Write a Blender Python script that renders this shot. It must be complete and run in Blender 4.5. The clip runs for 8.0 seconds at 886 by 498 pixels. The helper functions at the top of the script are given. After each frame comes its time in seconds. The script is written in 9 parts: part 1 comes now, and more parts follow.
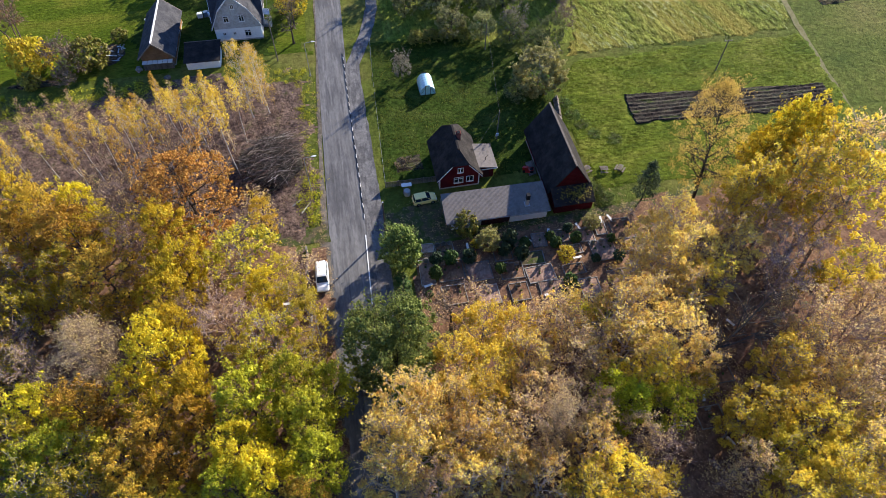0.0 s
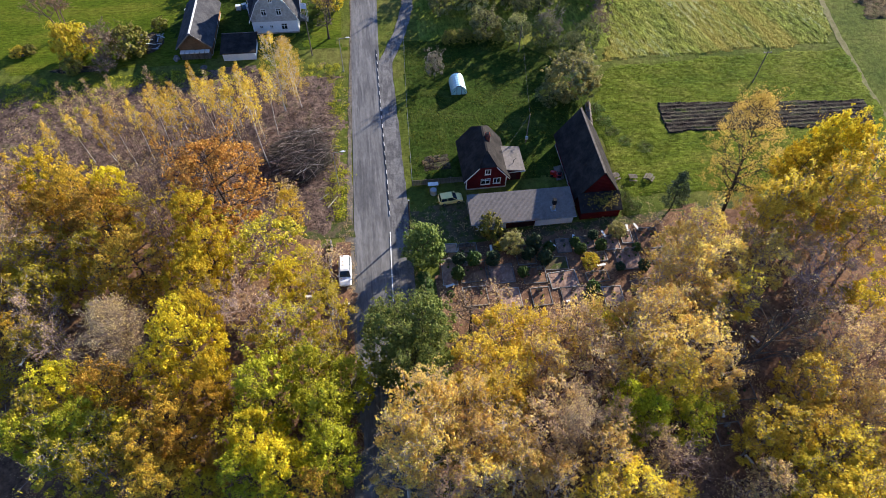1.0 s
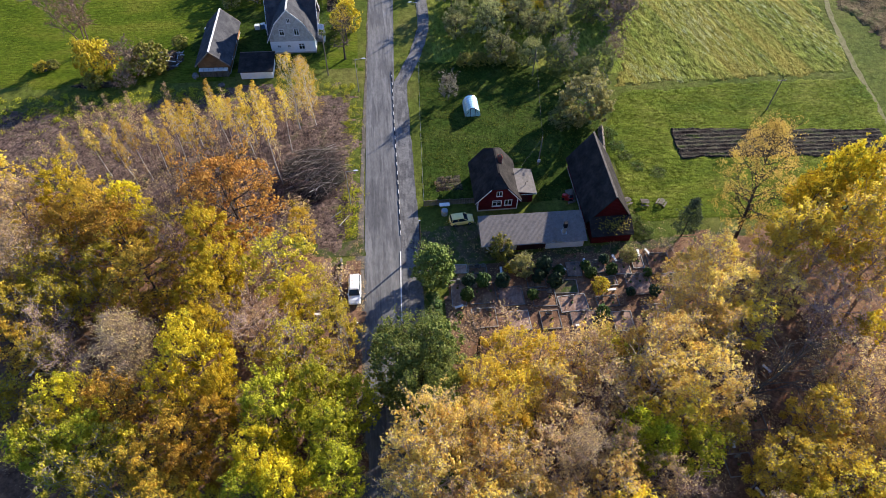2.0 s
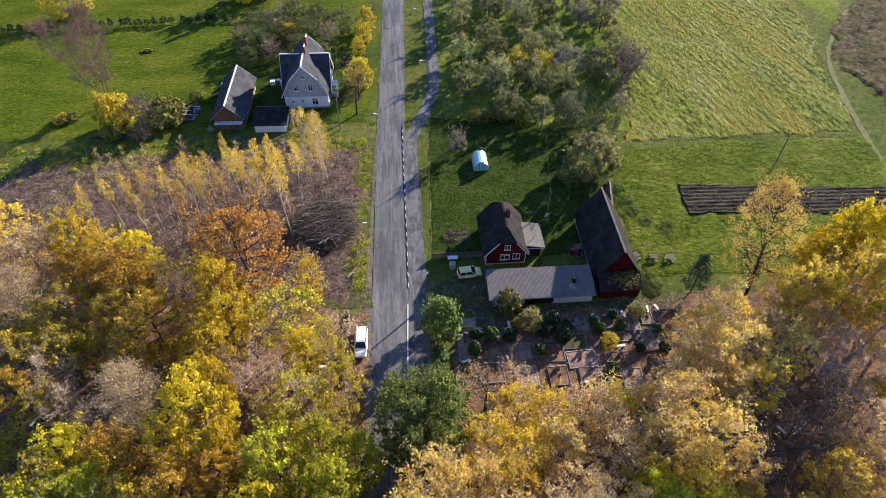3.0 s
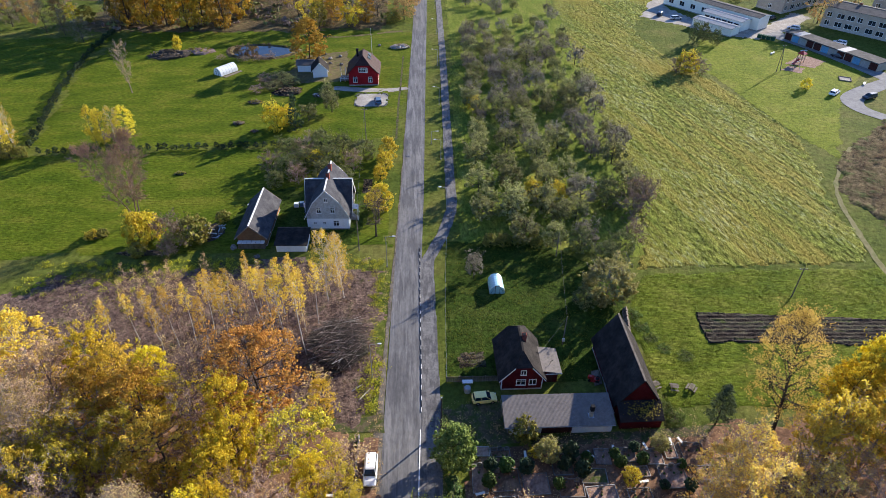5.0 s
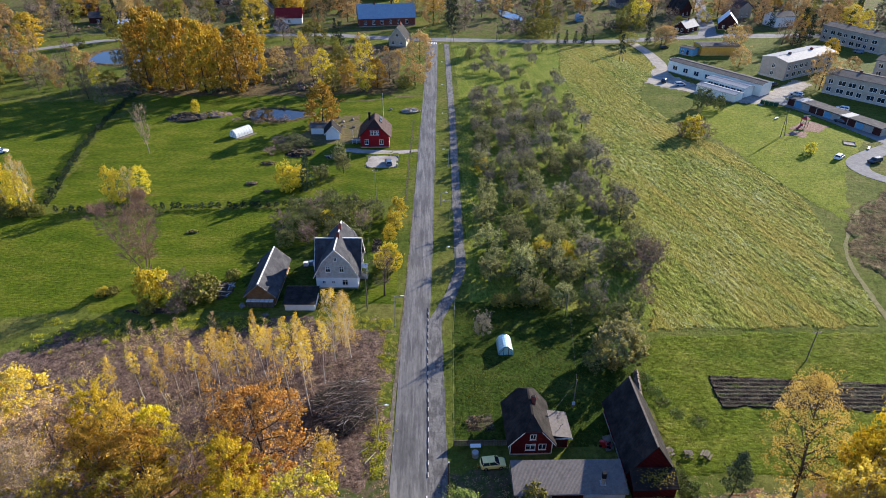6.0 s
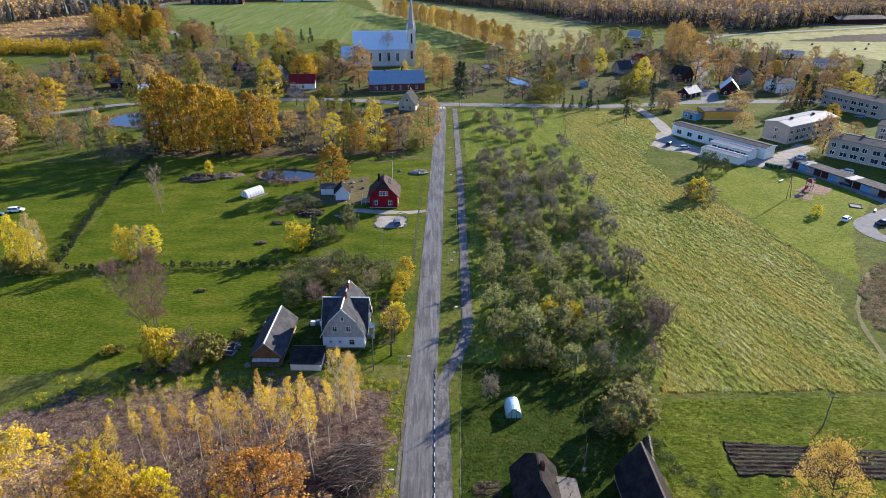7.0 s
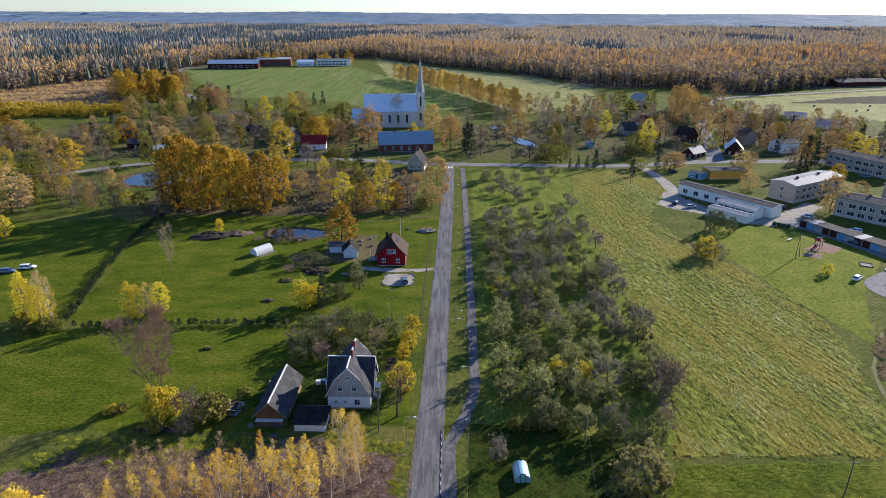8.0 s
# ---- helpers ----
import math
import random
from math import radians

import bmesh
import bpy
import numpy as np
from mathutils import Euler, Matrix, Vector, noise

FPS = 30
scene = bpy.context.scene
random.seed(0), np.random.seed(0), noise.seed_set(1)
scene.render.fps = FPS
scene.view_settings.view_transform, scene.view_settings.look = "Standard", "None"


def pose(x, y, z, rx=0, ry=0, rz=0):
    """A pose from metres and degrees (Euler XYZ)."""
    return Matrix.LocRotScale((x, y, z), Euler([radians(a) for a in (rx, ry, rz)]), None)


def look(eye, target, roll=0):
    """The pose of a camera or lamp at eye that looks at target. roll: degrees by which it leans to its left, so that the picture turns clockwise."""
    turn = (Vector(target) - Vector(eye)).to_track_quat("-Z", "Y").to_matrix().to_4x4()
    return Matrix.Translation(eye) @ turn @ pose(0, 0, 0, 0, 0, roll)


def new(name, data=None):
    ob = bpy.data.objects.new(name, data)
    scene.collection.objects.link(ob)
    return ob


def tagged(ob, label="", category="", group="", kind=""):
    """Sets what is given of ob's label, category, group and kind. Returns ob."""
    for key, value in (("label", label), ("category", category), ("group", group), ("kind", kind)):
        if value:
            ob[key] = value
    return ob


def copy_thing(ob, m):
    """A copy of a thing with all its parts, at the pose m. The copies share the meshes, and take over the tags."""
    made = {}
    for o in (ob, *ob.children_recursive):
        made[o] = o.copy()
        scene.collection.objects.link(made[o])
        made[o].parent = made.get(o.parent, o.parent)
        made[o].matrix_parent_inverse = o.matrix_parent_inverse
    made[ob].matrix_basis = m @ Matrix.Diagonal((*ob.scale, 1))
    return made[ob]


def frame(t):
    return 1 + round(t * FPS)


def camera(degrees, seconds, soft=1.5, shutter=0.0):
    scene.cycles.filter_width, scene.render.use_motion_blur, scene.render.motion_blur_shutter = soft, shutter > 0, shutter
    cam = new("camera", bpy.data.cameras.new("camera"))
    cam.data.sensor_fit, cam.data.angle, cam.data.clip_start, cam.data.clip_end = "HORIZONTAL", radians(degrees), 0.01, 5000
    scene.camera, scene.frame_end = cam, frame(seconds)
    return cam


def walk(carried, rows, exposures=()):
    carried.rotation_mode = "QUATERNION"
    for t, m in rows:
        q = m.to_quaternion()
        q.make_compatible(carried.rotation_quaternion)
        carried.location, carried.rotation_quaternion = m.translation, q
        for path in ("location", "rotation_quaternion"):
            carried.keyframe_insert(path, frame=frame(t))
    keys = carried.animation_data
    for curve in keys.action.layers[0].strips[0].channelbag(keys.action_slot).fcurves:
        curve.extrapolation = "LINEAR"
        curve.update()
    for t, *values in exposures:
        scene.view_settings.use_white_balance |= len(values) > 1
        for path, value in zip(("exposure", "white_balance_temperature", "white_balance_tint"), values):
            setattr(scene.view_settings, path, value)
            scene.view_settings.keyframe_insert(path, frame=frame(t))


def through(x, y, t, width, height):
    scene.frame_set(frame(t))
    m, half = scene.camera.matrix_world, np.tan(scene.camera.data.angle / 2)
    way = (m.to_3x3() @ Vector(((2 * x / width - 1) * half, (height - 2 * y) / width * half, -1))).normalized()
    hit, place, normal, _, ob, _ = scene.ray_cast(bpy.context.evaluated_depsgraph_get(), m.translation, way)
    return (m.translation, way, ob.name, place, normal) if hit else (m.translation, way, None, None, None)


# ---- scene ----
cam = camera(70.4, 8.0, soft=0.6)
PATH = [
    (0, (0.027, -0.289, 70.842), (0.256, 0.859, 69.221), 1.1),
    (0.5, (0.013, -0.316, 70.866), (0.193, 0.841, 69.245), 1.0),
    (1, (0.035, -0.279, 70.896), (0.19, 0.88, 69.274), 1.0),
    (2.5, (0.223, -0.052, 71.143), (0.338, 1.216, 69.601), 0.8),
    (3, (0.2, 0.067, 71.18), (0.309, 1.405, 69.698), 0.7),
    (3.5, (0.11, 0.171, 71.204), (0.213, 1.58, 69.788), 0.8),
    (4, (0.005, 0.189, 71.24), (0.101, 1.665, 69.894), 0.8),
    (4.5, (-0.103, 0.204, 71.291), (-0.015, 1.743, 70.017), 0.8),
    (6, (-0.163, 0.092, 71.574), (-0.11, 1.797, 70.53), 0.6),
    (6.5, (-0.166, 0.038, 71.632), (-0.126, 1.791, 70.67), 0.6),
    (7, (-0.146, -0.03, 71.686), (-0.117, 1.767, 70.808), 0.5),
    (7.5, (-0.06, -0.023, 71.721), (-0.043, 1.813, 70.927), 0.4),
    (8, (0.086, 0.068, 71.733), (0.088, 1.937, 71.024), 0.3),
]
walk(cam, [(t, look(eye, target, roll)) for t, eye, target, roll in PATH], exposures=[(0, 1.36), (4, 1.36), (6, 1.31), (7.7, 1.29), (8, 0.98)])

# ---- world and sun ----
SUN_AZ, SUN_EL = radians(47.5), radians(19.2)      # clockwise from +y
world = bpy.data.worlds.new("world")
scene.world = world
world.use_nodes = True
wn = world.node_tree
sky = wn.nodes.new("ShaderNodeTexSky")
sky.sky_type, sky.sun_disc = "NISHITA", False
sky.sun_elevation, sky.sun_rotation = SUN_EL, SUN_AZ
sky.air_density, sky.dust_density, sky.ozone_density = 1.0, 0.1, 3.0
cool = wn.nodes.new("ShaderNodeMix")
cool.data_type, cool.blend_type = "RGBA", "MULTIPLY"
cool.inputs[0].default_value = 1.0
cool.inputs[7].default_value = (0.78, 0.95, 1.34, 1)
wn.links.new(sky.outputs[0], cool.inputs[6])
wn.links.new(cool.outputs[2], wn.nodes["Background"].inputs[0])
wn.nodes["Background"].inputs[1].default_value = 0.085
sun_data = bpy.data.lights.new("sun", "SUN")
sun_data.energy, sun_data.angle, sun_data.color = 4.9, radians(0.6), (1.0, 0.91, 0.80)
sun = new("sun", sun_data)
sun_dir = Vector((math.sin(SUN_AZ) * math.cos(SUN_EL), math.cos(SUN_AZ) * math.cos(SUN_EL), math.sin(SUN_EL)))
sun.matrix_world = look(sun_dir * 900, (0, 0, 0))
scene.view_settings.exposure = 1.35

# ---- materials ----
def nodes_of(name):
    m = bpy.data.materials.new(name)
    m.use_nodes = True
    return m, m.node_tree.nodes, m.node_tree.links, m.node_tree.nodes["Principled BSDF"]


def ramp_node(nodes, colours, spots=None):
    r = nodes.new("ShaderNodeValToRGB")
    n = len(colours)
    while len(r.color_ramp.elements) < n:
        r.color_ramp.elements.new(0.5)
    for i, c in enumerate(colours):
        r.color_ramp.elements[i].position = spots[i] if spots else i / max(1, n - 1)
        r.color_ramp.elements[i].color = (*c, 1)
    return r


def noise_node(nodes, links, coord, size, detail=4.0, rough=0.6, stretch=None):
    n = nodes.new("ShaderNodeTexNoise")
    n.inputs["Scale"].default_value = 1.0 / size
    n.inputs["Detail"].default_value, n.inputs["Roughness"].default_value = detail, rough
    if stretch:
        if len(stretch) > 3:
            turn = nodes.new("ShaderNodeMapping")
            turn.inputs["Rotation"].default_value = (0, 0, radians(stretch[3]))
            links.new(coord, turn.inputs[0])
            coord = turn.outputs[0]
        mp = nodes.new("ShaderNodeMapping")
        mp.inputs["Scale"].default_value = stretch[:3]
        links.new(coord, mp.inputs[0])
        coord = mp.outputs[0]
    links.new(coord, n.inputs["Vector"])
    return n


def surface(name, colours, big=8.0, small=0.3, rough=0.8, bump=0.3, depth=0.05, contrast=0.35, metal=0.0, stretch=None, spots=None,
            per_object=0.0, streak=None, spec=0.03):
    """A two-scale mottled surface: large patches run through the colours, fine grain varies their value and gives the relief."""
    m, nodes, links, bsdf = nodes_of(name)
    co = nodes.new("ShaderNodeTexCoord").outputs["Object"]
    a = noise_node(nodes, links, co, big, 5.0, 0.62, stretch)
    b = noise_node(nodes, links, co, small * 3.0, 6.0, 0.78, streak or stretch)
    r = ramp_node(nodes, colours, spots or [0.3 + 0.4 * i / max(1, len(colours) - 1) for i in range(len(colours))])
    links.new(a.outputs[0], r.inputs[0])
    val = nodes.new("ShaderNodeMapRange")
    val.inputs[1].default_value, val.inputs[2].default_value = 0.32, 0.68
    val.inputs[3].default_value, val.inputs[4].default_value = 1 - contrast, 1 + contrast
    links.new(b.outputs[0], val.inputs[0])
    hsv = nodes.new("ShaderNodeHueSaturation")
    links.new(r.outputs[0], hsv.inputs["Color"])
    if per_object:
        info = nodes.new("ShaderNodeObjectInfo")
        mr = nodes.new("ShaderNodeMapRange")
        mr.inputs[3].default_value, mr.inputs[4].default_value = 1 - per_object, 1 + per_object
        links.new(info.outputs["Random"], mr.inputs[0])
        mul = nodes.new("ShaderNodeMath")
        mul.operation = "MULTIPLY"
        links.new(mr.outputs[0], mul.inputs[0])
        links.new(val.outputs[0], mul.inputs[1])
        links.new(mul.outputs[0], hsv.inputs["Value"])
    else:
        links.new(val.outputs[0], hsv.inputs["Value"])
    links.new(hsv.outputs[0], bsdf.inputs["Base Color"])
    bsdf.inputs["Roughness"].default_value, bsdf.inputs["Metallic"].default_value = rough, metal
    bsdf.inputs["Specular IOR Level"].default_value = 0.5 if metal or rough < 0.5 else spec
    if bump:
        bp = nodes.new("ShaderNodeBump")
        bp.inputs["Strength"].default_value, bp.inputs["Distance"].default_value = bump, depth
        links.new(b.outputs[0], bp.inputs["Height"])
        links.new(bp.outputs[0], bsdf.inputs["Normal"])
    return m


def ribbed(name, colours, pitch, axis=0, rough=0.6, bump=0.8, depth=0.03, metal=0.0, big=1.5):
    """Corrugated or boarded sheet: ribs across one local axis over a weathered colour."""
    m = surface(name, colours, big, 0.12, rough, 0, 0, 0.18, metal)
    nodes, links = m.node_tree.nodes, m.node_tree.links
    bsdf = nodes["Principled BSDF"]
    w = nodes.new("ShaderNodeTexWave")
    w.bands_direction = "XYZ"[axis]
    w.inputs["Scale"].default_value = 0.314 / pitch
    w.inputs["Distortion"].default_value = 0.0
    links.new(nodes["Texture Coordinate"].outputs["Object"], w.inputs["Vector"])
    bp = nodes.new("ShaderNodeBump")
    bp.inputs["Strength"].default_value, bp.inputs["Distance"].default_value = bump, depth
    links.new(w.outputs["Fac"], bp.inputs["Height"])
    links.new(bp.outputs[0], bsdf.inputs["Normal"])
    return m


def leaf_material(name, colours, through=0.35, tone=0.18):
    """Leaves: each takes its own colour of the ramp, each tree its own tone; light shines through them."""
    m, nodes, links, bsdf = nodes_of(name)
    geo, info = nodes.new("ShaderNodeNewGeometry"), nodes.new("ShaderNodeObjectInfo")
    r = ramp_node(nodes, colours)
    links.new(geo.outputs["Random Per Island"], r.inputs[0])
    hsv = nodes.new("ShaderNodeHueSaturation")
    links.new(r.outputs[0], hsv.inputs["Color"])
    for src, dst, lo, hi in (("Random", "Value", 1 - tone, 1 + tone), ("Random", "Hue", 0.488, 0.512)):
        mr = nodes.new("ShaderNodeMapRange")
        mr.inputs[3].default_value, mr.inputs[4].default_value = lo, hi
        links.new(info.outputs[src], mr.inputs[0])
        links.new(mr.outputs[0], hsv.inputs[dst])
    links.new(hsv.outputs[0], bsdf.inputs["Base Color"])
    bsdf.inputs["Roughness"].default_value = 0.65
    bsdf.inputs["Specular IOR Level"].default_value = 0.12
    tr, mix = nodes.new("ShaderNodeBsdfTranslucent"), nodes.new("ShaderNodeMixShader")
    links.new(hsv.outputs[0], tr.inputs[0])
    mix.inputs[0].default_value = through
    links.new(bsdf.outputs[0], mix.inputs[1])
    links.new(tr.outputs[0], mix.inputs[2])
    links.new(mix.outputs[0], nodes["Material Output"].inputs[0])
    return m


def plain(name, colour, rough=0.6, metal=0.0):
    return surface(name, [tuple(c * 0.92 for c in colour), tuple(min(1, c * 1.06) for c in colour)], 0.6, 0.05, rough, 0.08, 0.004, 0.06, metal)


def glass(name, colour, clear=0.5, rough=0.04):
    m, nodes, links, bsdf = nodes_of(name)
    bsdf.inputs["Base Color"].default_value = (*colour, 1)
    bsdf.inputs["Roughness"].default_value = rough
    bsdf.inputs["Transmission Weight"].default_value = clear
    return m


M_MEADOW = surface("meadow", [(0.06, 0.085, 0.014), (0.095, 0.112, 0.02), (0.14, 0.13, 0.036)], 14, 0.4, 0.9, 1.0, 0.25, 0.5)
M_LAWN = surface("lawn", [(0.022, 0.042, 0.006), (0.036, 0.058, 0.008), (0.06, 0.075, 0.016)], 4, 0.22, 0.9, 1.0, 0.25, 0.7)
M_MOWN = surface("mown_lawn", [(0.046, 0.075, 0.006), (0.08, 0.107, 0.009), (0.128, 0.131, 0.017)], 11, 0.35, 0.9, 1.0, 0.22, 0.62, stretch=(1, 2.2, 1))
def hay_material():
    """Half-mown hay: windrows along the field, pale dry tufts, green regrowth between."""
    m = surface("rough_hay", [(0.09, 0.12, 0.018), (0.14, 0.155, 0.025), (0.205, 0.195, 0.042)], 5, 0.30, 0.9, 1.0, 0.5, 0.85, stretch=(1.2, 0.3, 1, -14), streak=(1.0, 0.5, 1, -14))
    nodes, links = m.node_tree.nodes, m.node_tree.links
    co = nodes["Texture Coordinate"].outputs["Object"]
    tuft = noise_node(nodes, links, co, 0.9, 4.0, 0.75, (1.3, 0.4, 1, -14))
    zone = noise_node(nodes, links, co, 16, 3.0, 0.6, (1.6, 0.6, 1, -14))
    add = nodes.new("ShaderNodeMath")
    add.operation = "MULTIPLY_ADD"
    add.inputs[1].default_value, add.inputs[2].default_value = 0.45, 0.0
    links.new(zone.outputs[0], add.inputs[0])
    links.new(tuft.outputs[0], add.inputs[2])
    step = ramp_node(nodes, [(0, 0, 0), (1, 1, 1)], [0.77, 0.96])
    links.new(add.outputs[0], step.inputs[0])
    mix = nodes.new("ShaderNodeMix")
    mix.data_type = "RGBA"
    links.new(step.outputs[0], mix.inputs[0])
    links.new(nodes["Hue/Saturation/Value"].outputs[0], mix.inputs[6])
    mix.inputs[7].default_value = (0.31, 0.34, 0.16, 1)
    rows = noise_node(nodes, links, co, 2.6, 3.0, 0.6, (1.0, 0.025, 1, -14))
    patch = noise_node(nodes, links, co, 26, 2.0, 0.5, (1.0, 0.45, 1, -14))
    both = nodes.new("ShaderNodeMath")
    both.operation = "MULTIPLY"
    links.new(rows.outputs[0], both.inputs[0])
    links.new(patch.outputs[0], both.inputs[1])
    dry = ramp_node(nodes, [(0, 0, 0), (0.8, 0.8, 0.8)], [0.20, 0.36])
    links.new(both.outputs[0], dry.inputs[0])
    bleach = nodes.new("ShaderNodeMix")
    bleach.data_type = "RGBA"
    links.new(dry.outputs[0], bleach.inputs[0])
    links.new(mix.outputs[2], bleach.inputs[6])
    bleach.inputs[7].default_value = (0.235, 0.185, 0.035, 1)
    links.new(bleach.outputs[2], nodes["Principled BSDF"].inputs["Base Color"])
    return m


M_HAY = hay_material()
M_FIELDPATH = surface("trodden_grass", [(0.15, 0.14, 0.06), (0.21, 0.185, 0.09), (0.13, 0.145, 0.05)], 2, 0.2, 0.95, 0.4, 0.03, 0.3)
M_ORCHARD = surface("orchard_grass", [(0.085, 0.125, 0.016), (0.135, 0.165, 0.024), (0.21, 0.21, 0.045)], 5, 0.25, 0.9, 1.0, 0.3, 0.7, stretch=(1.3, 0.5, 1))
M_STUBBLE = surface("stubble", [(0.10, 0.15, 0.03), (0.14, 0.175, 0.045), (0.19, 0.20, 0.08)], 14, 1.4, 0.9, 0.5, 0.2, 0.3, stretch=(1.6, 0.12, 1), streak=(1.2, 0.10, 1))
# pale grass, its colour lifted further for the haze over the far meadow
M_FARMEADOW = surface("pale_meadow", [(0.19, 0.21, 0.068), (0.25, 0.245, 0.092), (0.30, 0.275, 0.125)], 26, 2.5, 0.9, 0.6, 0.3, 0.35)
M_SCRUB = surface("brown_scrub", [(0.05, 0.07, 0.02), (0.095, 0.075, 0.036), (0.13, 0.095, 0.05), (0.06, 0.085, 0.022)], 5, 0.4, 0.95, 1.0, 0.4, 0.8)
M_CUT = surface("clear_cut", [(0.06, 0.042, 0.034), (0.115, 0.079, 0.063), (0.18, 0.125, 0.095), (0.085, 0.085, 0.03)], 2.2, 0.16, 0.95, 1.0, 0.3, 0.9)
M_LITTER = surface("leaf_litter", [(0.10, 0.055, 0.036), (0.175, 0.10, 0.062), (0.25, 0.155, 0.09)], 3.5, 0.22, 0.95, 0.9, 0.1, 0.6)
M_SOIL = surface("ploughed_soil", [(0.018, 0.013, 0.011), (0.034, 0.026, 0.022), (0.075, 0.066, 0.045), (0.05, 0.065, 0.016)], 1.6, 0.14, 0.95, 1.0, 0.2, 0.75, stretch=(0.5, 1.8, 1))
M_TAN = surface("dry_tan_grass", [(0.10, 0.085, 0.038), (0.14, 0.112, 0.06), (0.075, 0.09, 0.022)], 3, 0.25, 0.95, 0.8, 0.12, 0.5)
M_GRAVEL = surface("gravel", [(0.24, 0.21, 0.18), (0.33, 0.30, 0.26), (0.42, 0.39, 0.34)], 3, 0.12, 0.9, 0.6, 0.03, 0.3)
M_DIRT = surface("trodden_earth", [(0.05, 0.055, 0.02), (0.11, 0.085, 0.055), (0.055, 0.075, 0.018), (0.13, 0.105, 0.075)], 1.6, 0.16, 0.95, 0.8, 0.08, 0.45)
M_ASPHALT = surface("worn_asphalt", [(0.078, 0.076, 0.076), (0.122, 0.118, 0.116), (0.19, 0.183, 0.177)], 1.5, 0.12, 0.72, 0.25, 0.01, 0.28, stretch=(1.4, 0.09, 1), streak=(1, 0.3, 1), spec=0.4)


def add_damp(m, dark, low, high, across=0.8, along=10.0):
    """Long damp streaks and worn patches over a road surface."""
    nodes, links = m.node_tree.nodes, m.node_tree.links
    co = nodes["Texture Coordinate"].outputs["Object"]
    streak = noise_node(nodes, links, co, across, 4.0, 0.6, (1.0, across / along, 1))
    zone = noise_node(nodes, links, co, 9.0, 2.0, 0.5)
    both = nodes.new("ShaderNodeMath")
    both.operation = "MULTIPLY_ADD"
    both.inputs[1].default_value = 0.5
    links.new(zone.outputs[0], both.inputs[0])
    links.new(streak.outputs[0], both.inputs[2])
    step = ramp_node(nodes, [(1, 1, 1), (dark, dark, dark * 1.04)], [low, high])
    links.new(both.outputs[0], step.inputs[0])
    mix = nodes.new("ShaderNodeMix")
    mix.data_type, mix.blend_type = "RGBA", "MULTIPLY"
    mix.inputs[0].default_value = 1.0
    links.new(nodes["Hue/Saturation/Value"].outputs[0], mix.inputs[6])
    links.new(step.outputs[0], mix.inputs[7])
    links.new(mix.outputs[2], nodes["Principled BSDF"].inputs["Base Color"])


add_damp(M_ASPHALT, 0.58, 0.72, 0.84)
M_PATH = surface("path_asphalt", [(0.09, 0.086, 0.084), (0.13, 0.124, 0.12), (0.17, 0.162, 0.155)], 1.2, 0.1, 0.78, 0.25, 0.01, 0.25, spec=0.35)
add_damp(M_PATH, 0.55, 0.74, 0.84, 0.7, 3.0)
M_FARROAD = surface("pale_road", [(0.17, 0.167, 0.163), (0.26, 0.255, 0.248)], 4, 0.4, 0.9, 0.1, 0.02, 0.22, spec=0.06)
M_PAINT = plain("road_paint", (0.78, 0.77, 0.74), 0.6)
M_CONCRETE = surface("concrete", [(0.30, 0.28, 0.25), (0.42, 0.40, 0.36)], 0.7, 0.06, 0.85, 0.3, 0.01, 0.15, per_object=0.12)
M_STONE = surface("granite", [(0.10, 0.095, 0.09), (0.19, 0.175, 0.16), (0.27, 0.255, 0.235)], 0.5, 0.05, 0.75, 0.3, 0.01, 0.25, per_object=0.35)
M_MARBLE = surface("pale_stone", [(0.55, 0.53, 0.50), (0.72, 0.70, 0.66)], 0.4, 0.05, 0.5, 0.1, 0.005, 0.08)
M_REDBOARD = ribbed("falu_red_boards", [(0.068, 0.009, 0.011), (0.10, 0.014, 0.016)], 0.16, 0, 0.75)
M_BRIGHTRED = ribbed("bright_red_boards", [(0.24, 0.012, 0.016), (0.31, 0.02, 0.024)], 0.16, 0, 0.7)
M_WHITE = plain("white_paint", (0.72, 0.71, 0.67), 0.5)
M_PLASTER = surface("white_plaster", [(0.72, 0.71, 0.68), (0.82, 0.81, 0.78)], 1.8, 0.12, 0.85, 0.15, 0.01, 0.08)
M_CHURCHWALL = surface("limewashed_wall", [(0.58, 0.55, 0.50), (0.72, 0.69, 0.63)], 3, 0.3, 0.85, 0.15, 0.02, 0.1)
M_GREYBOARD = ribbed("weathered_grey_boards", [(0.36, 0.345, 0.315), (0.46, 0.445, 0.41), (0.30, 0.28, 0.25)], 0.15, 0, 0.85)
M_WOOD = ribbed("brown_boards", [(0.16, 0.085, 0.04), (0.23, 0.13, 0.065)], 0.15, 0, 0.8)
M_OLDWOOD = surface("old_grey_wood", [(0.13, 0.105, 0.08), (0.23, 0.20, 0.165)], 0.6, 0.05, 0.9, 0.4, 0.01, 0.25, stretch=(1, 1, 0.2), per_object=0.2)
M_DARKROOF = ribbed("dark_eternit", [(0.018, 0.016, 0.0155), (0.03, 0.0265, 0.025), (0.05, 0.044, 0.039)], 0.177, 1, 0.8, 0.6, 0.025)
M_GREYROOF = ribbed("grey_eternit", [(0.135, 0.12, 0.11), (0.18, 0.16, 0.145), (0.115, 0.105, 0.095)], 0.177, 0, 0.8, 0.3, 0.02)
M_SLATEROOF = ribbed("slate_grey_eternit", [(0.038, 0.039, 0.044), (0.06, 0.06, 0.066), (0.09, 0.089, 0.092)], 0.177, 1, 0.8, 0.6, 0.03)
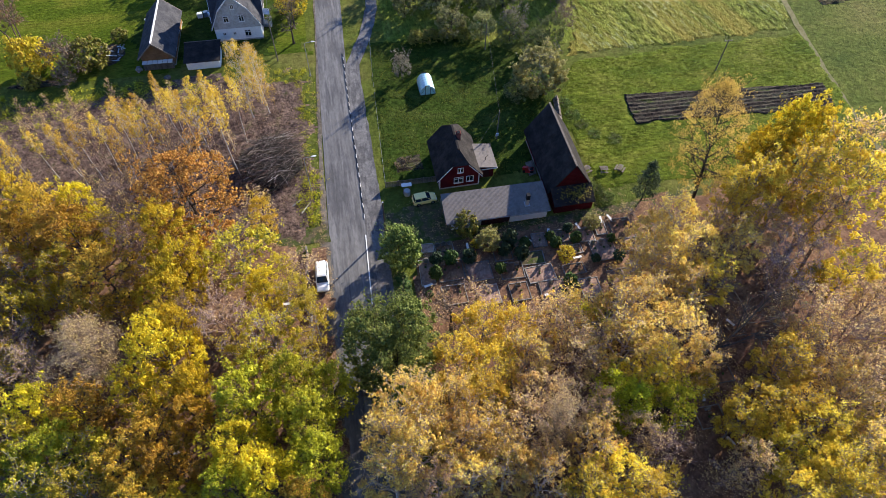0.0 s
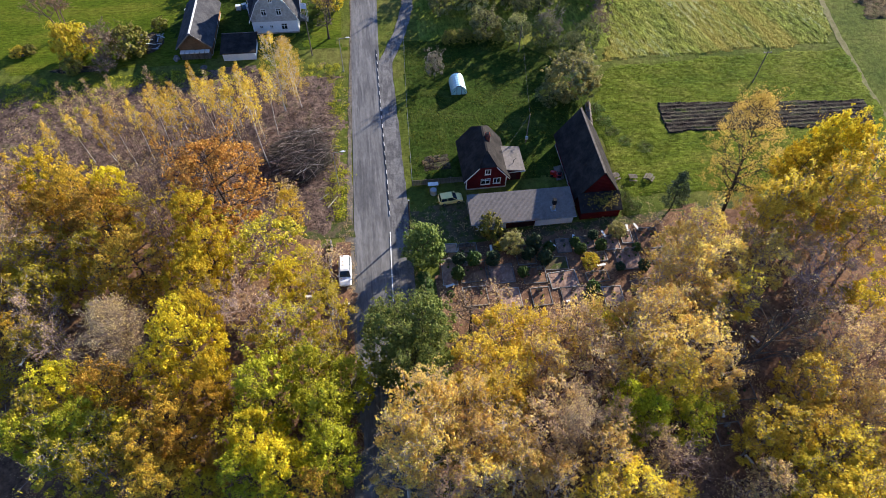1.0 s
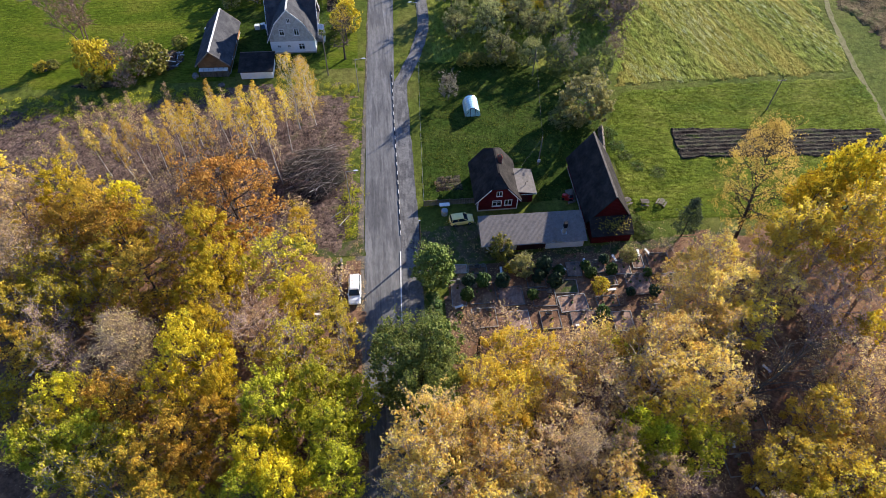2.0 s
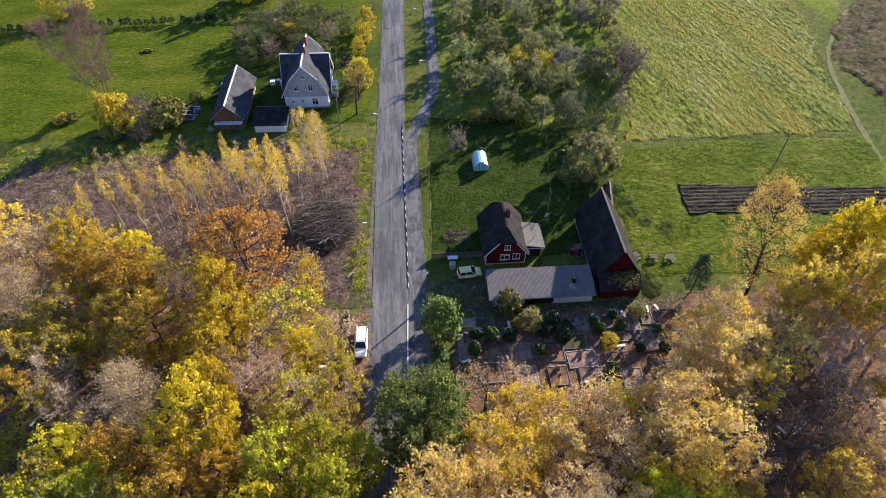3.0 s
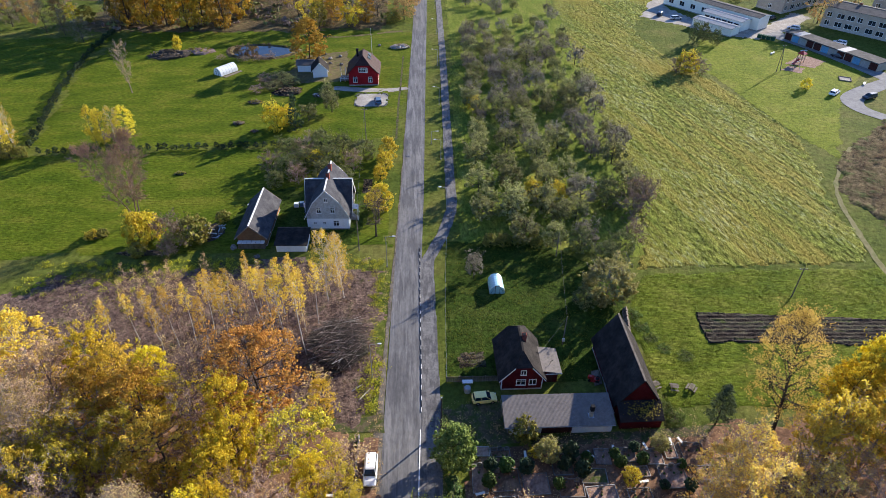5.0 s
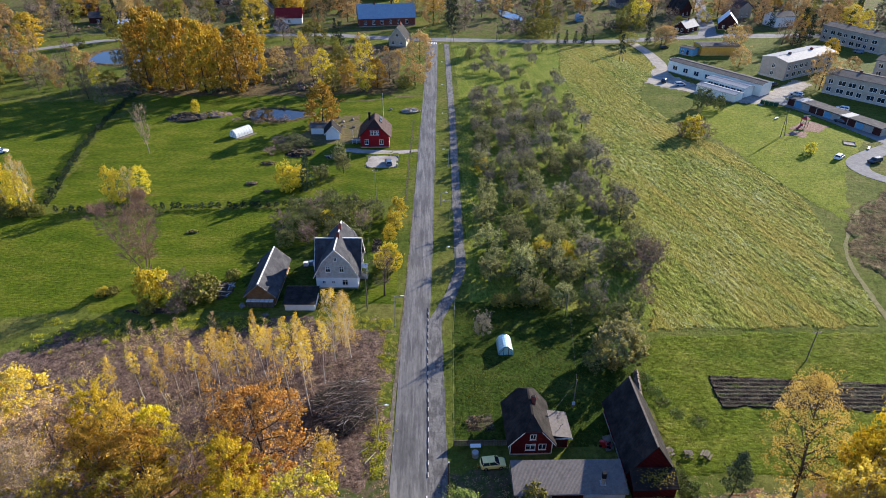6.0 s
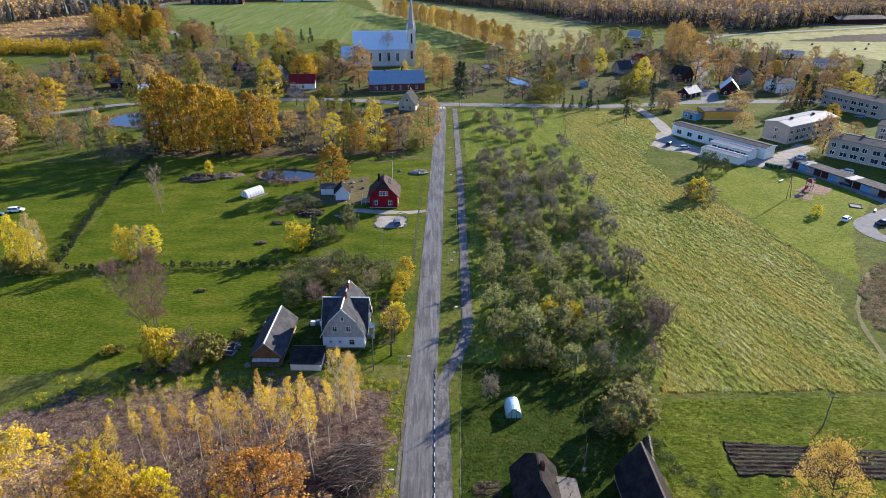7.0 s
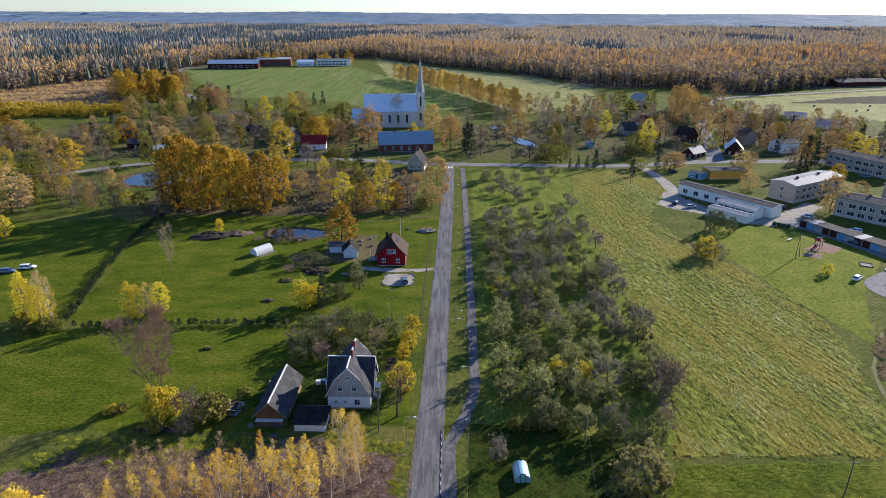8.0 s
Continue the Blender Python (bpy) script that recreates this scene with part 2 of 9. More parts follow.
M_BROWNROOF = ribbed("brown_metal_roof", [(0.045, 0.024, 0.022), (0.06, 0.033, 0.03)], 0.25, 1, 0.5, 0.5, 0.03)
M_TIN = ribbed("bluish_tin_roof", [(0.60, 0.68, 0.73), (0.70, 0.77, 0.81)], 0.6, 1, 0.4, 0.4, 0.02)
M_BLUEROOF = ribbed("blue_tin_roof", [(0.22, 0.30, 0.37), (0.28, 0.36, 0.43)], 0.5, 1, 0.45, 0.4, 0.02)
M_PALEROOF = ribbed("pale_sheet_roof", [(0.31, 0.305, 0.295), (0.40, 0.395, 0.38)], 0.3, 1, 0.6, 0.4, 0.02)
M_FELT = surface("roof_felt", [(0.075, 0.072, 0.07), (0.13, 0.123, 0.117)], 2, 0.2, 0.9, 0.2, 0.01, 0.2)
M_REDROOF = ribbed("red_sheet_roof", [(0.20, 0.018, 0.022), (0.26, 0.03, 0.03)], 0.3, 1, 0.5)
M_BRICK = surface("red_brick", [(0.15, 0.045, 0.032), (0.22, 0.07, 0.05), (0.12, 0.04, 0.03)], 0.8, 0.08, 0.9, 0.3, 0.01, 0.25, per_object=0.15)
M_SILICATE = surface("grey_silicate_brick", [(0.31, 0.27, 0.22), (0.40, 0.35, 0.285)], 1.5, 0.15, 0.9, 0.2, 0.01, 0.12)
M_OLDCREAM = surface("old_cream_render", [(0.42, 0.36, 0.26), (0.52, 0.46, 0.34)], 2.5, 0.2, 0.9, 0.1, 0.01, 0.15)
M_BLACKSLATE = ribbed("black_slate", [(0.022, 0.022, 0.024), (0.045, 0.043, 0.043)], 0.35, 1, 0.7)
M_BEIGE = surface("pale_render", [(0.80, 0.73, 0.60), (0.88, 0.82, 0.70)], 2.5, 0.2, 0.85, 0.1, 0.01, 0.07)
M_YELLOWWALL = ribbed("ochre_cladding", [(0.55, 0.29, 0.05), (0.64, 0.35, 0.07)], 0.2, 0, 0.7)
M_BLUEWALL = ribbed("blue_cladding", [(0.10, 0.25, 0.38), (0.14, 0.32, 0.46)], 0.2, 0, 0.6)
M_DARKBOARD = ribbed("dark_boards", [(0.05, 0.018, 0.016), (0.075, 0.028, 0.024)], 0.15, 0, 0.8)
M_PANE = glass("window_pane", (0.035, 0.045, 0.055), 0.3)
M_CARGLASS = glass("car_glass", (0.02, 0.035, 0.05), 0.2)
M_POLYCARB = glass("polycarbonate", (0.50, 0.83, 0.85), 0.3, 0.3)
M_FILM = surface("greenhouse_film", [(0.66, 0.68, 0.66), (0.78, 0.79, 0.77)], 1.2, 0.1, 0.35, 0.05, 0.01, 0.06)
M_STEEL = surface("galvanised_steel", [(0.30, 0.31, 0.32), (0.42, 0.43, 0.44)], 0.5, 0.05, 0.45, 0.1, 0.003, 0.1, metal=0.6)
M_TYRE = plain("tyre_rubber", (0.018, 0.018, 0.019), 0.85)
M_RIM = plain("rim_alloy", (0.36, 0.37, 0.38), 0.35, 0.8)
M_BLACK = plain("black_plastic", (0.02, 0.02, 0.022), 0.6)
M_CABLE = plain("cable", (0.10, 0.10, 0.10), 0.7)
M_LAMPGLASS = plain("lamp_glass", (0.82, 0.82, 0.80), 0.25)
M_REDLAMP = plain("red_lamp", (0.35, 0.015, 0.012), 0.25)
M_WATER = glass("pond_water", (0.02, 0.02, 0.016), 0.0, 0.06)
M_BARK = surface("dark_bark", [(0.045, 0.036, 0.028), (0.09, 0.075, 0.06)], 0.5, 0.06, 0.95, 0.6, 0.02, 0.3, stretch=(1, 1, 0.3))
M_GREYBARK = surface("grey_bark", [(0.17, 0.145, 0.13), (0.29, 0.25, 0.23)], 0.7, 0.08, 0.9, 0.4, 0.02, 0.25, per_object=0.2)
M_TWIG = surface("reddish_twigs", [(0.22, 0.15, 0.13), (0.34, 0.245, 0.21)], 0.9, 0.1, 0.9, 0.2, 0.01, 0.2, per_object=0.2)
M_REDTWIG = surface("pinkish_birch_bark", [(0.52, 0.41, 0.34), (0.68, 0.57, 0.49)], 0.8, 0.1, 0.9, 0.2, 0.01, 0.2)
M_TANTWIG = surface("tan_twigs", [(0.27, 0.19, 0.13), (0.42, 0.32, 0.24)], 0.8, 0.1, 0.9, 0.2, 0.01, 0.2)
M_PALETWIG = surface("pale_tan_twigs", [(0.34, 0.27, 0.22), (0.48, 0.40, 0.33)], 0.8, 0.1, 0.9, 0.2, 0.01, 0.2)
M_BIRCHBARK = surface("birch_bark", [(0.62, 0.58, 0.52), (0.52, 0.48, 0.43), (0.10, 0.085, 0.075)], 0.35, 0.1, 0.85, 0.2, 0.01, 0.15, stretch=(1, 1, 2.0), spots=[0.35, 0.58, 0.68])
L_MAPLE = leaf_material("yellow_maple_leaves", [(0.46, 0.32, 0.02), (0.7, 0.53, 0.033), (0.84, 0.69, 0.055), (0.54, 0.45, 0.04)], 0.46)
L_AMBER = leaf_material("amber_leaves", [(0.44, 0.25, 0.035), (0.61, 0.38, 0.055), (0.7, 0.49, 0.065), (0.47, 0.31, 0.045)], 0.42)
L_OAK = leaf_material("orange_oak_leaves", [(0.34, 0.135, 0.035), (0.50, 0.23, 0.055), (0.58, 0.32, 0.075), (0.40, 0.18, 0.045)], 0.36)
L_OLIVE = leaf_material("olive_leaves", [(0.34, 0.265, 0.035), (0.51, 0.4, 0.045), (0.68, 0.54, 0.06), (0.33, 0.28, 0.04)], 0.48)
L_LIME = leaf_material("yellow_green_leaves", [(0.26, 0.29, 0.022), (0.45, 0.45, 0.035), (0.64, 0.59, 0.05), (0.33, 0.34, 0.03)], 0.46)
L_GREEN = leaf_material("green_leaves", [(0.11, 0.155, 0.035), (0.19, 0.235, 0.052), (0.33, 0.36, 0.09), (0.14, 0.18, 0.045)], 0.4)
L_BIRCH = leaf_material("birch_leaves", [(0.48, 0.3, 0.11), (0.76, 0.54, 0.15), (0.9, 0.72, 0.18), (0.54, 0.36, 0.16)], 0.52)
L_BUFFGOLD = leaf_material("buff_gold_leaves", [(0.6, 0.41, 0.1), (0.76, 0.56, 0.12), (0.85, 0.67, 0.14), (0.58, 0.39, 0.12)], 0.52)
L_BUFF = leaf_material("brown_birch_leaves", [(0.46, 0.31, 0.2), (0.68, 0.48, 0.23), (0.8, 0.61, 0.23), (0.48, 0.34, 0.24)], 0.5)
L_YBIRCH = leaf_material("yellow_birch_leaves", [(0.52, 0.39, 0.03), (0.7, 0.57, 0.05), (0.8, 0.69, 0.09), (0.54, 0.36, 0.04)], 0.44)
L_GOLD = leaf_material("golden_leaves", [(0.58, 0.41, 0.055), (0.78, 0.59, 0.08), (0.88, 0.71, 0.1), (0.54, 0.38, 0.065)], 0.52)
L_SLIM = leaf_material("golden_birch_leaves", [(0.54, 0.33, 0.06), (0.71, 0.49, 0.075), (0.8, 0.61, 0.09), (0.52, 0.31, 0.08)], 0.48)
L_BUSH = leaf_material("dull_bush_leaves", [(0.15, 0.155, 0.03), (0.23, 0.22, 0.04), (0.34, 0.30, 0.05), (0.18, 0.155, 0.06)], 0.35)
L_APPLE = leaf_material("grey_green_leaves", [(0.13, 0.145, 0.055), (0.235, 0.24, 0.09), (0.43, 0.42, 0.16), (0.18, 0.165, 0.11)], 0.5, 0.28)
L_APPLETWIG = leaf_material("grey_twig_sprays", [(0.18, 0.16, 0.14), (0.27, 0.24, 0.205), (0.33, 0.30, 0.19), (0.215, 0.19, 0.17)], 0.46, 0.28)
M_REDTWIG = surface("red_brown_twigs", [(0.17, 0.105, 0.09), (0.25, 0.16, 0.135)], 0.9, 0.1, 0.9, 0.2, 0.01, 0.2, per_object=0.25)
L_BRUSH = leaf_material("brown_twig_sprays", [(0.26, 0.19, 0.15), (0.36, 0.265, 0.2), (0.32, 0.25, 0.17), (0.26, 0.205, 0.18)], 0.4, 0.22)
L_DULL = leaf_material("dull_green_leaves", [(0.11, 0.14, 0.045), (0.18, 0.2, 0.065), (0.28, 0.27, 0.085), (0.15, 0.155, 0.08)], 0.34)
L_DRY = leaf_material("dry_brown_leaves", [(0.20, 0.135, 0.09), (0.28, 0.20, 0.12), (0.18, 0.15, 0.09)], 0.3)
L_CONIFER = leaf_material("conifer_needles", [(0.02, 0.038, 0.018), (0.034, 0.058, 0.026), (0.052, 0.078, 0.034)], 0.1)
L_NETTLE = leaf_material("nettle_leaves", [(0.09, 0.15, 0.025), (0.14, 0.20, 0.04), (0.20, 0.24, 0.06)], 0.5)
L_REDTWIG = leaf_material("reddish_twig_tips", [(0.27, 0.17, 0.11), (0.38, 0.24, 0.14), (0.46, 0.30, 0.15)], 0.5)
L_SILVER = leaf_material("willow_leaves", [(0.30, 0.30, 0.10), (0.48, 0.455, 0.16), (0.62, 0.57, 0.22)], 0.58)
L_PINE = leaf_material("pine_needles", [(0.045, 0.065, 0.035), (0.065, 0.09, 0.045), (0.09, 0.115, 0.055)], 0.2)
M_PLAYLAWN = surface("playground_lawn", [(0.105, 0.14, 0.012), (0.145, 0.17, 0.016), (0.19, 0.19, 0.03)], 9, 0.35, 0.9, 1.0, 0.2, 0.5)
# haze over the far woods is mixed into these greyed, lightened leaf colours
L_FARWOOD = leaf_material("hazed_autumn_wood", [(0.36, 0.31, 0.28), (0.45, 0.38, 0.31), (0.4, 0.36, 0.32), (0.5, 0.41, 0.31), (0.39, 0.37, 0.32)], 0.66, 0.1)
L_FARGOLD = leaf_material("hazed_birch_wood", [(0.56, 0.42, 0.24), (0.66, 0.5, 0.27), (0.7, 0.54, 0.27), (0.55, 0.43, 0.27)], 0.66, 0.1)
L_FARFIR = leaf_material("hazed_fir_wood", [(0.10, 0.125, 0.105), (0.13, 0.15, 0.125), (0.16, 0.175, 0.14)], 0.35, 0.1)
# farther woods: paler, bluer copies with thicker haze put into the leaf colour
L_MISTWOOD = leaf_material("haze_pale_autumn_wood", [(0.36, 0.35, 0.34), (0.44, 0.40, 0.355), (0.39, 0.38, 0.365), (0.48, 0.425, 0.35)], 0.68, 0.1)
L_MISTGOLD = leaf_material("haze_pale_birch_wood", [(0.55, 0.44, 0.31), (0.62, 0.50, 0.33), (0.53, 0.44, 0.34)], 0.68, 0.1)
L_MISTFIR = leaf_material("haze_blue_fir_wood", [(0.15, 0.19, 0.21), (0.19, 0.225, 0.235), (0.22, 0.25, 0.25)], 0.35, 0.1)
L_SHRUB = leaf_material("evergreen_shrub_leaves", [(0.035, 0.065, 0.015), (0.06, 0.10, 0.022), (0.10, 0.14, 0.03)], 0.15)
L_BLADE = leaf_material("lawn_blades", [(0.075, 0.11, 0.01), (0.12, 0.15, 0.014), (0.19, 0.19, 0.028), (0.09, 0.12, 0.012)], 0.5)
L_GRASS = leaf_material("grass_blades", [(0.13, 0.16, 0.025), (0.2, 0.215, 0.04), (0.3, 0.285, 0.09), (0.16, 0.18, 0.03)], 0.5)
M_SANDBED = surface("grave_gravel", [(0.17, 0.105, 0.08), (0.25, 0.165, 0.125), (0.32, 0.225, 0.175)], 0.9, 0.08, 0.95, 0.4, 0.02, 0.3, per_object=0.35)
M_BINGREEN = plain("green_bin_plastic", (0.02, 0.07, 0.04), 0.5)
M_SHOULDER = surface("gritty_shoulder", [(0.08, 0.07, 0.052), (0.135, 0.115, 0.09), (0.20, 0.175, 0.145)], 1.2, 0.12, 0.92, 0.5, 0.02, 0.4)
M_GARDEN = surface("garden_ground", [(0.055, 0.088, 0.015), (0.095, 0.11, 0.028), (0.12, 0.095, 0.048), (0.07, 0.105, 0.017)], 7, 0.6, 0.95, 1.0, 0.3, 0.5)
L_MIDGOLD = leaf_material("gold_leaves", [(0.36, 0.22, 0.03), (0.56, 0.36, 0.045), (0.68, 0.48, 0.065), (0.42, 0.3, 0.04)], 0.5, 0.2)
L_MIDRUST = leaf_material("rusty_leaves", [(0.42, 0.28, 0.13), (0.56, 0.38, 0.16), (0.64, 0.46, 0.18), (0.45, 0.32, 0.16)], 0.5, 0.2)
L_ROW = leaf_material("golden_row_birch_leaves", [(0.50, 0.34, 0.10), (0.62, 0.44, 0.11), (0.66, 0.50, 0.10), (0.46, 0.30, 0.11)], 0.52, 0.25)
L_MIDBUFF = leaf_material("buff_leaves", [(0.42, 0.27, 0.13), (0.55, 0.37, 0.14), (0.60, 0.43, 0.12), (0.40, 0.27, 0.15)], 0.48, 0.28)
L_MIDOLIVE = leaf_material("dull_olive_leaves", [(0.19, 0.195, 0.04), (0.29, 0.27, 0.045), (0.42, 0.35, 0.05), (0.17, 0.18, 0.05)], 0.48, 0.28)
M_BRIGHTLAWN = surface("bright_lawn", [(0.064, 0.097, 0.009), (0.10, 0.125, 0.012), (0.15, 0.153, 0.026)], 7, 0.22, 0.9, 1.0, 0.25, 0.65, stretch=(0.7, 1.4, 1))
M_FELLED = surface("felled_ground", [(0.12, 0.085, 0.055), (0.20, 0.12, 0.065), (0.28, 0.175, 0.09), (0.15, 0.13, 0.06)], 24, 2.2, 0.95, 1.0, 0.8, 0.6, stretch=(0.5, 1.6, 1))

# ---- building helpers ----
def vnoise(x, y, size, seed=0):
    """Smooth value noise of numpy arrays, 0 to 1."""
    x, y = np.asarray(x, float) / size, np.asarray(y, float) / size
    xi, yi = np.floor(x), np.floor(y)
    fx, fy = x - xi, y - yi
    fx, fy = fx * fx * (3 - 2 * fx), fy * fy * (3 - 2 * fy)

    def h(a, b):
        s = np.sin(a * 127.1 + b * 311.7 + seed * 74.7) * 43758.5453
        return s - np.floor(s)
    return (h(xi, yi) * (1 - fx) + h(xi + 1, yi) * fx) * (1 - fy) + (h(xi, yi + 1) * (1 - fx) + h(xi + 1, yi + 1) * fx) * fy


def inside(poly, x, y):
    """Whether the points lie in the polygon (numpy arrays)."""
    r = np.zeros(np.shape(x), bool)
    n = len(poly)
    for i in range(n):
        (x0, y0), (x1, y1) = poly[i], poly[(i + 1) % n]
        if y0 == y1:
            continue
        c = ((y0 > y) != (y1 > y)) & (x < (x1 - x0) * (y - y0) / (y1 - y0) + x0)
        r ^= c
    return r


def mesh_object(name, verts, faces, material, parent=None, label="", smooth=False):
    me = bpy.data.meshes.new(name)
    me.from_pydata(verts, [], faces)
    me.materials.append(material)
    if smooth:
        me.shade_smooth()
    ob = new(name, me)
    if parent is not None:
        ob.parent = parent
    if label:
        tagged(ob, label)
    return ob


class Build:
    """Gathers the faces of one part."""

    def __init__(self):
        self.v, self.f = [], []

    def add(self, verts, faces):
        n = len(self.v)
        self.v += [tuple(p) for p in verts]
        self.f += [tuple(i + n for i in f) for f in faces]
        return self

    def box(self, x0, y0, z0, x1, y1, z1, m=None):
        p = [Vector((x, y, z)) for z in (z0, z1) for x, y in ((x0, y0), (x1, y0), (x1, y1), (x0, y1))]
        return self.add([m @ q for q in p] if m else p,
                        [(3, 2, 1, 0), (4, 5, 6, 7), (0, 1, 5, 4), (1, 2, 6, 5), (2, 3, 7, 6), (3, 0, 4, 7)])

    def extrude(self, pts, way, m=None):
        p, w = [Vector(q) for q in pts], Vector(way)
        n = len(p)
        q = p + [a + w for a in p]
        return self.add([m @ a for a in q] if m else q,
                        [tuple(range(n))[::-1], tuple(range(n, 2 * n))] + [(i, (i + 1) % n, n + (i + 1) % n, n + i) for i in range(n)])

    def slab(self, pts, thick):
        p = [Vector(q) for q in pts]
        nrm = (p[1] - p[0]).cross(p[2] - p[0]).normalized()
        return self.extrude(pts, nrm * thick)

    def tube(self, a, b, r0, r1, n=6):
        a, b = Vector(a), Vector(b)
        d = (b - a).normalized()
        u = d.orthogonal().normalized()
        w = d.cross(u)
        ring = [math.cos(2 * math.pi * i / n) * u + math.sin(2 * math.pi * i / n) * w for i in range(n)]
        return self.add([a + r0 * k for k in ring] + [b + r1 * k for k in ring],
                        [tuple(range(n))[::-1], tuple(range(n, 2 * n))] + [(i, (i + 1) % n, n + (i + 1) % n, n + i) for i in range(n)])

    def loft(self, rings):
        n = len(rings[0])
        base = len(self.v)
        for r in rings:
            self.v += [tuple(p) for p in r]
        for k in range(len(rings) - 1):
            for i in range(n):
                self.f.append((base + k * n + i, base + k * n + (i + 1) % n, base + (k + 1) * n + (i + 1) % n, base + (k + 1) * n + i))
        self.f.append(tuple(base + i for i in range(n))[::-1])
        self.f.append(tuple(base + (len(rings) - 1) * n + i for i in range(n)))
        return self

    def blob(self, c, rx, ry, rz, rng, rough=0.25, seg=8, rings=5):
        pts = []
        for k in range(rings + 1):
            a = math.pi * k / rings
            for i in range(seg):
                b = 2 * math.pi * i / seg
                s = 1 + rough * (rng.random() * 2 - 1)
                pts.append((c[0] + rx * s * math.sin(a) * math.cos(b), c[1] + ry * s * math.sin(a) * math.sin(b), c[2] - rz * s * math.cos(a)))
        return self.add(pts, [(k * seg + i, k * seg + (i + 1) % seg, (k + 1) * seg + (i + 1) % seg, (k + 1) * seg + i) for k in range(rings) for i in range(seg)])

    def make(self, name, material, parent=None, label="", smooth=False):
        return mesh_object(name, self.v, self.f, material, parent, label, smooth)


def thing(name, m, label, category, group="", kind=""):
    """An empty at a thing's base that carries its parts."""
    ob = new(name)
    ob.empty_display_size = 0.2
    ob.matrix_basis = m
    return tagged(ob, label, category, group, kind)


def sheet(name, poly, z, material, cell=1.0, relief=0.0, relief_size=1.0, ragged=1.5, label="", category="ground", seed=1, ridges=None, kind="structure", flat=False, rows=None):
    """A piece of ground with a ragged edge, laid over the main sheet."""
    xs, ys = [p[0] for p in poly], [p[1] for p in poly]
    nx, ny = int((max(xs) - min(xs)) / cell) + 3, int((max(ys) - min(ys)) / cell) + 3
    gx, gy = np.meshgrid(min(xs) - cell + cell * np.arange(nx + 1), min(ys) - cell + cell * np.arange(ny + 1), indexing="ij")
    cx, cy = gx[:-1, :-1] + cell / 2, gy[:-1, :-1] + cell / 2
    wx = (vnoise(cx, cy, 3.1, seed) - 0.5 + 0.5 * (vnoise(cx, cy, 0.9, seed + 5) - 0.5)) * 2 * ragged
    wy = (vnoise(cx, cy, 3.1, seed + 9) - 0.5 + 0.5 * (vnoise(cx, cy, 0.9, seed + 7) - 0.5)) * 2 * ragged
    keep = inside(poly, cx + wx, cy + wy)
    h = np.full(gx.shape, z, float)
    if relief:
        along, lean = (gy * 0.4, 0.25) if rows else (gy, 0.07)
        h += relief * (0.6 * vnoise(gx + lean * gy, along, relief_size, seed + 2) + 0.4 * vnoise(gx + lean * gy, along, relief_size * 0.45, seed + 3))
    if ridges:
        h += ridges[1] * (0.5 + 0.5 * np.sin((gy + 0.03 * gx) * 2 * math.pi / ridges[0] + 1.0 * vnoise(gx, gy, 9, seed)))
    if rows:
        h += rows[1] * (0.5 + 0.5 * np.sin((gx + 0.25 * gy) * 2 * math.pi / rows[0] + 0.9 * vnoise(gx, gy, 30, seed))) * vnoise(gx, gy, 5, seed + 6)
    if relief or ridges:
        pad = np.pad(keep, 1)
        full = pad[:-1, :-1] & pad[1:, :-1] & pad[:-1, 1:] & pad[1:, 1:]
        h = np.where(full, h, z)
    idx = np.full(gx.shape, -1)
    ii, jj = np.nonzero(keep)
    used = np.zeros(gx.shape, bool)
    for a, b in ((0, 0), (1, 0), (1, 1), (0, 1)):
        used[ii + a, jj + b] = True
    idx[used] = np.arange(used.sum())
    verts = np.stack([gx[used], gy[used], h[used]], 1).tolist()
    faces = np.stack([idx[ii, jj], idx[ii + 1, jj], idx[ii + 1, jj + 1], idx[ii, jj + 1]], 1).tolist()
    return tagged(mesh_object(name, verts, faces, material, smooth=relief > 0 and not flat), label, category, kind=kind)


def smooth_line(pts, step=3.0):
    """Catmull-Rom through rows of numbers."""
    p = [np.array(q, float) for q in pts]
    p = [2 * p[0] - p[1]] + p + [2 * p[-1] - p[-2]]
    out = []
    for i in range(1, len(p) - 2):
        n = max(1, int(np.linalg.norm((p[i + 1] - p[i])[:2]) / step))
        for k in range(n):
            t = k / n
            out.append(0.5 * (2 * p[i] + (p[i + 1] - p[i - 1]) * t + (2 * p[i - 1] - 5 * p[i] + 4 * p[i + 1] - p[i + 2]) * t * t
                              + (3 * p[i] - p[i - 1] - 3 * p[i + 1] + p[i + 2]) * t ** 3))
    return out + [p[-2]]


def ribbon(name, pts, z, material, label, category="road", ragged=0.0, seed=3, thick=0.0, step=3.0, kind="structure"):
    """A road along rows of x, y, width."""
    line = smooth_line(pts, step)
    b = Build()
    rows = []
    for i, (x, y, w) in enumerate(line):
        q, r = line[min(i + 1, len(line) - 1)], line[max(i - 1, 0)]
        d = Vector((q[0] - r[0], q[1] - r[1], 0)).normalized()
        s = Vector((d.y, -d.x, 0))
        lo = -w / 2 + ragged * (float(vnoise(x, y, 1.7, seed)) - 0.5)
        hi = w / 2 + ragged * (float(vnoise(x, y, 1.7, seed + 4)) - 0.5)
        rows.append([Vector((x, y, 0)) + s * (lo + (hi - lo) * k / 4) + Vector((0, 0, z + 0.03 * (1 - (k / 2 - 1) ** 2) * (thick > 0))) for k in range(5)])
    for r in rows:
        b.v += [tuple(p) for p in r]
    for i in range(len(rows) - 1):
        for k in range(4):
            b.f.append((i * 5 + k, i * 5 + k + 1, i * 5 + k + 6, i * 5 + k + 5))
    return tagged(b.make(name, material), label, category, kind=kind)


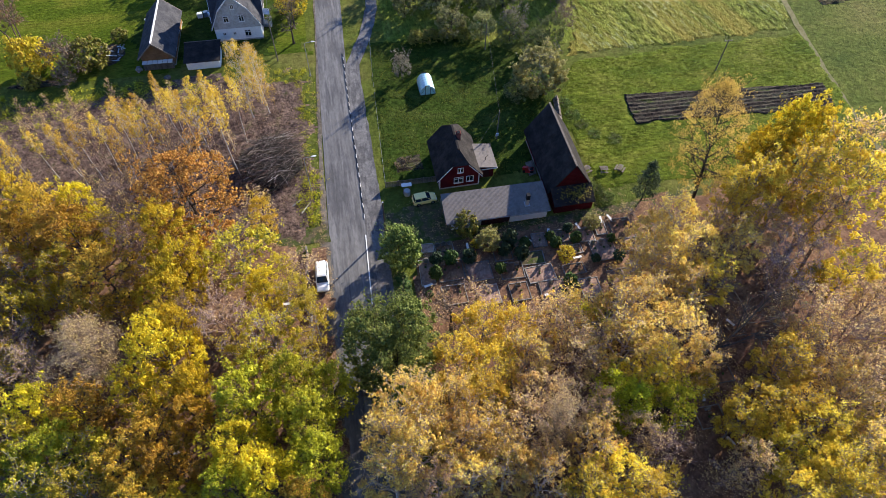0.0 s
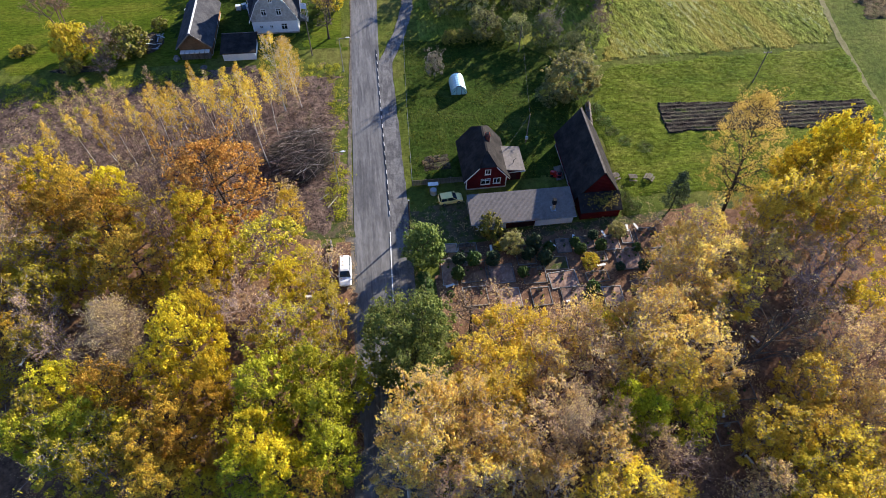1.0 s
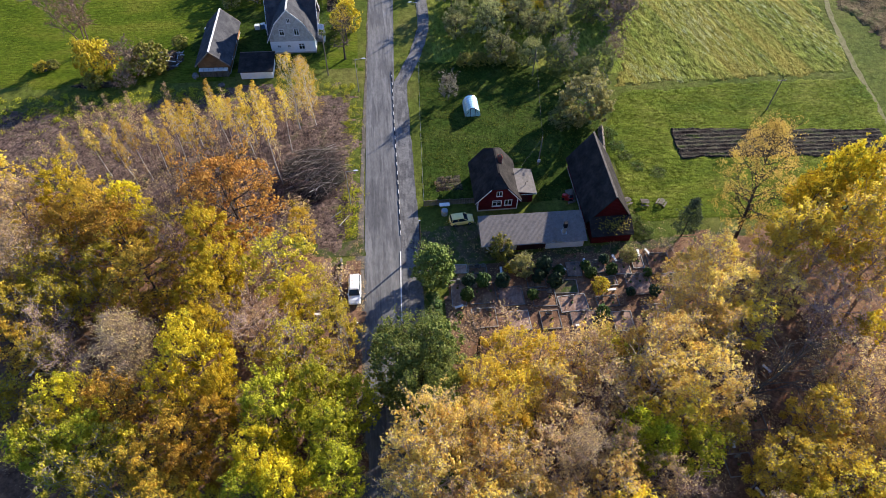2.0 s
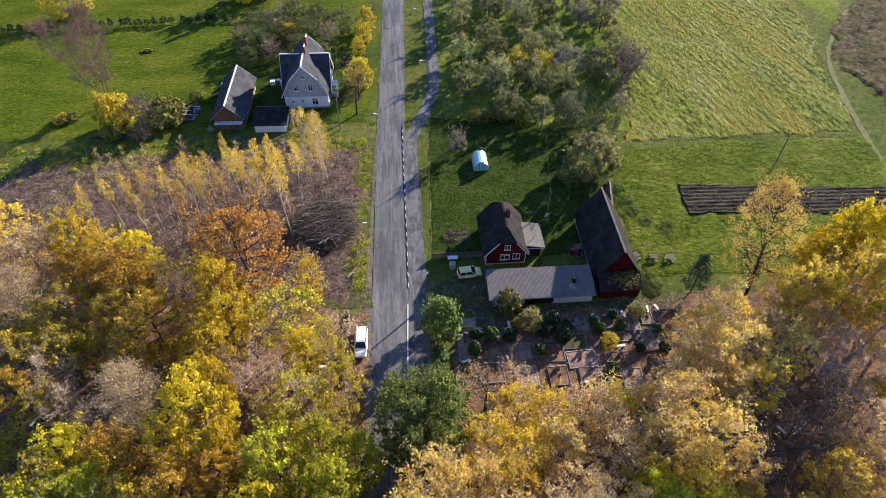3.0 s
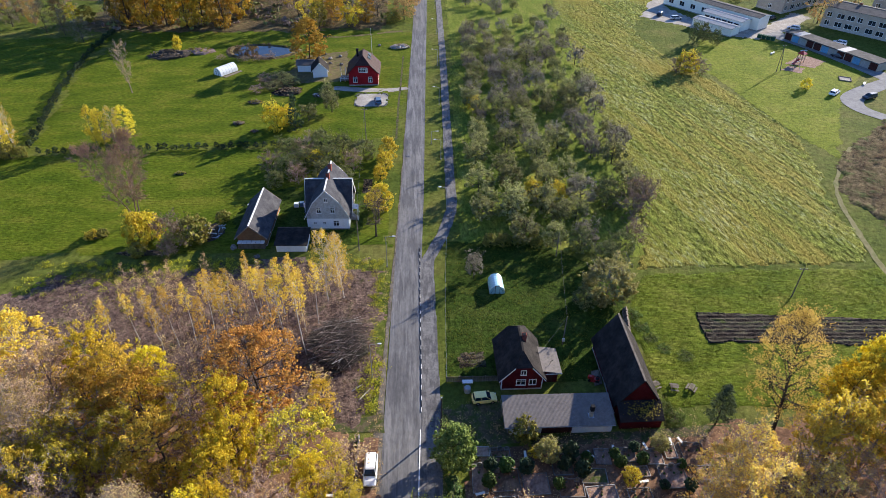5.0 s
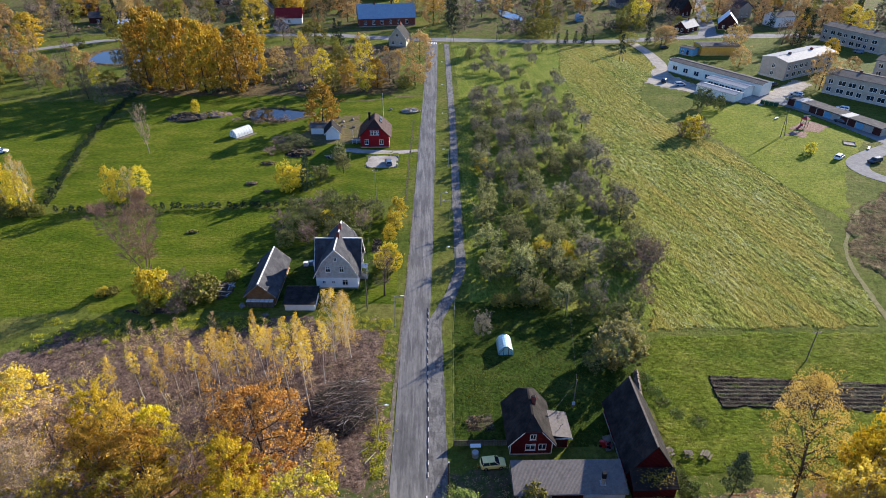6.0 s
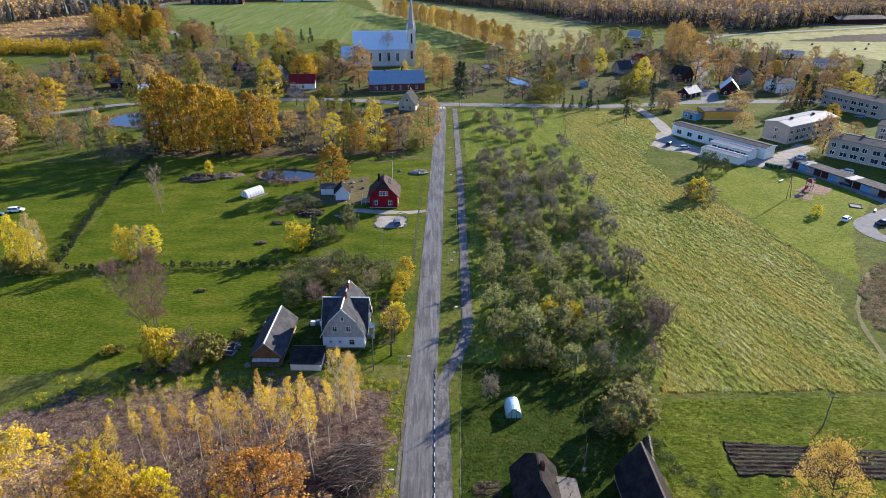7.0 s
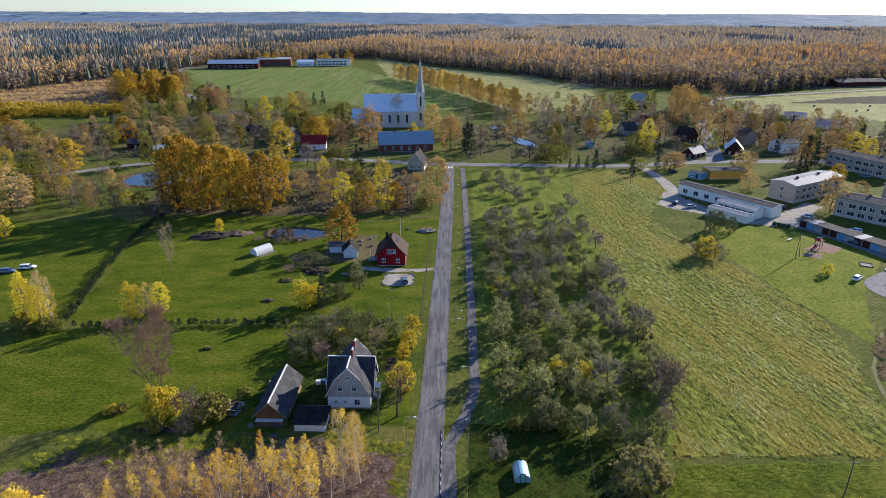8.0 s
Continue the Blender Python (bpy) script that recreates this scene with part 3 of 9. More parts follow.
# ---- ground ----
def build_ground():
    rings = [0, 15, 30, 50, 75, 105, 140, 190, 260, 350, 480, 650, 900, 1300, 1900, 2800, 4000, 6500]
    v, f, n = [(0.0, 120.0, 0.0)], [], 72
    for r in rings[1:]:
        v += [(r * math.cos(2 * math.pi * i / n), 120 + r * math.sin(2 * math.pi * i / n), 0.0) for i in range(n)]
    f += [(0, 1 + i, 1 + (i + 1) % n) for i in range(n)]
    for k in range(len(rings) - 2):
        f += [(1 + k * n + i, 1 + (k + 1) * n + i, 1 + (k + 1) * n + (i + 1) % n, 1 + k * n + (i + 1) % n) for i in range(n)]
    tagged(mesh_object("ground", v, f, M_MEADOW), "flat green autumn meadow reaching to the wooded horizon", "ground", kind="structure")


build_ground()
sheet("ground_hayfield", [(40, 88.4), (84, 88.4), (88, 110), (92, 122), (96, 140), (93, 158), (88, 176), (80, 200), (78, 225), (96, 262), (97, 296), (62, 297), (55, 262), (51, 190), (47, 130), (45, 100)], 0.02, M_HAY, 0.4, 0.24, 0.9, 1.0,
      "rough half-mown hay meadow with pale tufts", seed=11, flat=True, rows=(1.5, 0.07))
sheet("ground_orchard", [(8, 96), (46, 91), (53, 186), (57, 262), (62, 299), (13, 299), (11, 200), (9, 130)], 0.015, M_ORCHARD, 0.8, 0.05, 1.5, 0.8, "grass under the old orchard trees", seed=12)
sheet("ground_garden_lawn", [(3.6, 62.6), (26, 62), (33, 75), (38, 86), (20, 98), (5.2, 97.5)], 0.02, M_LAWN, 0.4, 0.10, 0.8, 0.4, "green garden lawn around the red farmhouse", seed=13)
sheet("ground_meadow_lawn", [(35, 57), (55, 56), (81, 59), (83.5, 72), (85, 87), (60, 87.5), (40, 86), (34, 75)], 0.02, M_BRIGHTLAWN, 0.35, 0.20, 0.8, 0.5, "mown green meadow around the ploughed plot", seed=14)
sheet("ground_clear_cut", [(-76, 78), (-64, 88), (-47, 89), (-30, 92.5), (-6.5, 90.5), (-6.2, 57), (-12, 55), (-20, 58), (-50, 70)], 0.02, M_CUT, 0.5, 0.25, 0.9, 2.0, "brown cleared ground with brushwood and stubble", seed=15)
sheet("ground_forest_west", [(-75, -5), (-6, -5), (-6.2, 52), (-12, 55), (-22, 58), (-50, 70), (-80, 80)], 0.03, M_LITTER, 0.7, 0.12, 0.9, 1.2, "forest floor covered in brown fallen leaves", seed=16)
sheet("ground_forest_east", [(4.5, -5), (85, -5), (85, 50), (62, 55), (38, 53), (14, 51.5), (6.2, 49), (5.8, 40)], 0.03, M_LITTER, 0.7, 0.06, 0.9, 0.8, "churchyard floor covered in reddish fallen leaves", seed=17)
sheet("ground_farmyard", [(2.4, 57.5), (11.5, 59), (11.5, 52.4), (26, 52), (40, 54), (40, 52.2), (18, 50.5), (8, 51.5), (3.2, 52.5)], 0.035, M_DIRT, 0.2, 0.04, 0.8, 0.9, "worn earth and thin grass in the farmyard", seed=18)
sheet("ground_ploughed_plot", [(46, 76.4), (45.4, 69.3), (80, 67.2), (81.5, 73.4)], 0.15, M_SOIL, 0.18, 0.14, 0.4, 0.25, "dark ploughed garden plot with furrows", seed=19, ridges=(0.85, 0.11), flat=True)
sheet("ground_west_lawn", [(-16, 98), (-36, 95), (-66, 96), (-88, 92), (-100, 130), (-88, 134), (-17, 137.5), (-8, 132), (-6, 96)], 0.015, M_MOWN, 1.0, 0.05, 1.6, 0.9, "mown lawn behind the white house", seed=20)
# dark green lawn sheet, whose darkness also stands in for house and tree shade
sheet("ground_house_shade_lawn", [(-35, 97.5), (-12, 96.5), (-10, 108), (-12, 117), (-34, 118), (-38, 107)], 0.03, M_LAWN, 0.5, 0.06, 1.0, 1.6, "darker lawn round the white house", seed=38)
sheet("ground_north_lawn", [(-88, 135.5), (-17, 139), (-6, 142), (-3, 175), (0, 222), (-45, 225), (-97, 222), (-101, 196), (-93, 142)], 0.015, M_MOWN, 1.2, 0.05, 2.0, 1.0, "wide mown lawn around the red wooden house", seed=21)
sheet("ground_far_west_lawn", [(-103, 197), (-95, 140), (-140, 135), (-190, 170), (-185, 215), (-102, 218)], 0.015, M_MOWN, 1.6, 0.05, 2.0, 1.5, "mown meadow beyond the young hedge", seed=22)
sheet("ground_playground_lawn", [(97, 212), (118, 214), (128, 206), (139, 183), (119, 162), (100, 128), (96, 142), (93, 160), (88, 190)], 0.03, M_PLAYLAWN, 0.5, 0.04, 2.0, 0.6, "mown playground lawn by the flats", seed=23)
sheet("ground_brown_scrub", [(92, 112), (98, 126), (125, 150), (150, 140), (130, 100), (95, 95)], 0.03, M_SCRUB, 0.6, 0.5, 0.9, 1.2, "brown overgrown scrub patch", seed=24)
sheet("ground_wood_floor", [(-116, 224), (-60, 222), (-12, 226), (-8, 296), (-60, 300), (-120, 262)], 0.02, M_SCRUB, 1.5, 0.1, 2.0, 2.0, "leaf-covered ground under the village trees", seed=25)
sheet("ground_stubble_field", [(-335, 845), (-205, 552), (-120, 560), (-20, 470), (30, 520), (-8, 665), (-55, 730), (-120, 880), (-180, 862)], 0.05, M_STUBBLE, 5.0, 0, 1, 4.0, "wide green stubble field with drill lines", seed=26)
sheet("ground_far_meadow", [(-60, 735), (60, 480), (120, 500), (150, 650), (100, 765), (0, 870), (-110, 1050)], 0.04, M_FARMEADOW, 5.0, 0, 1, 4.0, "pale far meadow in front of the woods", seed=27)
sheet("ground_felled_wood", [(-400, 455), (-290, 468), (-268, 530), (-290, 690), (-335, 775), (-372, 715), (-400, 640), (-415, 590), (-480, 560)], 0.04, M_FELLED, 4.0, 0.5, 6, 5.0, "brown felled area in front of the firs", seed=28)
sheet("ground_east_field", [(255, 565), (400, 622), (700, 700), (700, 500), (330, 440), (230, 480)], 0.04, M_FARMEADOW, 5.0, 0, 1, 3.0, "light green far field with hay bales", seed=29)
sheet("ground_east_ploughed", [(290, 540), (365, 582), (470, 615), (520, 590), (400, 540)], 0.08, M_SOIL, 4.0, 0, 1, 2.0, "dark far ploughed strip", seed=30)

sheet("ground_village", [(12, 318), (130, 325), (150, 350), (172, 440), (180, 490), (90, 480), (60, 430), (10, 420)], 0.02, M_GARDEN, 2.0, 0.1, 2.5, 2.0, "garden plots of the village", seed=34)
sheet("ground_village_east", [(155, 330), (270, 328), (290, 430), (215, 500), (185, 440)], 0.02, M_GARDEN, 2.0, 0.1, 2.5, 2.0, "garden plots of the eastern village", seed=35)
sheet("ground_village_west", [(-8, 322), (-60, 325), (-140, 318), (-260, 300), (-250, 420), (-120, 490), (-62, 470), (-60, 390), (-4, 380)], 0.02, M_GARDEN, 2.0, 0.1, 2.5, 2.0, "garden plots of the western village", seed=36)
ROAD = [(-2.4, -60, 6.4), (-2.55, 19, 6.2), (-2.5, 45, 6.0), (-2.2, 70, 5.6), (-2.0, 92, 4.9), (-1.2, 118, 4.9), (0.1, 172, 4.9), (1.6, 230, 4.9), (3.2, 300, 5.0)]
ribbon("road", ROAD, 0.045, M_ASPHALT, "worn grey asphalt village road with patches", thick=1)
ribbon("pavement", [(1.2, -60, 2.4), (1.1, 40, 2.6), (1.3, 60, 2.7), (1.25, 80, 2.6), (1.4, 90.5, 2.5), (2.6, 94.6, 2.3), (4.6, 100, 2.2), (6.3, 106.5, 2.2), (6.9, 112, 2.2), (7.4, 138, 2.1), (8.5, 194, 2.1), (9.2, 250, 2.1), (9.7, 300, 2.1)], 0.075, M_PATH,
       "narrow asphalt foot and cycle path", "path", ragged=0.25, step=1.0)
ribbon("road_shoulder", [(-6.1, -20, 1.6), (-6.2, 40, 1.7), (-5.8, 60, 0.9), (-5.1, 80, 0.6), (-4.2, 100, 0.6), (-3.0, 140, 0.5), (-1.0, 215, 0.5)], 0.04, M_SHOULDER, "gravelly shoulder strewn with leaves", "road shoulder", ragged=0.25, step=1.0)
ribbon("road_cross", [(-320, 240, 6), (-192, 279, 5), (-142, 308, 5.5), (-60, 318, 6), (-2, 309.5, 7), (74, 306.5, 6.5), (100, 309, 6.5), (134, 317, 8), (181, 319, 8), (260, 322, 7)], 0.055, M_FARROAD, "pale crossing village street")
ribbon("road_north", [(140, 318, 9), (150, 345, 8), (176, 427, 6.5), (208, 505, 6.5), (253, 573, 6), (330, 605, 6), (398, 631, 6), (560, 690, 6), (900, 760, 6)], 0.06, M_FARROAD, "pale road leading out of the village")
ribbon("road_farm", [(-205, 545, 7), (-238, 590, 8), (-283, 680, 9), (-330, 800, 9), (-338, 870, 9)], 0.07, M_FARROAD, "pale farm road beside the stubble field")
ribbon("driveway", [(98, 305, 5), (100, 285, 5), (99, 265, 6), (94, 250, 7)], 0.06, M_GRAVEL, "gravel driveway to the long white building", "driveway")
sheet("driveway_yard", [(84, 240), (98, 228), (107, 219), (118, 213), (134, 222), (150, 238), (146, 244), (131, 230), (115, 222), (104, 236), (99, 252), (92, 252)], 0.05, M_GRAVEL, 0.9, 0, 1, 0.8, "gravel yard with puddles", "yard", seed=31)
ribbon("driveway_garages", [(126, 220, 8), (133, 205, 5.5), (140, 186, 6), (148, 160, 7)], 0.08, M_FARROAD, "pale asphalt lane along the garages", "lane")
ribbon("driveway_parking", [(146, 177, 5), (140, 174, 5), (129, 167.6, 5.5), (122.5, 162, 6), (121.5, 156, 5), (125.3, 150, 4.5), (132, 143, 4.5)], 0.085, M_FARROAD, "pale asphalt lane curving round a parking strip", "lane", step=1.0)
ribbon("path_field", [(81.3, 52, 1.1), (81.8, 60, 1.1), (83, 72, 1.2), (85, 86, 1.2), (87.5, 100, 1.2), (91, 113, 0.9), (97, 123, 0.9), (106, 134, 0.9)], 0.06, M_FIELDPATH, "trodden field path along the meadow", "path", ragged=0.5, step=1.0)
ribbon("path_red_house", [(-2.5, 172.5, 2), (-8, 171.2, 2.4), (-16, 171.5, 3), (-24, 173, 3)], 0.05, M_GRAVEL, "gravel entrance to the red house", "path", ragged=0.6, step=1.0)
ribbon("path_garden", [(-5.2, 140, 0.5), (-5.0, 158, 0.5), (-4.4, 180, 0.5), (-4.0, 200, 0.5)], 0.05, M_DIRT, "narrow dug trench strip along the garden", "path", ragged=0.2, step=1.0)
sheet("path_gravel_pad", [(-17, 160.3), (-8.6, 160), (-7.8, 168.5), (-15.8, 168.8)], 0.05, M_GRAVEL, 0.5, 0.05, 0.8, 0.5, "gravel car pad edged with stones", "parking", seed=33)
ribbon("path_turnout", [(-5.4, 55.6, 3.4), (-8, 55.2, 2.4), (-11.5, 54.6, 2.2), (-15, 54, 1.6)], 0.05, M_DIRT, "muddy turnout into the wood", "track", ragged=0.8, step=0.8)
ribbon("path_wood_edge", [(20, 52.2, 1.2), (36, 52.6, 1.3), (50, 53.6, 1.4), (66, 55, 1.2)], 0.055, M_DIRT, "trodden track along the churchyard edge", "path", ragged=0.6, step=0.8)
ribbon("path_old_track", [(-92, 84, 2.5), (-76, 80, 2.5), (-68, 72, 2.5)], 0.06, M_HAY, "grassy wheel track into the clearing", "track", ragged=0.8, step=1.0)
sheet("ground_pond_garden", [(-37, 199), (-22, 203), (-19, 190), (-20, 178), (-33, 176), (-42, 172), (-47, 180), (-38, 187)], 0.03, M_TAN, 0.5, 0.06, 1.0, 1.0, "trodden tan ground between pond and red house", seed=37)
ribbon("path_wood_rim", [(-4.5, 223.5, 1.6), (-24.7, 217.5, 1.2), (-36, 219, 1.0), (-50, 225, 0.8)], 0.045, M_TAN, "tan worn strip along the wood edge", "path", ragged=0.8, step=1.0)
# white edge line
ribbon("road_line", [(-0.95, -10, 0.14), (-0.85, 20, 0.14), (-0.66, 42, 0.14), (-0.28, 54.1, 0.14)], 0.125, M_PAINT, "white painted edge line", "road marking", step=1.0)
for k in range(6):
    ribbon("road_line", [(1.2 + 0.75 * k, 303.6, 0.4), (1.3 + 0.75 * k, 299.6, 0.4)], 0.13, M_PAINT, "white zebra crossing bar", "road marking", step=1.0)


def kerb_stone():
    b = Build()
    b.extrude([(-0.05, -0.42, 0), (0.05, -0.42, 0), (0.05, 0.42, 0), (-0.05, 0.42, 0)], (0, 0, 0.06))
    b.extrude([(-0.04, -0.39, 0.06), (0.04, -0.39, 0.06), (0.04, 0.39, 0.06), (-0.04, 0.39, 0.06)], (0, 0, 0.03))
    ob = tagged(b.make("kerb_block", M_MARBLE), "white concrete kerb block between road and path", "kerb", "kerb blocks along the path")
    part_dark = Build().box(-0.045, 0.43, 0, 0.045, 1.58, 0.04).make("rubber_end", M_BLACK, ob, "black rubber end")
    return ob


kerb = kerb_stone()
kerb.matrix_basis = pose(-0.10, 57.5, 0.09)
for k in range(1, 19):
    y = 57.5 + 2.02 * k
    copy_thing(kerb, pose(-0.10 + 0.11 * math.sin(k * 0.4) * 0.3 + 0.009 * k, y, 0.09, 0, 0, random.uniform(-3, 3)))

# ---- trees ----
def crown_profile(kind, u):
    """Width of the crown, 0 to 1, at the share u of its height."""
    if kind == "round":
        return math.sqrt(max(0.0, 1 - (2 * u - 0.9) ** 2 / 1.25)) if u < 0.99 else 0.25
    if kind == "oval":
        return math.sin(math.pi * min(1, 0.10 + 0.88 * u)) ** 0.7
    if kind == "drop":
        return min(1.0, 0.35 + 2.2 * u) * (1 - u) ** 0.75 * 1.25
    if kind == "dome":
        return 0.75 + 0.25 * math.sin(math.pi * u) if u < 0.55 else math.sqrt(max(0.04, 1 - ((u - 0.45) / 0.6) ** 2))
    if kind == "cone":
        return 0.06 + 0.94 * (1 - u)
    return 0.7 + 0.3 * math.sin(math.pi * u)


def tubes_to_mesh(segs):
    """Many tapered limbs as one vertex and face list."""
    b = Build()
    for a, c, r0, r1, n in segs:
        d = c - a
        if d.length < 1e-4:
            continue
        d.normalize()
        u = d.orthogonal().normalized()
        w = d.cross(u)
        base = len(b.v)
        if n == 2:
            q = (a - u * r0, a + u * r0, c + u * r1, c - u * r1)
            b.v += [(k.x, k.y, k.z) for k in q]
            b.f.append((base, base + 1, base + 2, base + 3))
            continue
        for p, r in ((a, r0), (c, r1)):
            for i in range(n):
                t = 2 * math.pi * i / n
                q = p + r * (math.cos(t) * u + math.sin(t) * w)
                b.v.append((q.x, q.y, q.z))
        b.f += [(base + i, base + (i + 1) % n, base + n + (i + 1) % n, base + n + i) for i in range(n)]
    return b


def leaf_cloud(points, count, size, spread, rng, droop=0.0, up=0.6, even=0.6, flat=0.75):
    """Small folded leaf quads scattered round the twig points."""
    pts = np.array([tuple(p) for p in points])
    weight = rng.gamma(even, 1.0, len(pts)) + 0.02
    k = rng.choice(len(pts), count, p=weight / weight.sum())
    way = rng.normal(0, 1, (count, 3))
    way /= np.linalg.norm(way, axis=1)[:, None]
    c = pts[k] + way * spread * 1.6 * rng.random((count, 1)) ** 0.5 * np.array([1, 1, flat])
    c[:, 2] -= droop * np.abs(rng.normal(0, 1, count))
    c[:, 2] = np.maximum(c[:, 2], 0.15)
    nrm = rng.normal(0, 0.55, (count, 3)) + way * 0.9 + np.array([0, 0, up * 0.6])
    nrm /= np.linalg.norm(nrm, axis=1)[:, None]
    u = np.cross(nrm, rng.normal(0, 1, (count, 3)))
    u /= np.linalg.norm(u, axis=1)[:, None] + 1e-9
    w = np.cross(nrm, u)
    s = size * rng.uniform(0.55, 1.35, (count, 1))
    fold = nrm * s * 0.18
    quad = np.stack([c - u * s * 0.6, c - w * s * 0.36 + fold, c + u * s * 0.6, c + w * s * 0.36 + fold], 1).reshape(-1, 3)
    faces = np.arange(count * 4).reshape(-1, 4)
    return quad, faces


def foliage_cores(points, radius, per, spread, rng):
    """Dense knots of leaves: small uneven bodies among the looser leaves."""
    pts = np.repeat(np.array(points), per, 0)
    n = len(pts)
    pts = pts + rng.normal(0, spread, (n, 3)) * np.array([1, 1, 0.8])
    pts[:, 2] = np.maximum(pts[:, 2], radius * 0.6)
    base = np.array([(1, 0, 0), (0, 1, 0), (-1, 0, 0), (0, -1, 0), (0, 0, 1), (0, 0, -1)], float)
    turn = rng.uniform(0, 6.28, n)
    size = radius * rng.uniform(0.55, 1.35, (n, 1, 1)) * rng.uniform(0.5, 1.4, (n, 6, 1))
    q = base[None] * size
    q = np.stack([q[:, :, 0] * np.cos(turn)[:, None] - q[:, :, 1] * np.sin(turn)[:, None], q[:, :, 0] * np.sin(turn)[:, None] + q[:, :, 1] * np.cos(turn)[:, None], q[:, :, 2] * 0.8], 2)
    q += rng.normal(0, radius * 0.18, q.shape) + pts[:, None, :]
    tri = np.array([(0, 1, 4), (1, 2, 4), (2, 3, 4), (3, 0, 4), (1, 0, 5), (2, 1, 5), (3, 2, 5), (0, 3, 5)])
    f = (tri[None] + (np.arange(n) * 6)[:, None, None]).reshape(-1, 3)
    return q.reshape(-1, 3).tolist(), f.tolist()


def grow(kind, height, radius, base, limbs, subs, twigs, rng, trunk_r=None, lean=0.03, rise=0.5, stems=1, thick=1.0):
    """Trunk, limbs, branches and twigs of a tree. Returns the tapered pieces and the points that carry leaves."""
    segs, tips = [], []
    for s in range(stems):
        foot = Vector((rng.normal(0, 0.25) * (stems > 1), rng.normal(0, 0.25) * (stems > 1), 0))
        tr = (trunk_r or 0.017 * height) / (1 + 0.35 * (stems - 1))
        away = Vector((rng.normal(0, 1), rng.normal(0, 1), 0)) * lean * (1 if stems == 1 else 4)
        spine, p = [foot], foot.copy()
        n = 8
        for i in range(n):
            p = p + Vector((away.x * height / n + rng.normal(0, 0.012) * height * 0.5, away.y * height / n + rng.normal(0, 0.012) * height * 0.5, height * 0.95 / n))
            spine.append(p.copy())
        rad = [tr * (1 - 0.9 * (i / n) ** 0.85) for i in range(n + 1)]
        segs.append((foot - Vector((0, 0, 0.1)), foot + Vector((0, 0, 0.35)), tr * 1.5, tr * 1.02, 7))
        for i in range(n):
            segs.append((spine[i], spine[i + 1], rad[i], rad[i + 1], 6))
        turn = rng.uniform(0, 6.28)
        for j in range(limbs):
            u = ((j + rng.uniform(0.1, 0.9)) / limbs)
            z = base + u * (height - base) * 0.97
            f = min(n - 1e-3, z / (height * 0.95) * n)
            i0 = int(f)
            start = spine[i0].lerp(spine[i0 + 1], f - i0)
            turn += 2.4 + rng.normal(0, 0.35)
            reach = radius * crown_profile(kind, u) * rng.uniform(0.7, 1.15)
            up = rise * rng.uniform(0.6, 1.3) * (0.55 + 0.6 * u)
            d = Vector((math.cos(turn), math.sin(turn), up)).normalized()
            r0 = max(0.02, rad[i0] * 0.55) * thick
            q, qd, path = start.copy(), d.copy(), [start.copy()]
            for k in range(3):
                qd = (qd + Vector((rng.normal(0, 0.16), rng.normal(0, 0.16), 0.10 * rise + rng.normal(0, 0.1)))).normalized()
                q = q + qd * reach / 3
                path.append(q.copy())
            for k in range(3):
                segs.append((path[k], path[k + 1], r0 * (1 - k * 0.28), r0 * (1 - (k + 1) * 0.28), 4))
            tips.append(path[3])
            for m in range(subs):
                t = 0.3 + 0.7 * (m + rng.uniform(0, 1)) / subs
                f2 = min(2.999, t * 3)
                k0 = int(f2)
                s0 = path[k0].lerp(path[k0 + 1], f2 - k0)
                bd = (qd * 0.7 + Vector((rng.normal(0, 0.7), rng.normal(0, 0.7), rng.normal(0.15, 0.45)))).normalized()
                ln = reach * rng.uniform(0.25, 0.5)
                e = s0 + bd * ln
                rb = max(0.022, r0 * 0.38) * thick
                segs.append((s0, e, rb, rb * 0.45, 3))
                tips += [s0.lerp(e, 0.55), e]
                for w in range(twigs):
                    t2 = rng.uniform(0.3, 1.0)
                    ts = s0.lerp(e, t2)
                    td = (bd + Vector((rng.normal(0, 0.8), rng.normal(0, 0.8), rng.normal(0.1, 0.6)))).normalized()
                    te = ts + td * ln * rng.uniform(0.35, 0.7)
                    segs.append((ts, te, max(0.024, rb * 0.6), 0.015 * thick, 2))
                    tips.append(te)
        tips.append(spine[-1])
    return segs, tips


TREE_BOOK = {}


def tree_kind(key, name, label, category, leaf, bark, kind, height, radius, base, limbs, subs, twigs, leaves, size, spread, seeds, rise=0.5, stems=1,
              droop=0.0, lean=0.03, trunk_r=None, thick=1.0, fill=0.45, clumps=110, lump=None, core=0.0, knots=3, flat=0.75, even=3.0):
    """Prototypes of one kind of tree; planted with plant()."""
    TREE_BOOK[key] = dict(name=name, label=label, category=category, leaf=leaf, bark=bark, args=(kind, height, radius, base, limbs, subs, twigs), leaves=leaves,
                          size=size, spread=spread, seeds=seeds, rise=rise, stems=stems, droop=droop, lean=lean, trunk_r=trunk_r, thick=thick, fill=fill, clumps=clumps, lump=lump or spread, core=core, knots=knots, flat=flat, even=even, made=[], count=0)


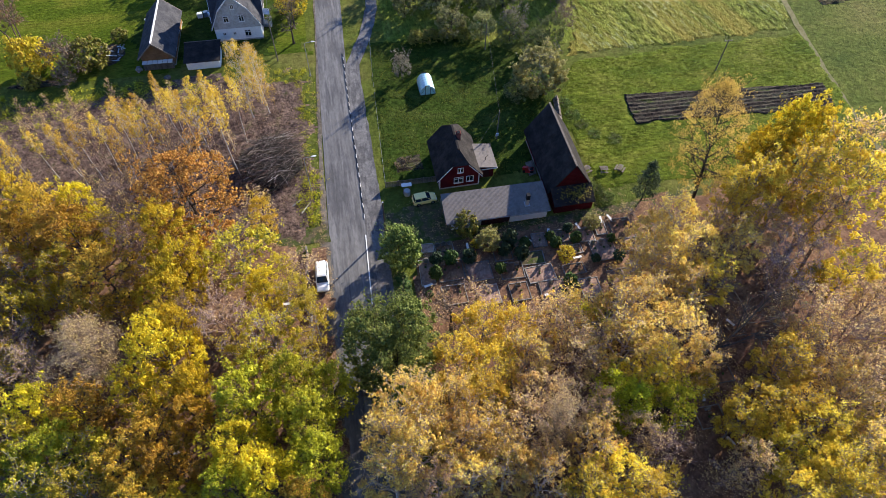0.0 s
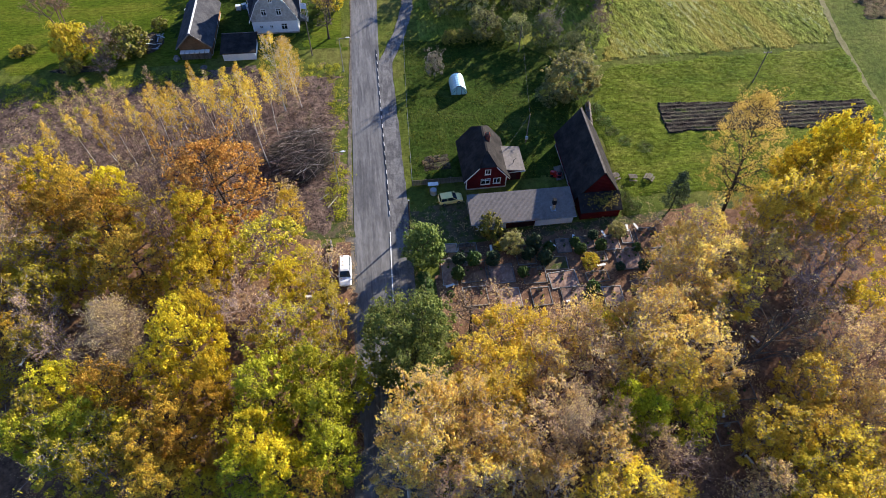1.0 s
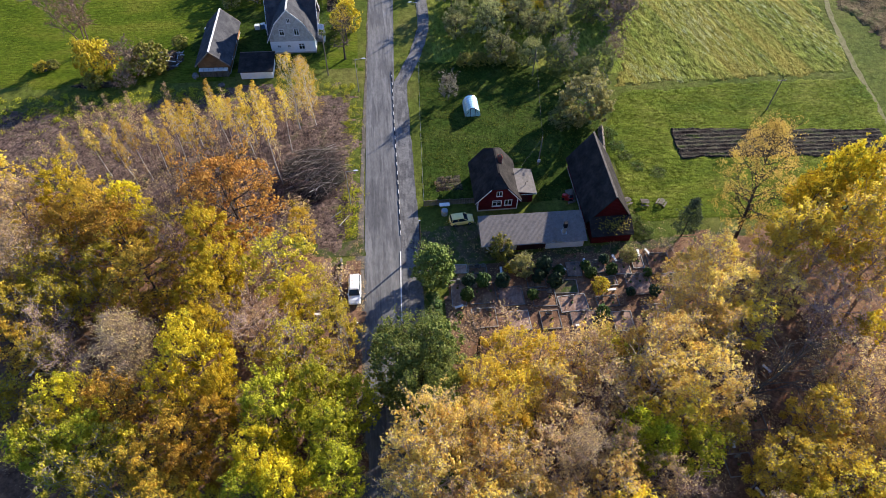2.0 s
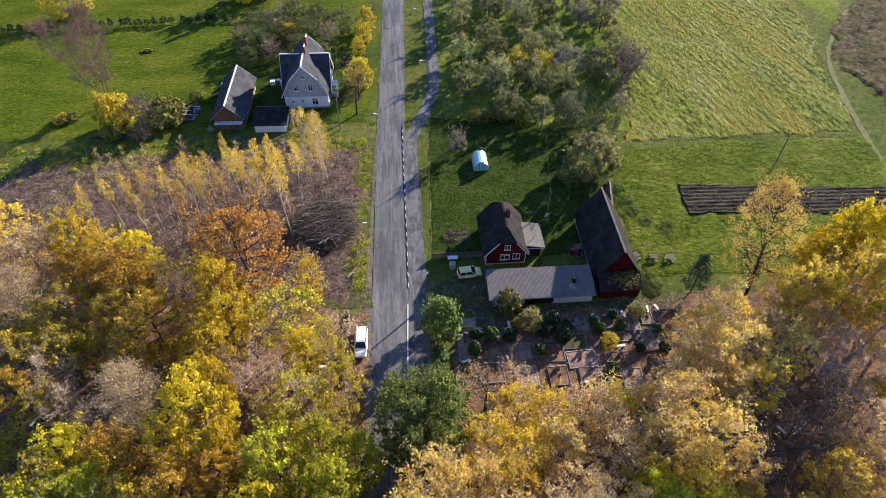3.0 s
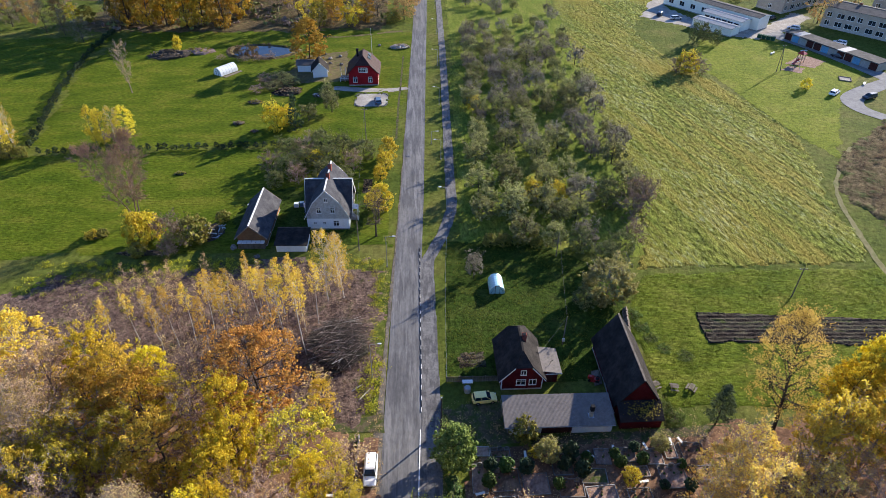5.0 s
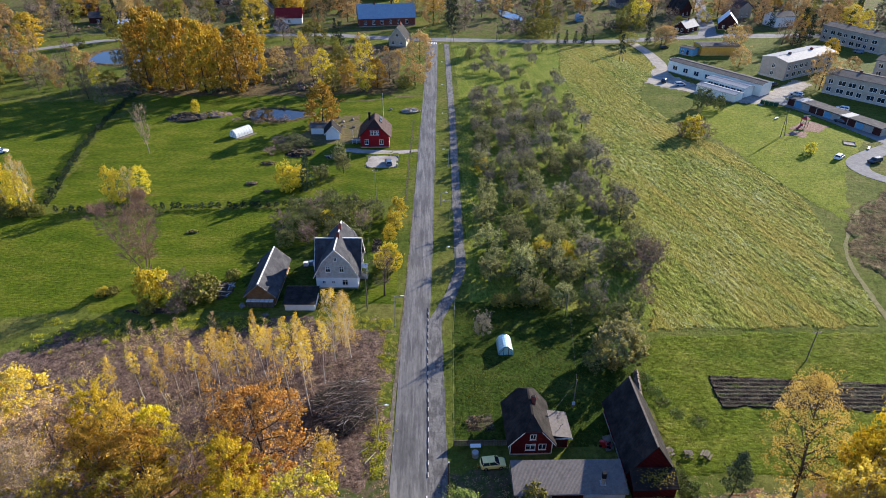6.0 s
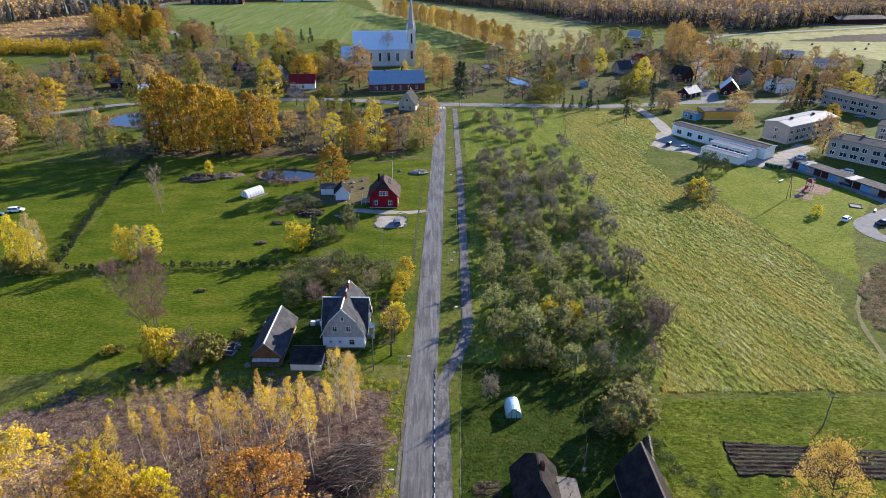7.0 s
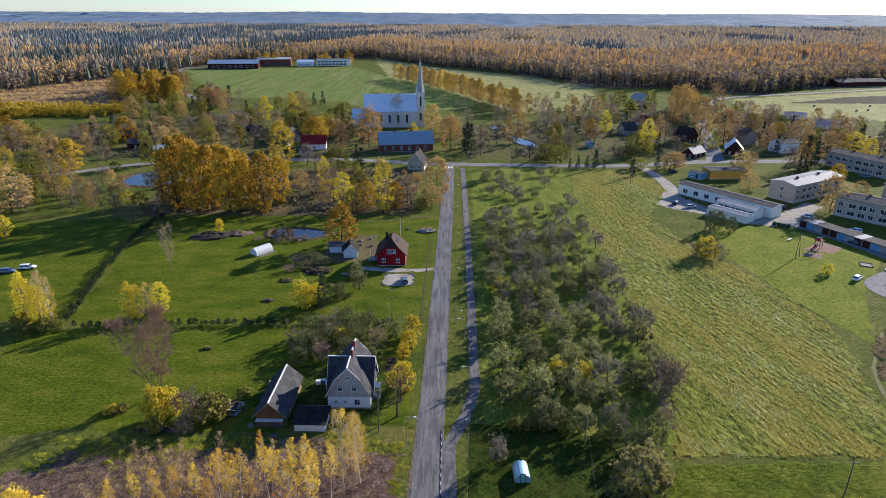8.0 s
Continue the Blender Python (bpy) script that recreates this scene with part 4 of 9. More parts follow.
def prototype(k, seed):
    rng = np.random.default_rng(seed)
    segs, tips = grow(*k["args"], rng, k["trunk_r"], k["lean"], k["rise"], k["stems"], k["thick"])
    ob = thing(k["name"], Matrix(), k["label"], k["category"])
    tubes_to_mesh(segs).make("trunk", k["bark"], ob)
    if k["leaves"]:
        inner = int(k["leaves"] * k["fill"])
        v, f = leaf_cloud(tips, k["leaves"] - inner, k["size"], k["spread"], rng, k["droop"], flat=k["flat"])
        if inner:
            kind, height, radius, base = k["args"][:4]
            lumps = []
            for i in range(k["clumps"]):
                u, a = rng.random() ** 0.9, rng.uniform(0, 6.283)
                r = radius * crown_profile(kind, u) * math.sqrt(rng.uniform(0.30, 1.0))
                lumps.append((r * math.cos(a), r * math.sin(a), base + u * (height - base) * 0.98))
            v2, f2 = leaf_cloud(lumps, inner, k["size"], k["lump"], rng, k["droop"], even=k["even"], flat=k["flat"])
            v, f = np.concatenate([v, v2]), np.concatenate([f, f2 + len(v)])
        v, f = v.tolist(), f.tolist()
        if k["core"]:
            v3, f3 = foliage_cores(lumps, k["core"], k["knots"], k["lump"] * 0.8, rng)
            f += [tuple(i + len(v) for i in t) for t in f3]
            v += v3
        mesh_object("crown", v, f, k["leaf"], ob)
    return ob


def plant(key, x, y, height=None, width=None, group="", turn=None):
    """One tree of a kind at a place, scaled to its height and crown radius."""
    k = TREE_BOOK[key]
    n = k["count"]
    k["count"] += 1
    sz = (height or k["args"][1]) / k["args"][1]
    sx = (width or k["args"][2] * sz) / k["args"][2]
    m = pose(x, y, 0, 0, 0, turn if turn is not None else (n * 137.5) % 360) @ Matrix.Diagonal((sx, sx, sz, 1))
    if n < len(k["seeds"]):
        ob = prototype(k, k["seeds"][n])
        k["made"].append((ob, sx, sz))
        ob.matrix_basis = m
    else:
        src, px, pz = k["made"][n % len(k["made"])]
        ob = copy_thing(src, m @ Matrix.Diagonal((1 / px, 1 / px, 1 / pz, 1)))
    if group:
        tagged(ob, group=group)
    return ob


tree_kind("maple", "maple_tree", "tall maple with dense bright yellow autumn leaves", "tree", L_MAPLE, M_BARK, "round", 15, 5.0, 2.5, 18, 6, 2, 8424, 0.241, 0.30, (1, 2, 3), rise=0.7, fill=0.72, clumps=105, lump=0.50, core=0.26, knots=5, flat=0.55, even=1.3)
tree_kind("amber", "maple_tree", "maple with amber and brownish yellow leaves", "tree", L_AMBER, M_BARK, "round", 14, 4.8, 3.0, 16, 6, 4, 5803, 0.235, 0.32, (4, 5), rise=0.7, fill=0.6, clumps=95, lump=0.46, thick=1.35, core=0.22, knots=4, flat=0.6, even=1.2)
tree_kind("oak", "oak_tree", "broad oak with orange-brown autumn leaves", "tree", L_OAK, M_BARK, "round", 15, 6.2, 3.0, 20, 7, 3, 11232, 0.235, 0.34, (6,), rise=0.6, fill=0.6, clumps=170, lump=0.44, thick=1.3, core=0.22, knots=4, flat=0.6, even=1.3)
tree_kind("olive", "ash_tree", "half-bare tree with sparse olive-yellow leaves", "tree", L_OLIVE, M_GREYBARK, "round", 12, 4.4, 2.5, 15, 6, 4, 3200, 0.26, 0.30, (7, 8, 9), rise=0.65, thick=1.15, fill=0.7, clumps=48, lump=0.44, core=0.24, knots=4, even=0.9, flat=0.65)
tree_kind("lime", "linden_tree", "leafy linden turning from green to yellow", "tree", L_LIME, M_BARK, "round", 14, 4.4, 2.0, 17, 6, 3, 7113, 0.235, 0.30, (10, 11), rise=0.7, fill=0.7, clumps=100, lump=0.48, core=0.25, knots=5, flat=0.55, even=1.3)
tree_kind("green", "maple_tree", "dense tree with dark green leaves", "tree", L_GREEN, M_BARK, "round", 14, 4.8, 1.4, 18, 7, 3, 8892, 0.241, 0.34, (12, 13), rise=0.6, fill=0.75, clumps=140, lump=0.55, core=0.26, knots=5, flat=0.6, even=1.8)
tree_kind("birch", "birch_tree", "half-bare birch with fine buff-yellow leaves", "tree", L_BIRCH, M_PALETWIG, "round", 14, 4.7, 2.5, 18, 6, 3, 4200, 0.24, 0.30, (14, 15, 16, 17), rise=0.9, thick=1.2, droop=0.12, fill=0.70, clumps=62, lump=0.46, core=0.24, knots=4, even=0.9, flat=0.7)
tree_kind("buff", "birch_tree", "nearly bare birch with pinkish brown twigs and few leaves", "tree", L_BUFF, M_TWIG, "round", 13, 4.6, 2.5, 17, 7, 4, 3200, 0.24, 0.34, (18, 19), rise=0.9, thick=1.2, droop=0.15, fill=0.6, clumps=52, lump=0.44, core=0.2, knots=3, even=0.9)
tree_kind("bare", "bare_tree", "leafless tree with purplish grey twigs", "tree", L_BUFF, M_TWIG, "round", 13, 4.8, 2.5, 18, 8, 7, 700, 0.2, 0.4, (20, 21, 22), rise=0.85, thick=1.1, fill=0.0)
tree_kind("bigbare", "bare_tree", "tall leaning leafless tree with thick grey trunk", "tree", L_BUFF, M_BARK, "round", 17, 5.4, 6.0, 13, 7, 6, 120, 0.16, 0.5, (82,), rise=1.0, trunk_r=0.42, thick=0.9, fill=0.0)
tree_kind("yellow", "poplar_tree", "tree with airy golden-yellow foliage", "tree", L_GOLD, M_GREYBARK, "round", 14, 4.7, 2.5, 18, 6, 3, 4600, 0.26, 0.30, (23, 24, 25), rise=0.85, droop=0.1, fill=0.72, clumps=62, lump=0.48, core=0.27, knots=4, even=0.9, flat=0.7)
tree_kind("tall", "poplar_tree", "tall poplar with thin buff-yellow foliage and visible trunk", "tree", L_BUFFGOLD, M_BARK, "oval", 23, 5.6, 4.0, 34, 6, 4, 9500, 0.17, 0.45, (26,), rise=1.1, trunk_r=0.36, lean=0.004, fill=0.55, clumps=150, lump=0.5, core=0.10, knots=4)
tree_kind("slim", "birch_tree", "slender young birch with white stem and yellow top", "tree", L_SLIM, M_BIRCHBARK, "drop", 13, 1.1, 7.2, 14, 4, 3, 820, 0.145, 0.19, (27, 28, 29, 30), rise=1.1, trunk_r=0.085, lean=0.06, droop=0.3, fill=0.4, clumps=28, lump=0.2, core=0.12, knots=3)
tree_kind("slimbare", "birch_tree", "thin leafless birch sapling with pale stem", "tree", L_BUFF, M_REDTWIG, "drop", 10, 1.1, 4.0, 14, 4, 3, 160, 0.16, 0.3, (31, 32), rise=1.1, trunk_r=0.055, lean=0.05, fill=0.0)
tree_kind("bigbirch", "birch_tree", "birch with white stem and hanging yellow foliage", "tree", L_SLIM, M_BIRCHBARK, "oval", 15, 3.0, 3.0, 20, 6, 4, 3600, 0.135, 0.32, (33, 34), rise=0.9, trunk_r=0.15, droop=0.5, fill=0.35, clumps=60, lump=0.34, core=0.09, knots=3)
tree_kind("darkbare", "bare_tree", "leafless garden tree with dark trunk and twigs", "tree", L_BRUSH, M_BARK, "round", 8, 2.8, 2.0, 14, 6, 5, 300, 0.16, 0.4, (80,), rise=0.9, trunk_r=0.2, fill=0.0)
tree_kind("whitebare", "birch_tree", "nearly leafless birch with pale stems and tan twigs", "tree", L_BUFF, M_TANTWIG, "oval", 20, 5.2, 4.0, 17, 8, 10, 5200, 0.15, 0.5, (35,), rise=1.0, stems=3, trunk_r=0.17, fill=0.0, thick=0.7)
tree_kind("gardenbirch", "birch_tree", "leafless birch with several pale pinkish stems and reddish twigs", "tree", L_REDTWIG, M_REDTWIG, "oval", 20, 5.2, 4.0, 17, 8, 10, 5200, 0.22, 0.5, (86,), rise=1.0, stems=3, trunk_r=0.28, fill=0.0, thick=1.3)
tree_kind("apple", "apple_tree", "old orchard apple tree with thin grey-green leaves", "apple tree", L_APPLE, M_BARK, "dome", 4.6, 3.1, 1.2, 11, 5, 3, 2400, 0.2, 0.34, (36, 37, 38, 39, 40), rise=0.5, trunk_r=0.17, thick=1.1, fill=0.7, clumps=48, lump=0.40, core=0.25, knots=5, even=1.4)
tree_kind("applebare", "apple_tree", "nearly leafless orchard apple tree with grey twigs", "apple tree", L_APPLETWIG, M_BARK, "dome", 4.4, 3.1, 1.2, 12, 6, 4, 2000, 0.18, 0.36, (41, 42, 43), rise=0.5, trunk_r=0.16, thick=1.1, fill=0.65, clumps=46, lump=0.40, core=0.19, knots=5, even=1.4)
tree_kind("shrub", "shrub", "rounded evergreen churchyard shrub", "shrub", L_SHRUB, M_BARK, "oval", 1.6, 0.8, 0.05, 12, 4, 1, 1500, 0.085, 0.10, (44, 45), rise=0.7, trunk_r=0.04, fill=0.9, clumps=120, lump=0.08, core=0.16, knots=3)
tree_kind("roundtree", "linden_tree", "small round tree with dense green leaves", "tree", L_GREEN, M_BARK, "oval", 6.5, 2.9, 0.5, 16, 6, 2, 6500, 0.16, 0.26, (84,), rise=0.6, trunk_r=0.12, fill=0.85, clumps=130, lump=0.32, core=0.26, knots=5)
tree_kind("nettle", "nettle_clump", "low patch of dark green nettles", "weeds", L_NETTLE, M_BARK, "dome", 0.5, 1.2, 0.02, 10, 3, 0, 900, 0.10, 0.16, (85,), rise=0.3, trunk_r=0.012, fill=0.8, clumps=60, lump=0.14, core=0.1, knots=2)
tree_kind("thuja", "shrub", "dark clipped conifer churchyard shrub", "shrub", L_CONIFER, M_BARK, "oval", 1.9, 0.8, 0.05, 12, 4, 1, 1500, 0.085, 0.10, (46, 47), rise=0.8, trunk_r=0.04, fill=0.9, clumps=120, lump=0.08, core=0.16, knots=3)
tree_kind("pine", "pine_tree", "small dark pine at the churchyard edge", "tree", L_PINE, M_BARK, "drop", 8, 1.9, 0.8, 22, 4, 1, 3600, 0.16, 0.3, (81,), rise=0.5, trunk_r=0.1, fill=0.6, clumps=80, lump=0.3, core=0.14, knots=3)
tree_kind("bush", "bush", "wide garden bush with green and dull yellow leaves", "bush", L_BUSH, M_BARK, "round", 3.4, 2.2, 0.1, 12, 5, 1, 2200, 0.13, 0.24, (48, 49), rise=0.6, trunk_r=0.07, fill=0.8, clumps=80, lump=0.24, core=0.22, knots=5)
tree_kind("ybush", "bush", "bush with bright yellow autumn leaves", "bush", L_YBIRCH, M_BARK, "round", 3.4, 2.0, 0.1, 12, 5, 1, 2200, 0.13, 0.24, (50, 51), rise=0.6, trunk_r=0.07, fill=0.75, clumps=70, lump=0.24, core=0.18, knots=4)
tree_kind("dbush", "bush", "leafless brown thicket bush", "bush", L_DRY, M_TWIG, "round", 3.0, 2.0, 0.1, 14, 6, 4, 420, 0.22, 0.3, (52, 53), rise=0.7, trunk_r=0.05, fill=0.3, clumps=30)
tree_kind("silver", "willow_tree", "round willow with silvery green leaves", "tree", L_SILVER, M_GREYBARK, "round", 7.5, 4.2, 0.6, 18, 6, 2, 10500, 0.20, 0.30, (54,), rise=0.55, fill=0.85, clumps=170, lump=0.34, core=0.27, knots=6, even=1.2)
tree_kind("dgreen", "bush", "dense garden tree with dull dark green leaves", "bush", L_DULL, M_BARK, "round", 5.5, 3.0, 0.3, 14, 5, 2, 2600, 0.15, 0.30, (55, 56), rise=0.6, fill=0.75, clumps=80, lump=0.32, core=0.20, knots=5, even=1.6)
tree_kind("spruce", "spruce_tree", "dark conical village spruce tree", "tree", L_CONIFER, M_BARK, "cone", 12, 2.6, 0.4, 26, 2, 0, 900, 0.45, 0.30, (57, 58), rise=-0.10, trunk_r=0.18, fill=0.75, clumps=90, lump=0.4)
tree_kind("midyellow", "maple_tree", "village tree with golden autumn foliage", "tree", L_MIDGOLD, M_BARK, "oval", 13, 4.8, 0.6, 10, 4, 1, 3600, 0.25, 0.45, (59, 60, 61), rise=0.6, fill=0.85, clumps=110, lump=0.6, core=0.34, knots=6, flat=0.6, even=1.4)
tree_kind("midamber", "oak_tree", "village tree with russet autumn foliage", "tree", L_MIDRUST, M_BARK, "round", 13, 4.8, 1.6, 11, 4, 2, 3200, 0.24, 0.45, (62, 63), rise=0.6, fill=0.8, clumps=100, lump=0.6, core=0.30, knots=5, flat=0.6, even=1.4)
tree_kind("midbuff", "birch_tree", "half-bare village birch with buff foliage", "tree", L_MIDBUFF, M_GREYBARK, "oval", 14, 3.6, 1.2, 11, 4, 3, 2800, 0.21, 0.45, (64, 65, 66), rise=0.9, thick=1.1, fill=0.8, clumps=85, lump=0.55, core=0.26, knots=5, even=1.4)
tree_kind("midbare", "bare_tree", "leafless village tree with brown twigs", "tree", L_BRUSH, M_BARK, "round", 12, 4.6, 1.4, 13, 6, 5, 2600, 0.17, 0.6, (67, 68), rise=0.9, thick=1.1, fill=0.7, clumps=90, lump=0.8, core=0.16, knots=3)
tree_kind("midolive", "linden_tree", "village tree with olive-green foliage", "tree", L_MIDOLIVE, M_BARK, "round", 10, 4.2, 0.4, 10, 4, 1, 3000, 0.23, 0.42, (69, 70), rise=0.6, fill=0.85, clumps=95, lump=0.55, core=0.30, knots=5, flat=0.65, even=1.4)
tree_kind("midbright", "birch_tree", "village tree with luminous yellow foliage", "tree", L_YBIRCH, M_GREYBARK, "oval", 14, 3.8, 0.8, 11, 4, 1, 3200, 0.21, 0.42, (78, 79), rise=1.0, fill=0.82, clumps=95, lump=0.55, core=0.28, knots=5, even=1.4)
tree_kind("row", "birch_tree", "slim birch of a field row with orange-yellow leaves", "tree", L_ROW, M_BIRCHBARK, "oval", 17, 2.8, 1.0, 9, 3, 0, 1500, 0.3, 0.42, (71, 72), rise=1.0, fill=0.9, clumps=70, lump=0.6, core=0.34, knots=4, even=1.2)
tree_kind("sapyellow", "young_tree", "small half-bare yellow undergrowth tree", "young tree", L_OLIVE, M_GREYBARK, "round", 5.5, 2.3, 0.6, 11, 5, 2, 900, 0.24, 0.36, (74, 75), rise=0.8, fill=0.35, clumps=40)
tree_kind("sapbuff", "young_tree", "small bare undergrowth tree with pinkish twigs", "young tree", L_BUFF, M_TWIG, "round", 5.5, 2.3, 0.6, 12, 6, 4, 420, 0.2, 0.4, (76, 77), rise=0.8, fill=0.2, clumps=30, thick=1.2)
tree_kind("hedge", "young_spruce", "small dark young hedge spruce", "shrub", L_CONIFER, M_BARK, "oval", 1.6, 0.75, 0.1, 8, 2, 0, 190, 0.26, 0.16, (73,), rise=0.6, trunk_r=0.03, fill=0.85, clumps=24, lump=0.14)

# wood west of the road
for x, y, r, h in ((-21.9, 57.6, 6.4, 15),):
    plant("oak", x, y, h, r)
for x, y, r, h in ((-23.9, 50.6, 3.6, 15), (-23, 47.2, 3, 12), (-24.2, 44, 3.6, 11), (-13.4, 43.9, 2.2, 9), (-43.6, 60.3, 3.5, 14), (-35.2, 57.6, 2.9, 13), (-23.1, 34.1, 3.7, 16), (-25.8, 30.8, 2.4, 13), (-20, 30.4, 2.2, 13), (-22.1, 37.6, 2.1, 14), (-15.2, 23, 3.1, 14), (-12.7, 19.8, 3.1, 14), (-36.2, 31, 3.2, 12), (-21.2, 19.8, 1.9, 10),):
    plant("maple", x, y, h, r)
for x, y, r, h in ((-15.5, 47.9, 4.6, 12), (-9.9, 43, 2.5, 8), (-36.5, 49, 3.4, 11), (-41.8, 49.5, 3.9, 12), (-42, 44.4, 3.3, 11), (-37.1, 45.4, 2.7, 9), (-12.4, 35.5, 3.9, 12), (-8.2, 37.3, 3, 11), (-15, 33.8, 3, 11), (-8, 32.8, 2.5, 10), (-37.2, 27.3, 3.6, 12), (-29.7, 26.2, 2.5, 11), (-34.3, 22.9, 3, 12), (-30.4, 21.7, 2.7, 12), (-41, 38, 2.8, 10),):
    plant("olive", x, y, h, r)
for x, y, r, h in ((-13.3, 55.4, 1.9, 9), (-39.3, 57.4, 3.3, 14), (-36, 53.6, 4.3, 13), (-31.1, 46.8, 4.2, 13), (-42.5, 54.8, 3.4, 12), (-20.4, 27.9, 2.2, 12), (-23.9, 26.1, 3, 12), (-26.4, 23.4, 3, 12), (-22.8, 23.2, 2.3, 11), (-31.6, 30.2, 3.5, 12), (-19.2, 22.1, 1.7, 9), (-9.5, 17.4, 2.7, 12), (-24.4, 19.3, 3, 12),):
    plant("amber", x, y, h, r)
for x, y, r, h in ((-31.7, 58, 3.7, 12), (-29.2, 52, 3, 11), (-30.7, 38.3, 3, 12), (-38, 36.1, 2.7, 11), (-17.7, 38.6, 4, 12), (-21.3, 41.1, 2.4, 10), (-41.1, 39.8, 2.9, 11),):
    plant("bare", x, y, h, r)
for x, y, r, h in ((-31.9, 35.9, 4.3, 14),):
    plant("whitebare", x, y, h, r)
for x, y, r, h in ((-14.2, 27.6, 3.6, 15), (-9.9, 29.3, 2.8, 14), (-6, 28.8, 2.7, 11), (-8.6, 25, 3.2, 14), (-8.2, 20.8, 3.1, 13), (-16.4, 20, 2.4, 13), (-33.3, 26.6, 3.3, 12), (-38.2, 25.8, 2.5, 12),):
    plant("lime", x, y, h, r)
for k, x, y, r, h in (("yellow", -55.3, 64.3, 4.6, 13), ("buff", -49.4, 57.9, 4.8, 13), ("bare", -48.1, 60.4, 3.1, 12), ("olive", -48.4, 51.0, 4.1, 12), ("olive", -43.6, 47.9, 3.4, 11), ("olive", -46.1, 43.0, 3.7, 12), ("amber", -45.1, 39.1, 2.7, 11), ("buff", -52.8, 55.2, 4.3, 13), ("yellow", -60.9, 65.1, 4.8, 12), ("olive", -57.0, 55.8, 4.4, 12), ("olive", -52.1, 46.3, 4.0, 12)):
    plant(k, x, y, h, r)
# churchyard wood east of the road
for x, y, r, h in ((-0.8, 33.1, 4.4, 13), (2.8, 33.5, 4, 13), (1, 30.2, 3.8, 11),):
    plant("green", x, y, h, r)
for x, y, r, h in ((8.8, 37.2, 3.2, 7),):
    plant("darkbare", x, y, h, r)
for x, y, r, h in ((7, 39, 2.8, 5), (12.8, 39.3, 2.6, 5),):
    plant("sapbuff", x, y, h, r)
for x, y, r, h in ((8, 29.4, 3.1, 12), (11.3, 33.4, 3.1, 11), (14.8, 32.4, 2.7, 11), (11.4, 27.7, 3.4, 11), (28.4, 24.4, 3.1, 12), (9.2, 23.9, 3.1, 13), (20.9, 14.3, 3, 12), (17.5, 13, 3, 12), (23, 12, 2.8, 12), (40.3, 35, 3.1, 10), (49.8, 44.7, 3.7, 15), (55.3, 45.2, 4.3, 16), (59.6, 45.4, 5.4, 18), (61.7, 41.6, 4.5, 17), (58.9, 33.5, 3.2, 11), (46.9, 44.3, 3.1, 13), (43.7, 23, 3.3, 11), (38.8, 18.7, 3.3, 10), (36.8, 18, 2.6, 9), (42.3, 18.4, 3.3, 10), (43.3, 15.5, 3.4, 11), (47.4, 10.6, 2.9, 11), (41.7, 11.6, 3.3, 11), (42.8, 9.2, 3, 11), (37.5, 9.6, 3, 11), (51.1, 15.3, 3, 11),):
    plant("yellow", x, y, h, r)
for x, y, r, h in ((18.7, 32.2, 3.9, 12), (20.2, 27.2, 3.9, 12), (13.7, 20.3, 3.5, 13), (16, 23.9, 3.3, 12), (3.4, 15.4, 3, 13), (21.6, 21.2, 2.5, 11), (24.5, 18.4, 2.5, 10), (64.3, 47.2, 3.8, 17), (58, 41.4, 4.2, 11), (50.9, 41.2, 3.4, 10), (49.3, 27.9, 3.8, 12), (51.2, 20.3, 3.4, 12), (48.8, 17, 3.4, 11), (35.5, 13.5, 2.3, 10), (55.5, 23.8, 3.2, 12), (58.5, 28.5, 3.1, 10),):
    plant("buff", x, y, h, r)
for x, y, r, h in ((15.4, 28.7, 3.2, 12), (21.5, 33.2, 3.3, 11), (26, 31.3, 3.5, 14), (29.6, 31.8, 3.9, 14), (26.4, 26.9, 4.1, 14), (31.5, 27.4, 3.9, 14), (34.5, 25.4, 2.8, 12), (1.4, 24, 3.4, 16), (-0.6, 21.4, 3.1, 16), (3.6, 22.9, 3.4, 15), (6.2, 24.2, 2.6, 14), (1.9, 19.7, 3.6, 15), (-0.7, 17.6, 3.3, 14), (6.6, 20.2, 3.5, 14), (10.2, 20.4, 3.2, 13), (10.5, 16.9, 3.2, 13), (6.4, 16.5, 3.3, 13), (19.5, 17.5, 3, 13), (13.6, 15.3, 2.8, 12), (35.3, 42.1, 3.7, 12), (38.5, 42.9, 3.5, 13), (35.7, 38, 4, 13), (32.3, 38.2, 3.2, 12), (39.9, 38.6, 3.1, 12), (36, 34.2, 3.1, 11), (45.6, 38.9, 3.3, 11), (46.8, 24.2, 3, 11), (47.8, 19.8, 3.2, 11), (46.7, 12.4, 3.4, 11),):
    plant("birch", x, y, h, r)
for x, y, r, h in ((24, 23, 2.7, 10), (25.1, 21.2, 2.4, 11), (29.6, 20.7, 2.7, 10),):
    plant("lime", x, y, h, r)
for x, y, r, h in ((17.2, 20.1, 2.9, 14),):
    plant("whitebare", x, y, h, r)
for x, y, r, h in ((25.5, 16.5, 2.9, 11), (43.7, 40.6, 3.2, 11), (49.2, 33.5, 4.1, 13), (50.6, 23.9, 3.6, 12),):
    plant("bare", x, y, h, r)
for x, y, r, h in ((58.8, 53, 3.6, 17), (61.6, 52, 3, 16), (53, 50.3, 3.5, 15), (56, 51.4, 3.1, 15),):
    plant("maple", x, y, h, r)
for x, y, r, h in ((39, 14, 2.8, 10),):
    plant("olive", x, y, h, r)
# two unseen trees added beyond the right edge of the view, to shade the wood
for k, x, y, r, h in (("bare", 63, 29, 5, 12), ("buff", 60, 22, 5, 12)):
    plant(k, x, y, h, r)
leaning = plant("bigbare", 33.7, 24.5, 17, 5.4)
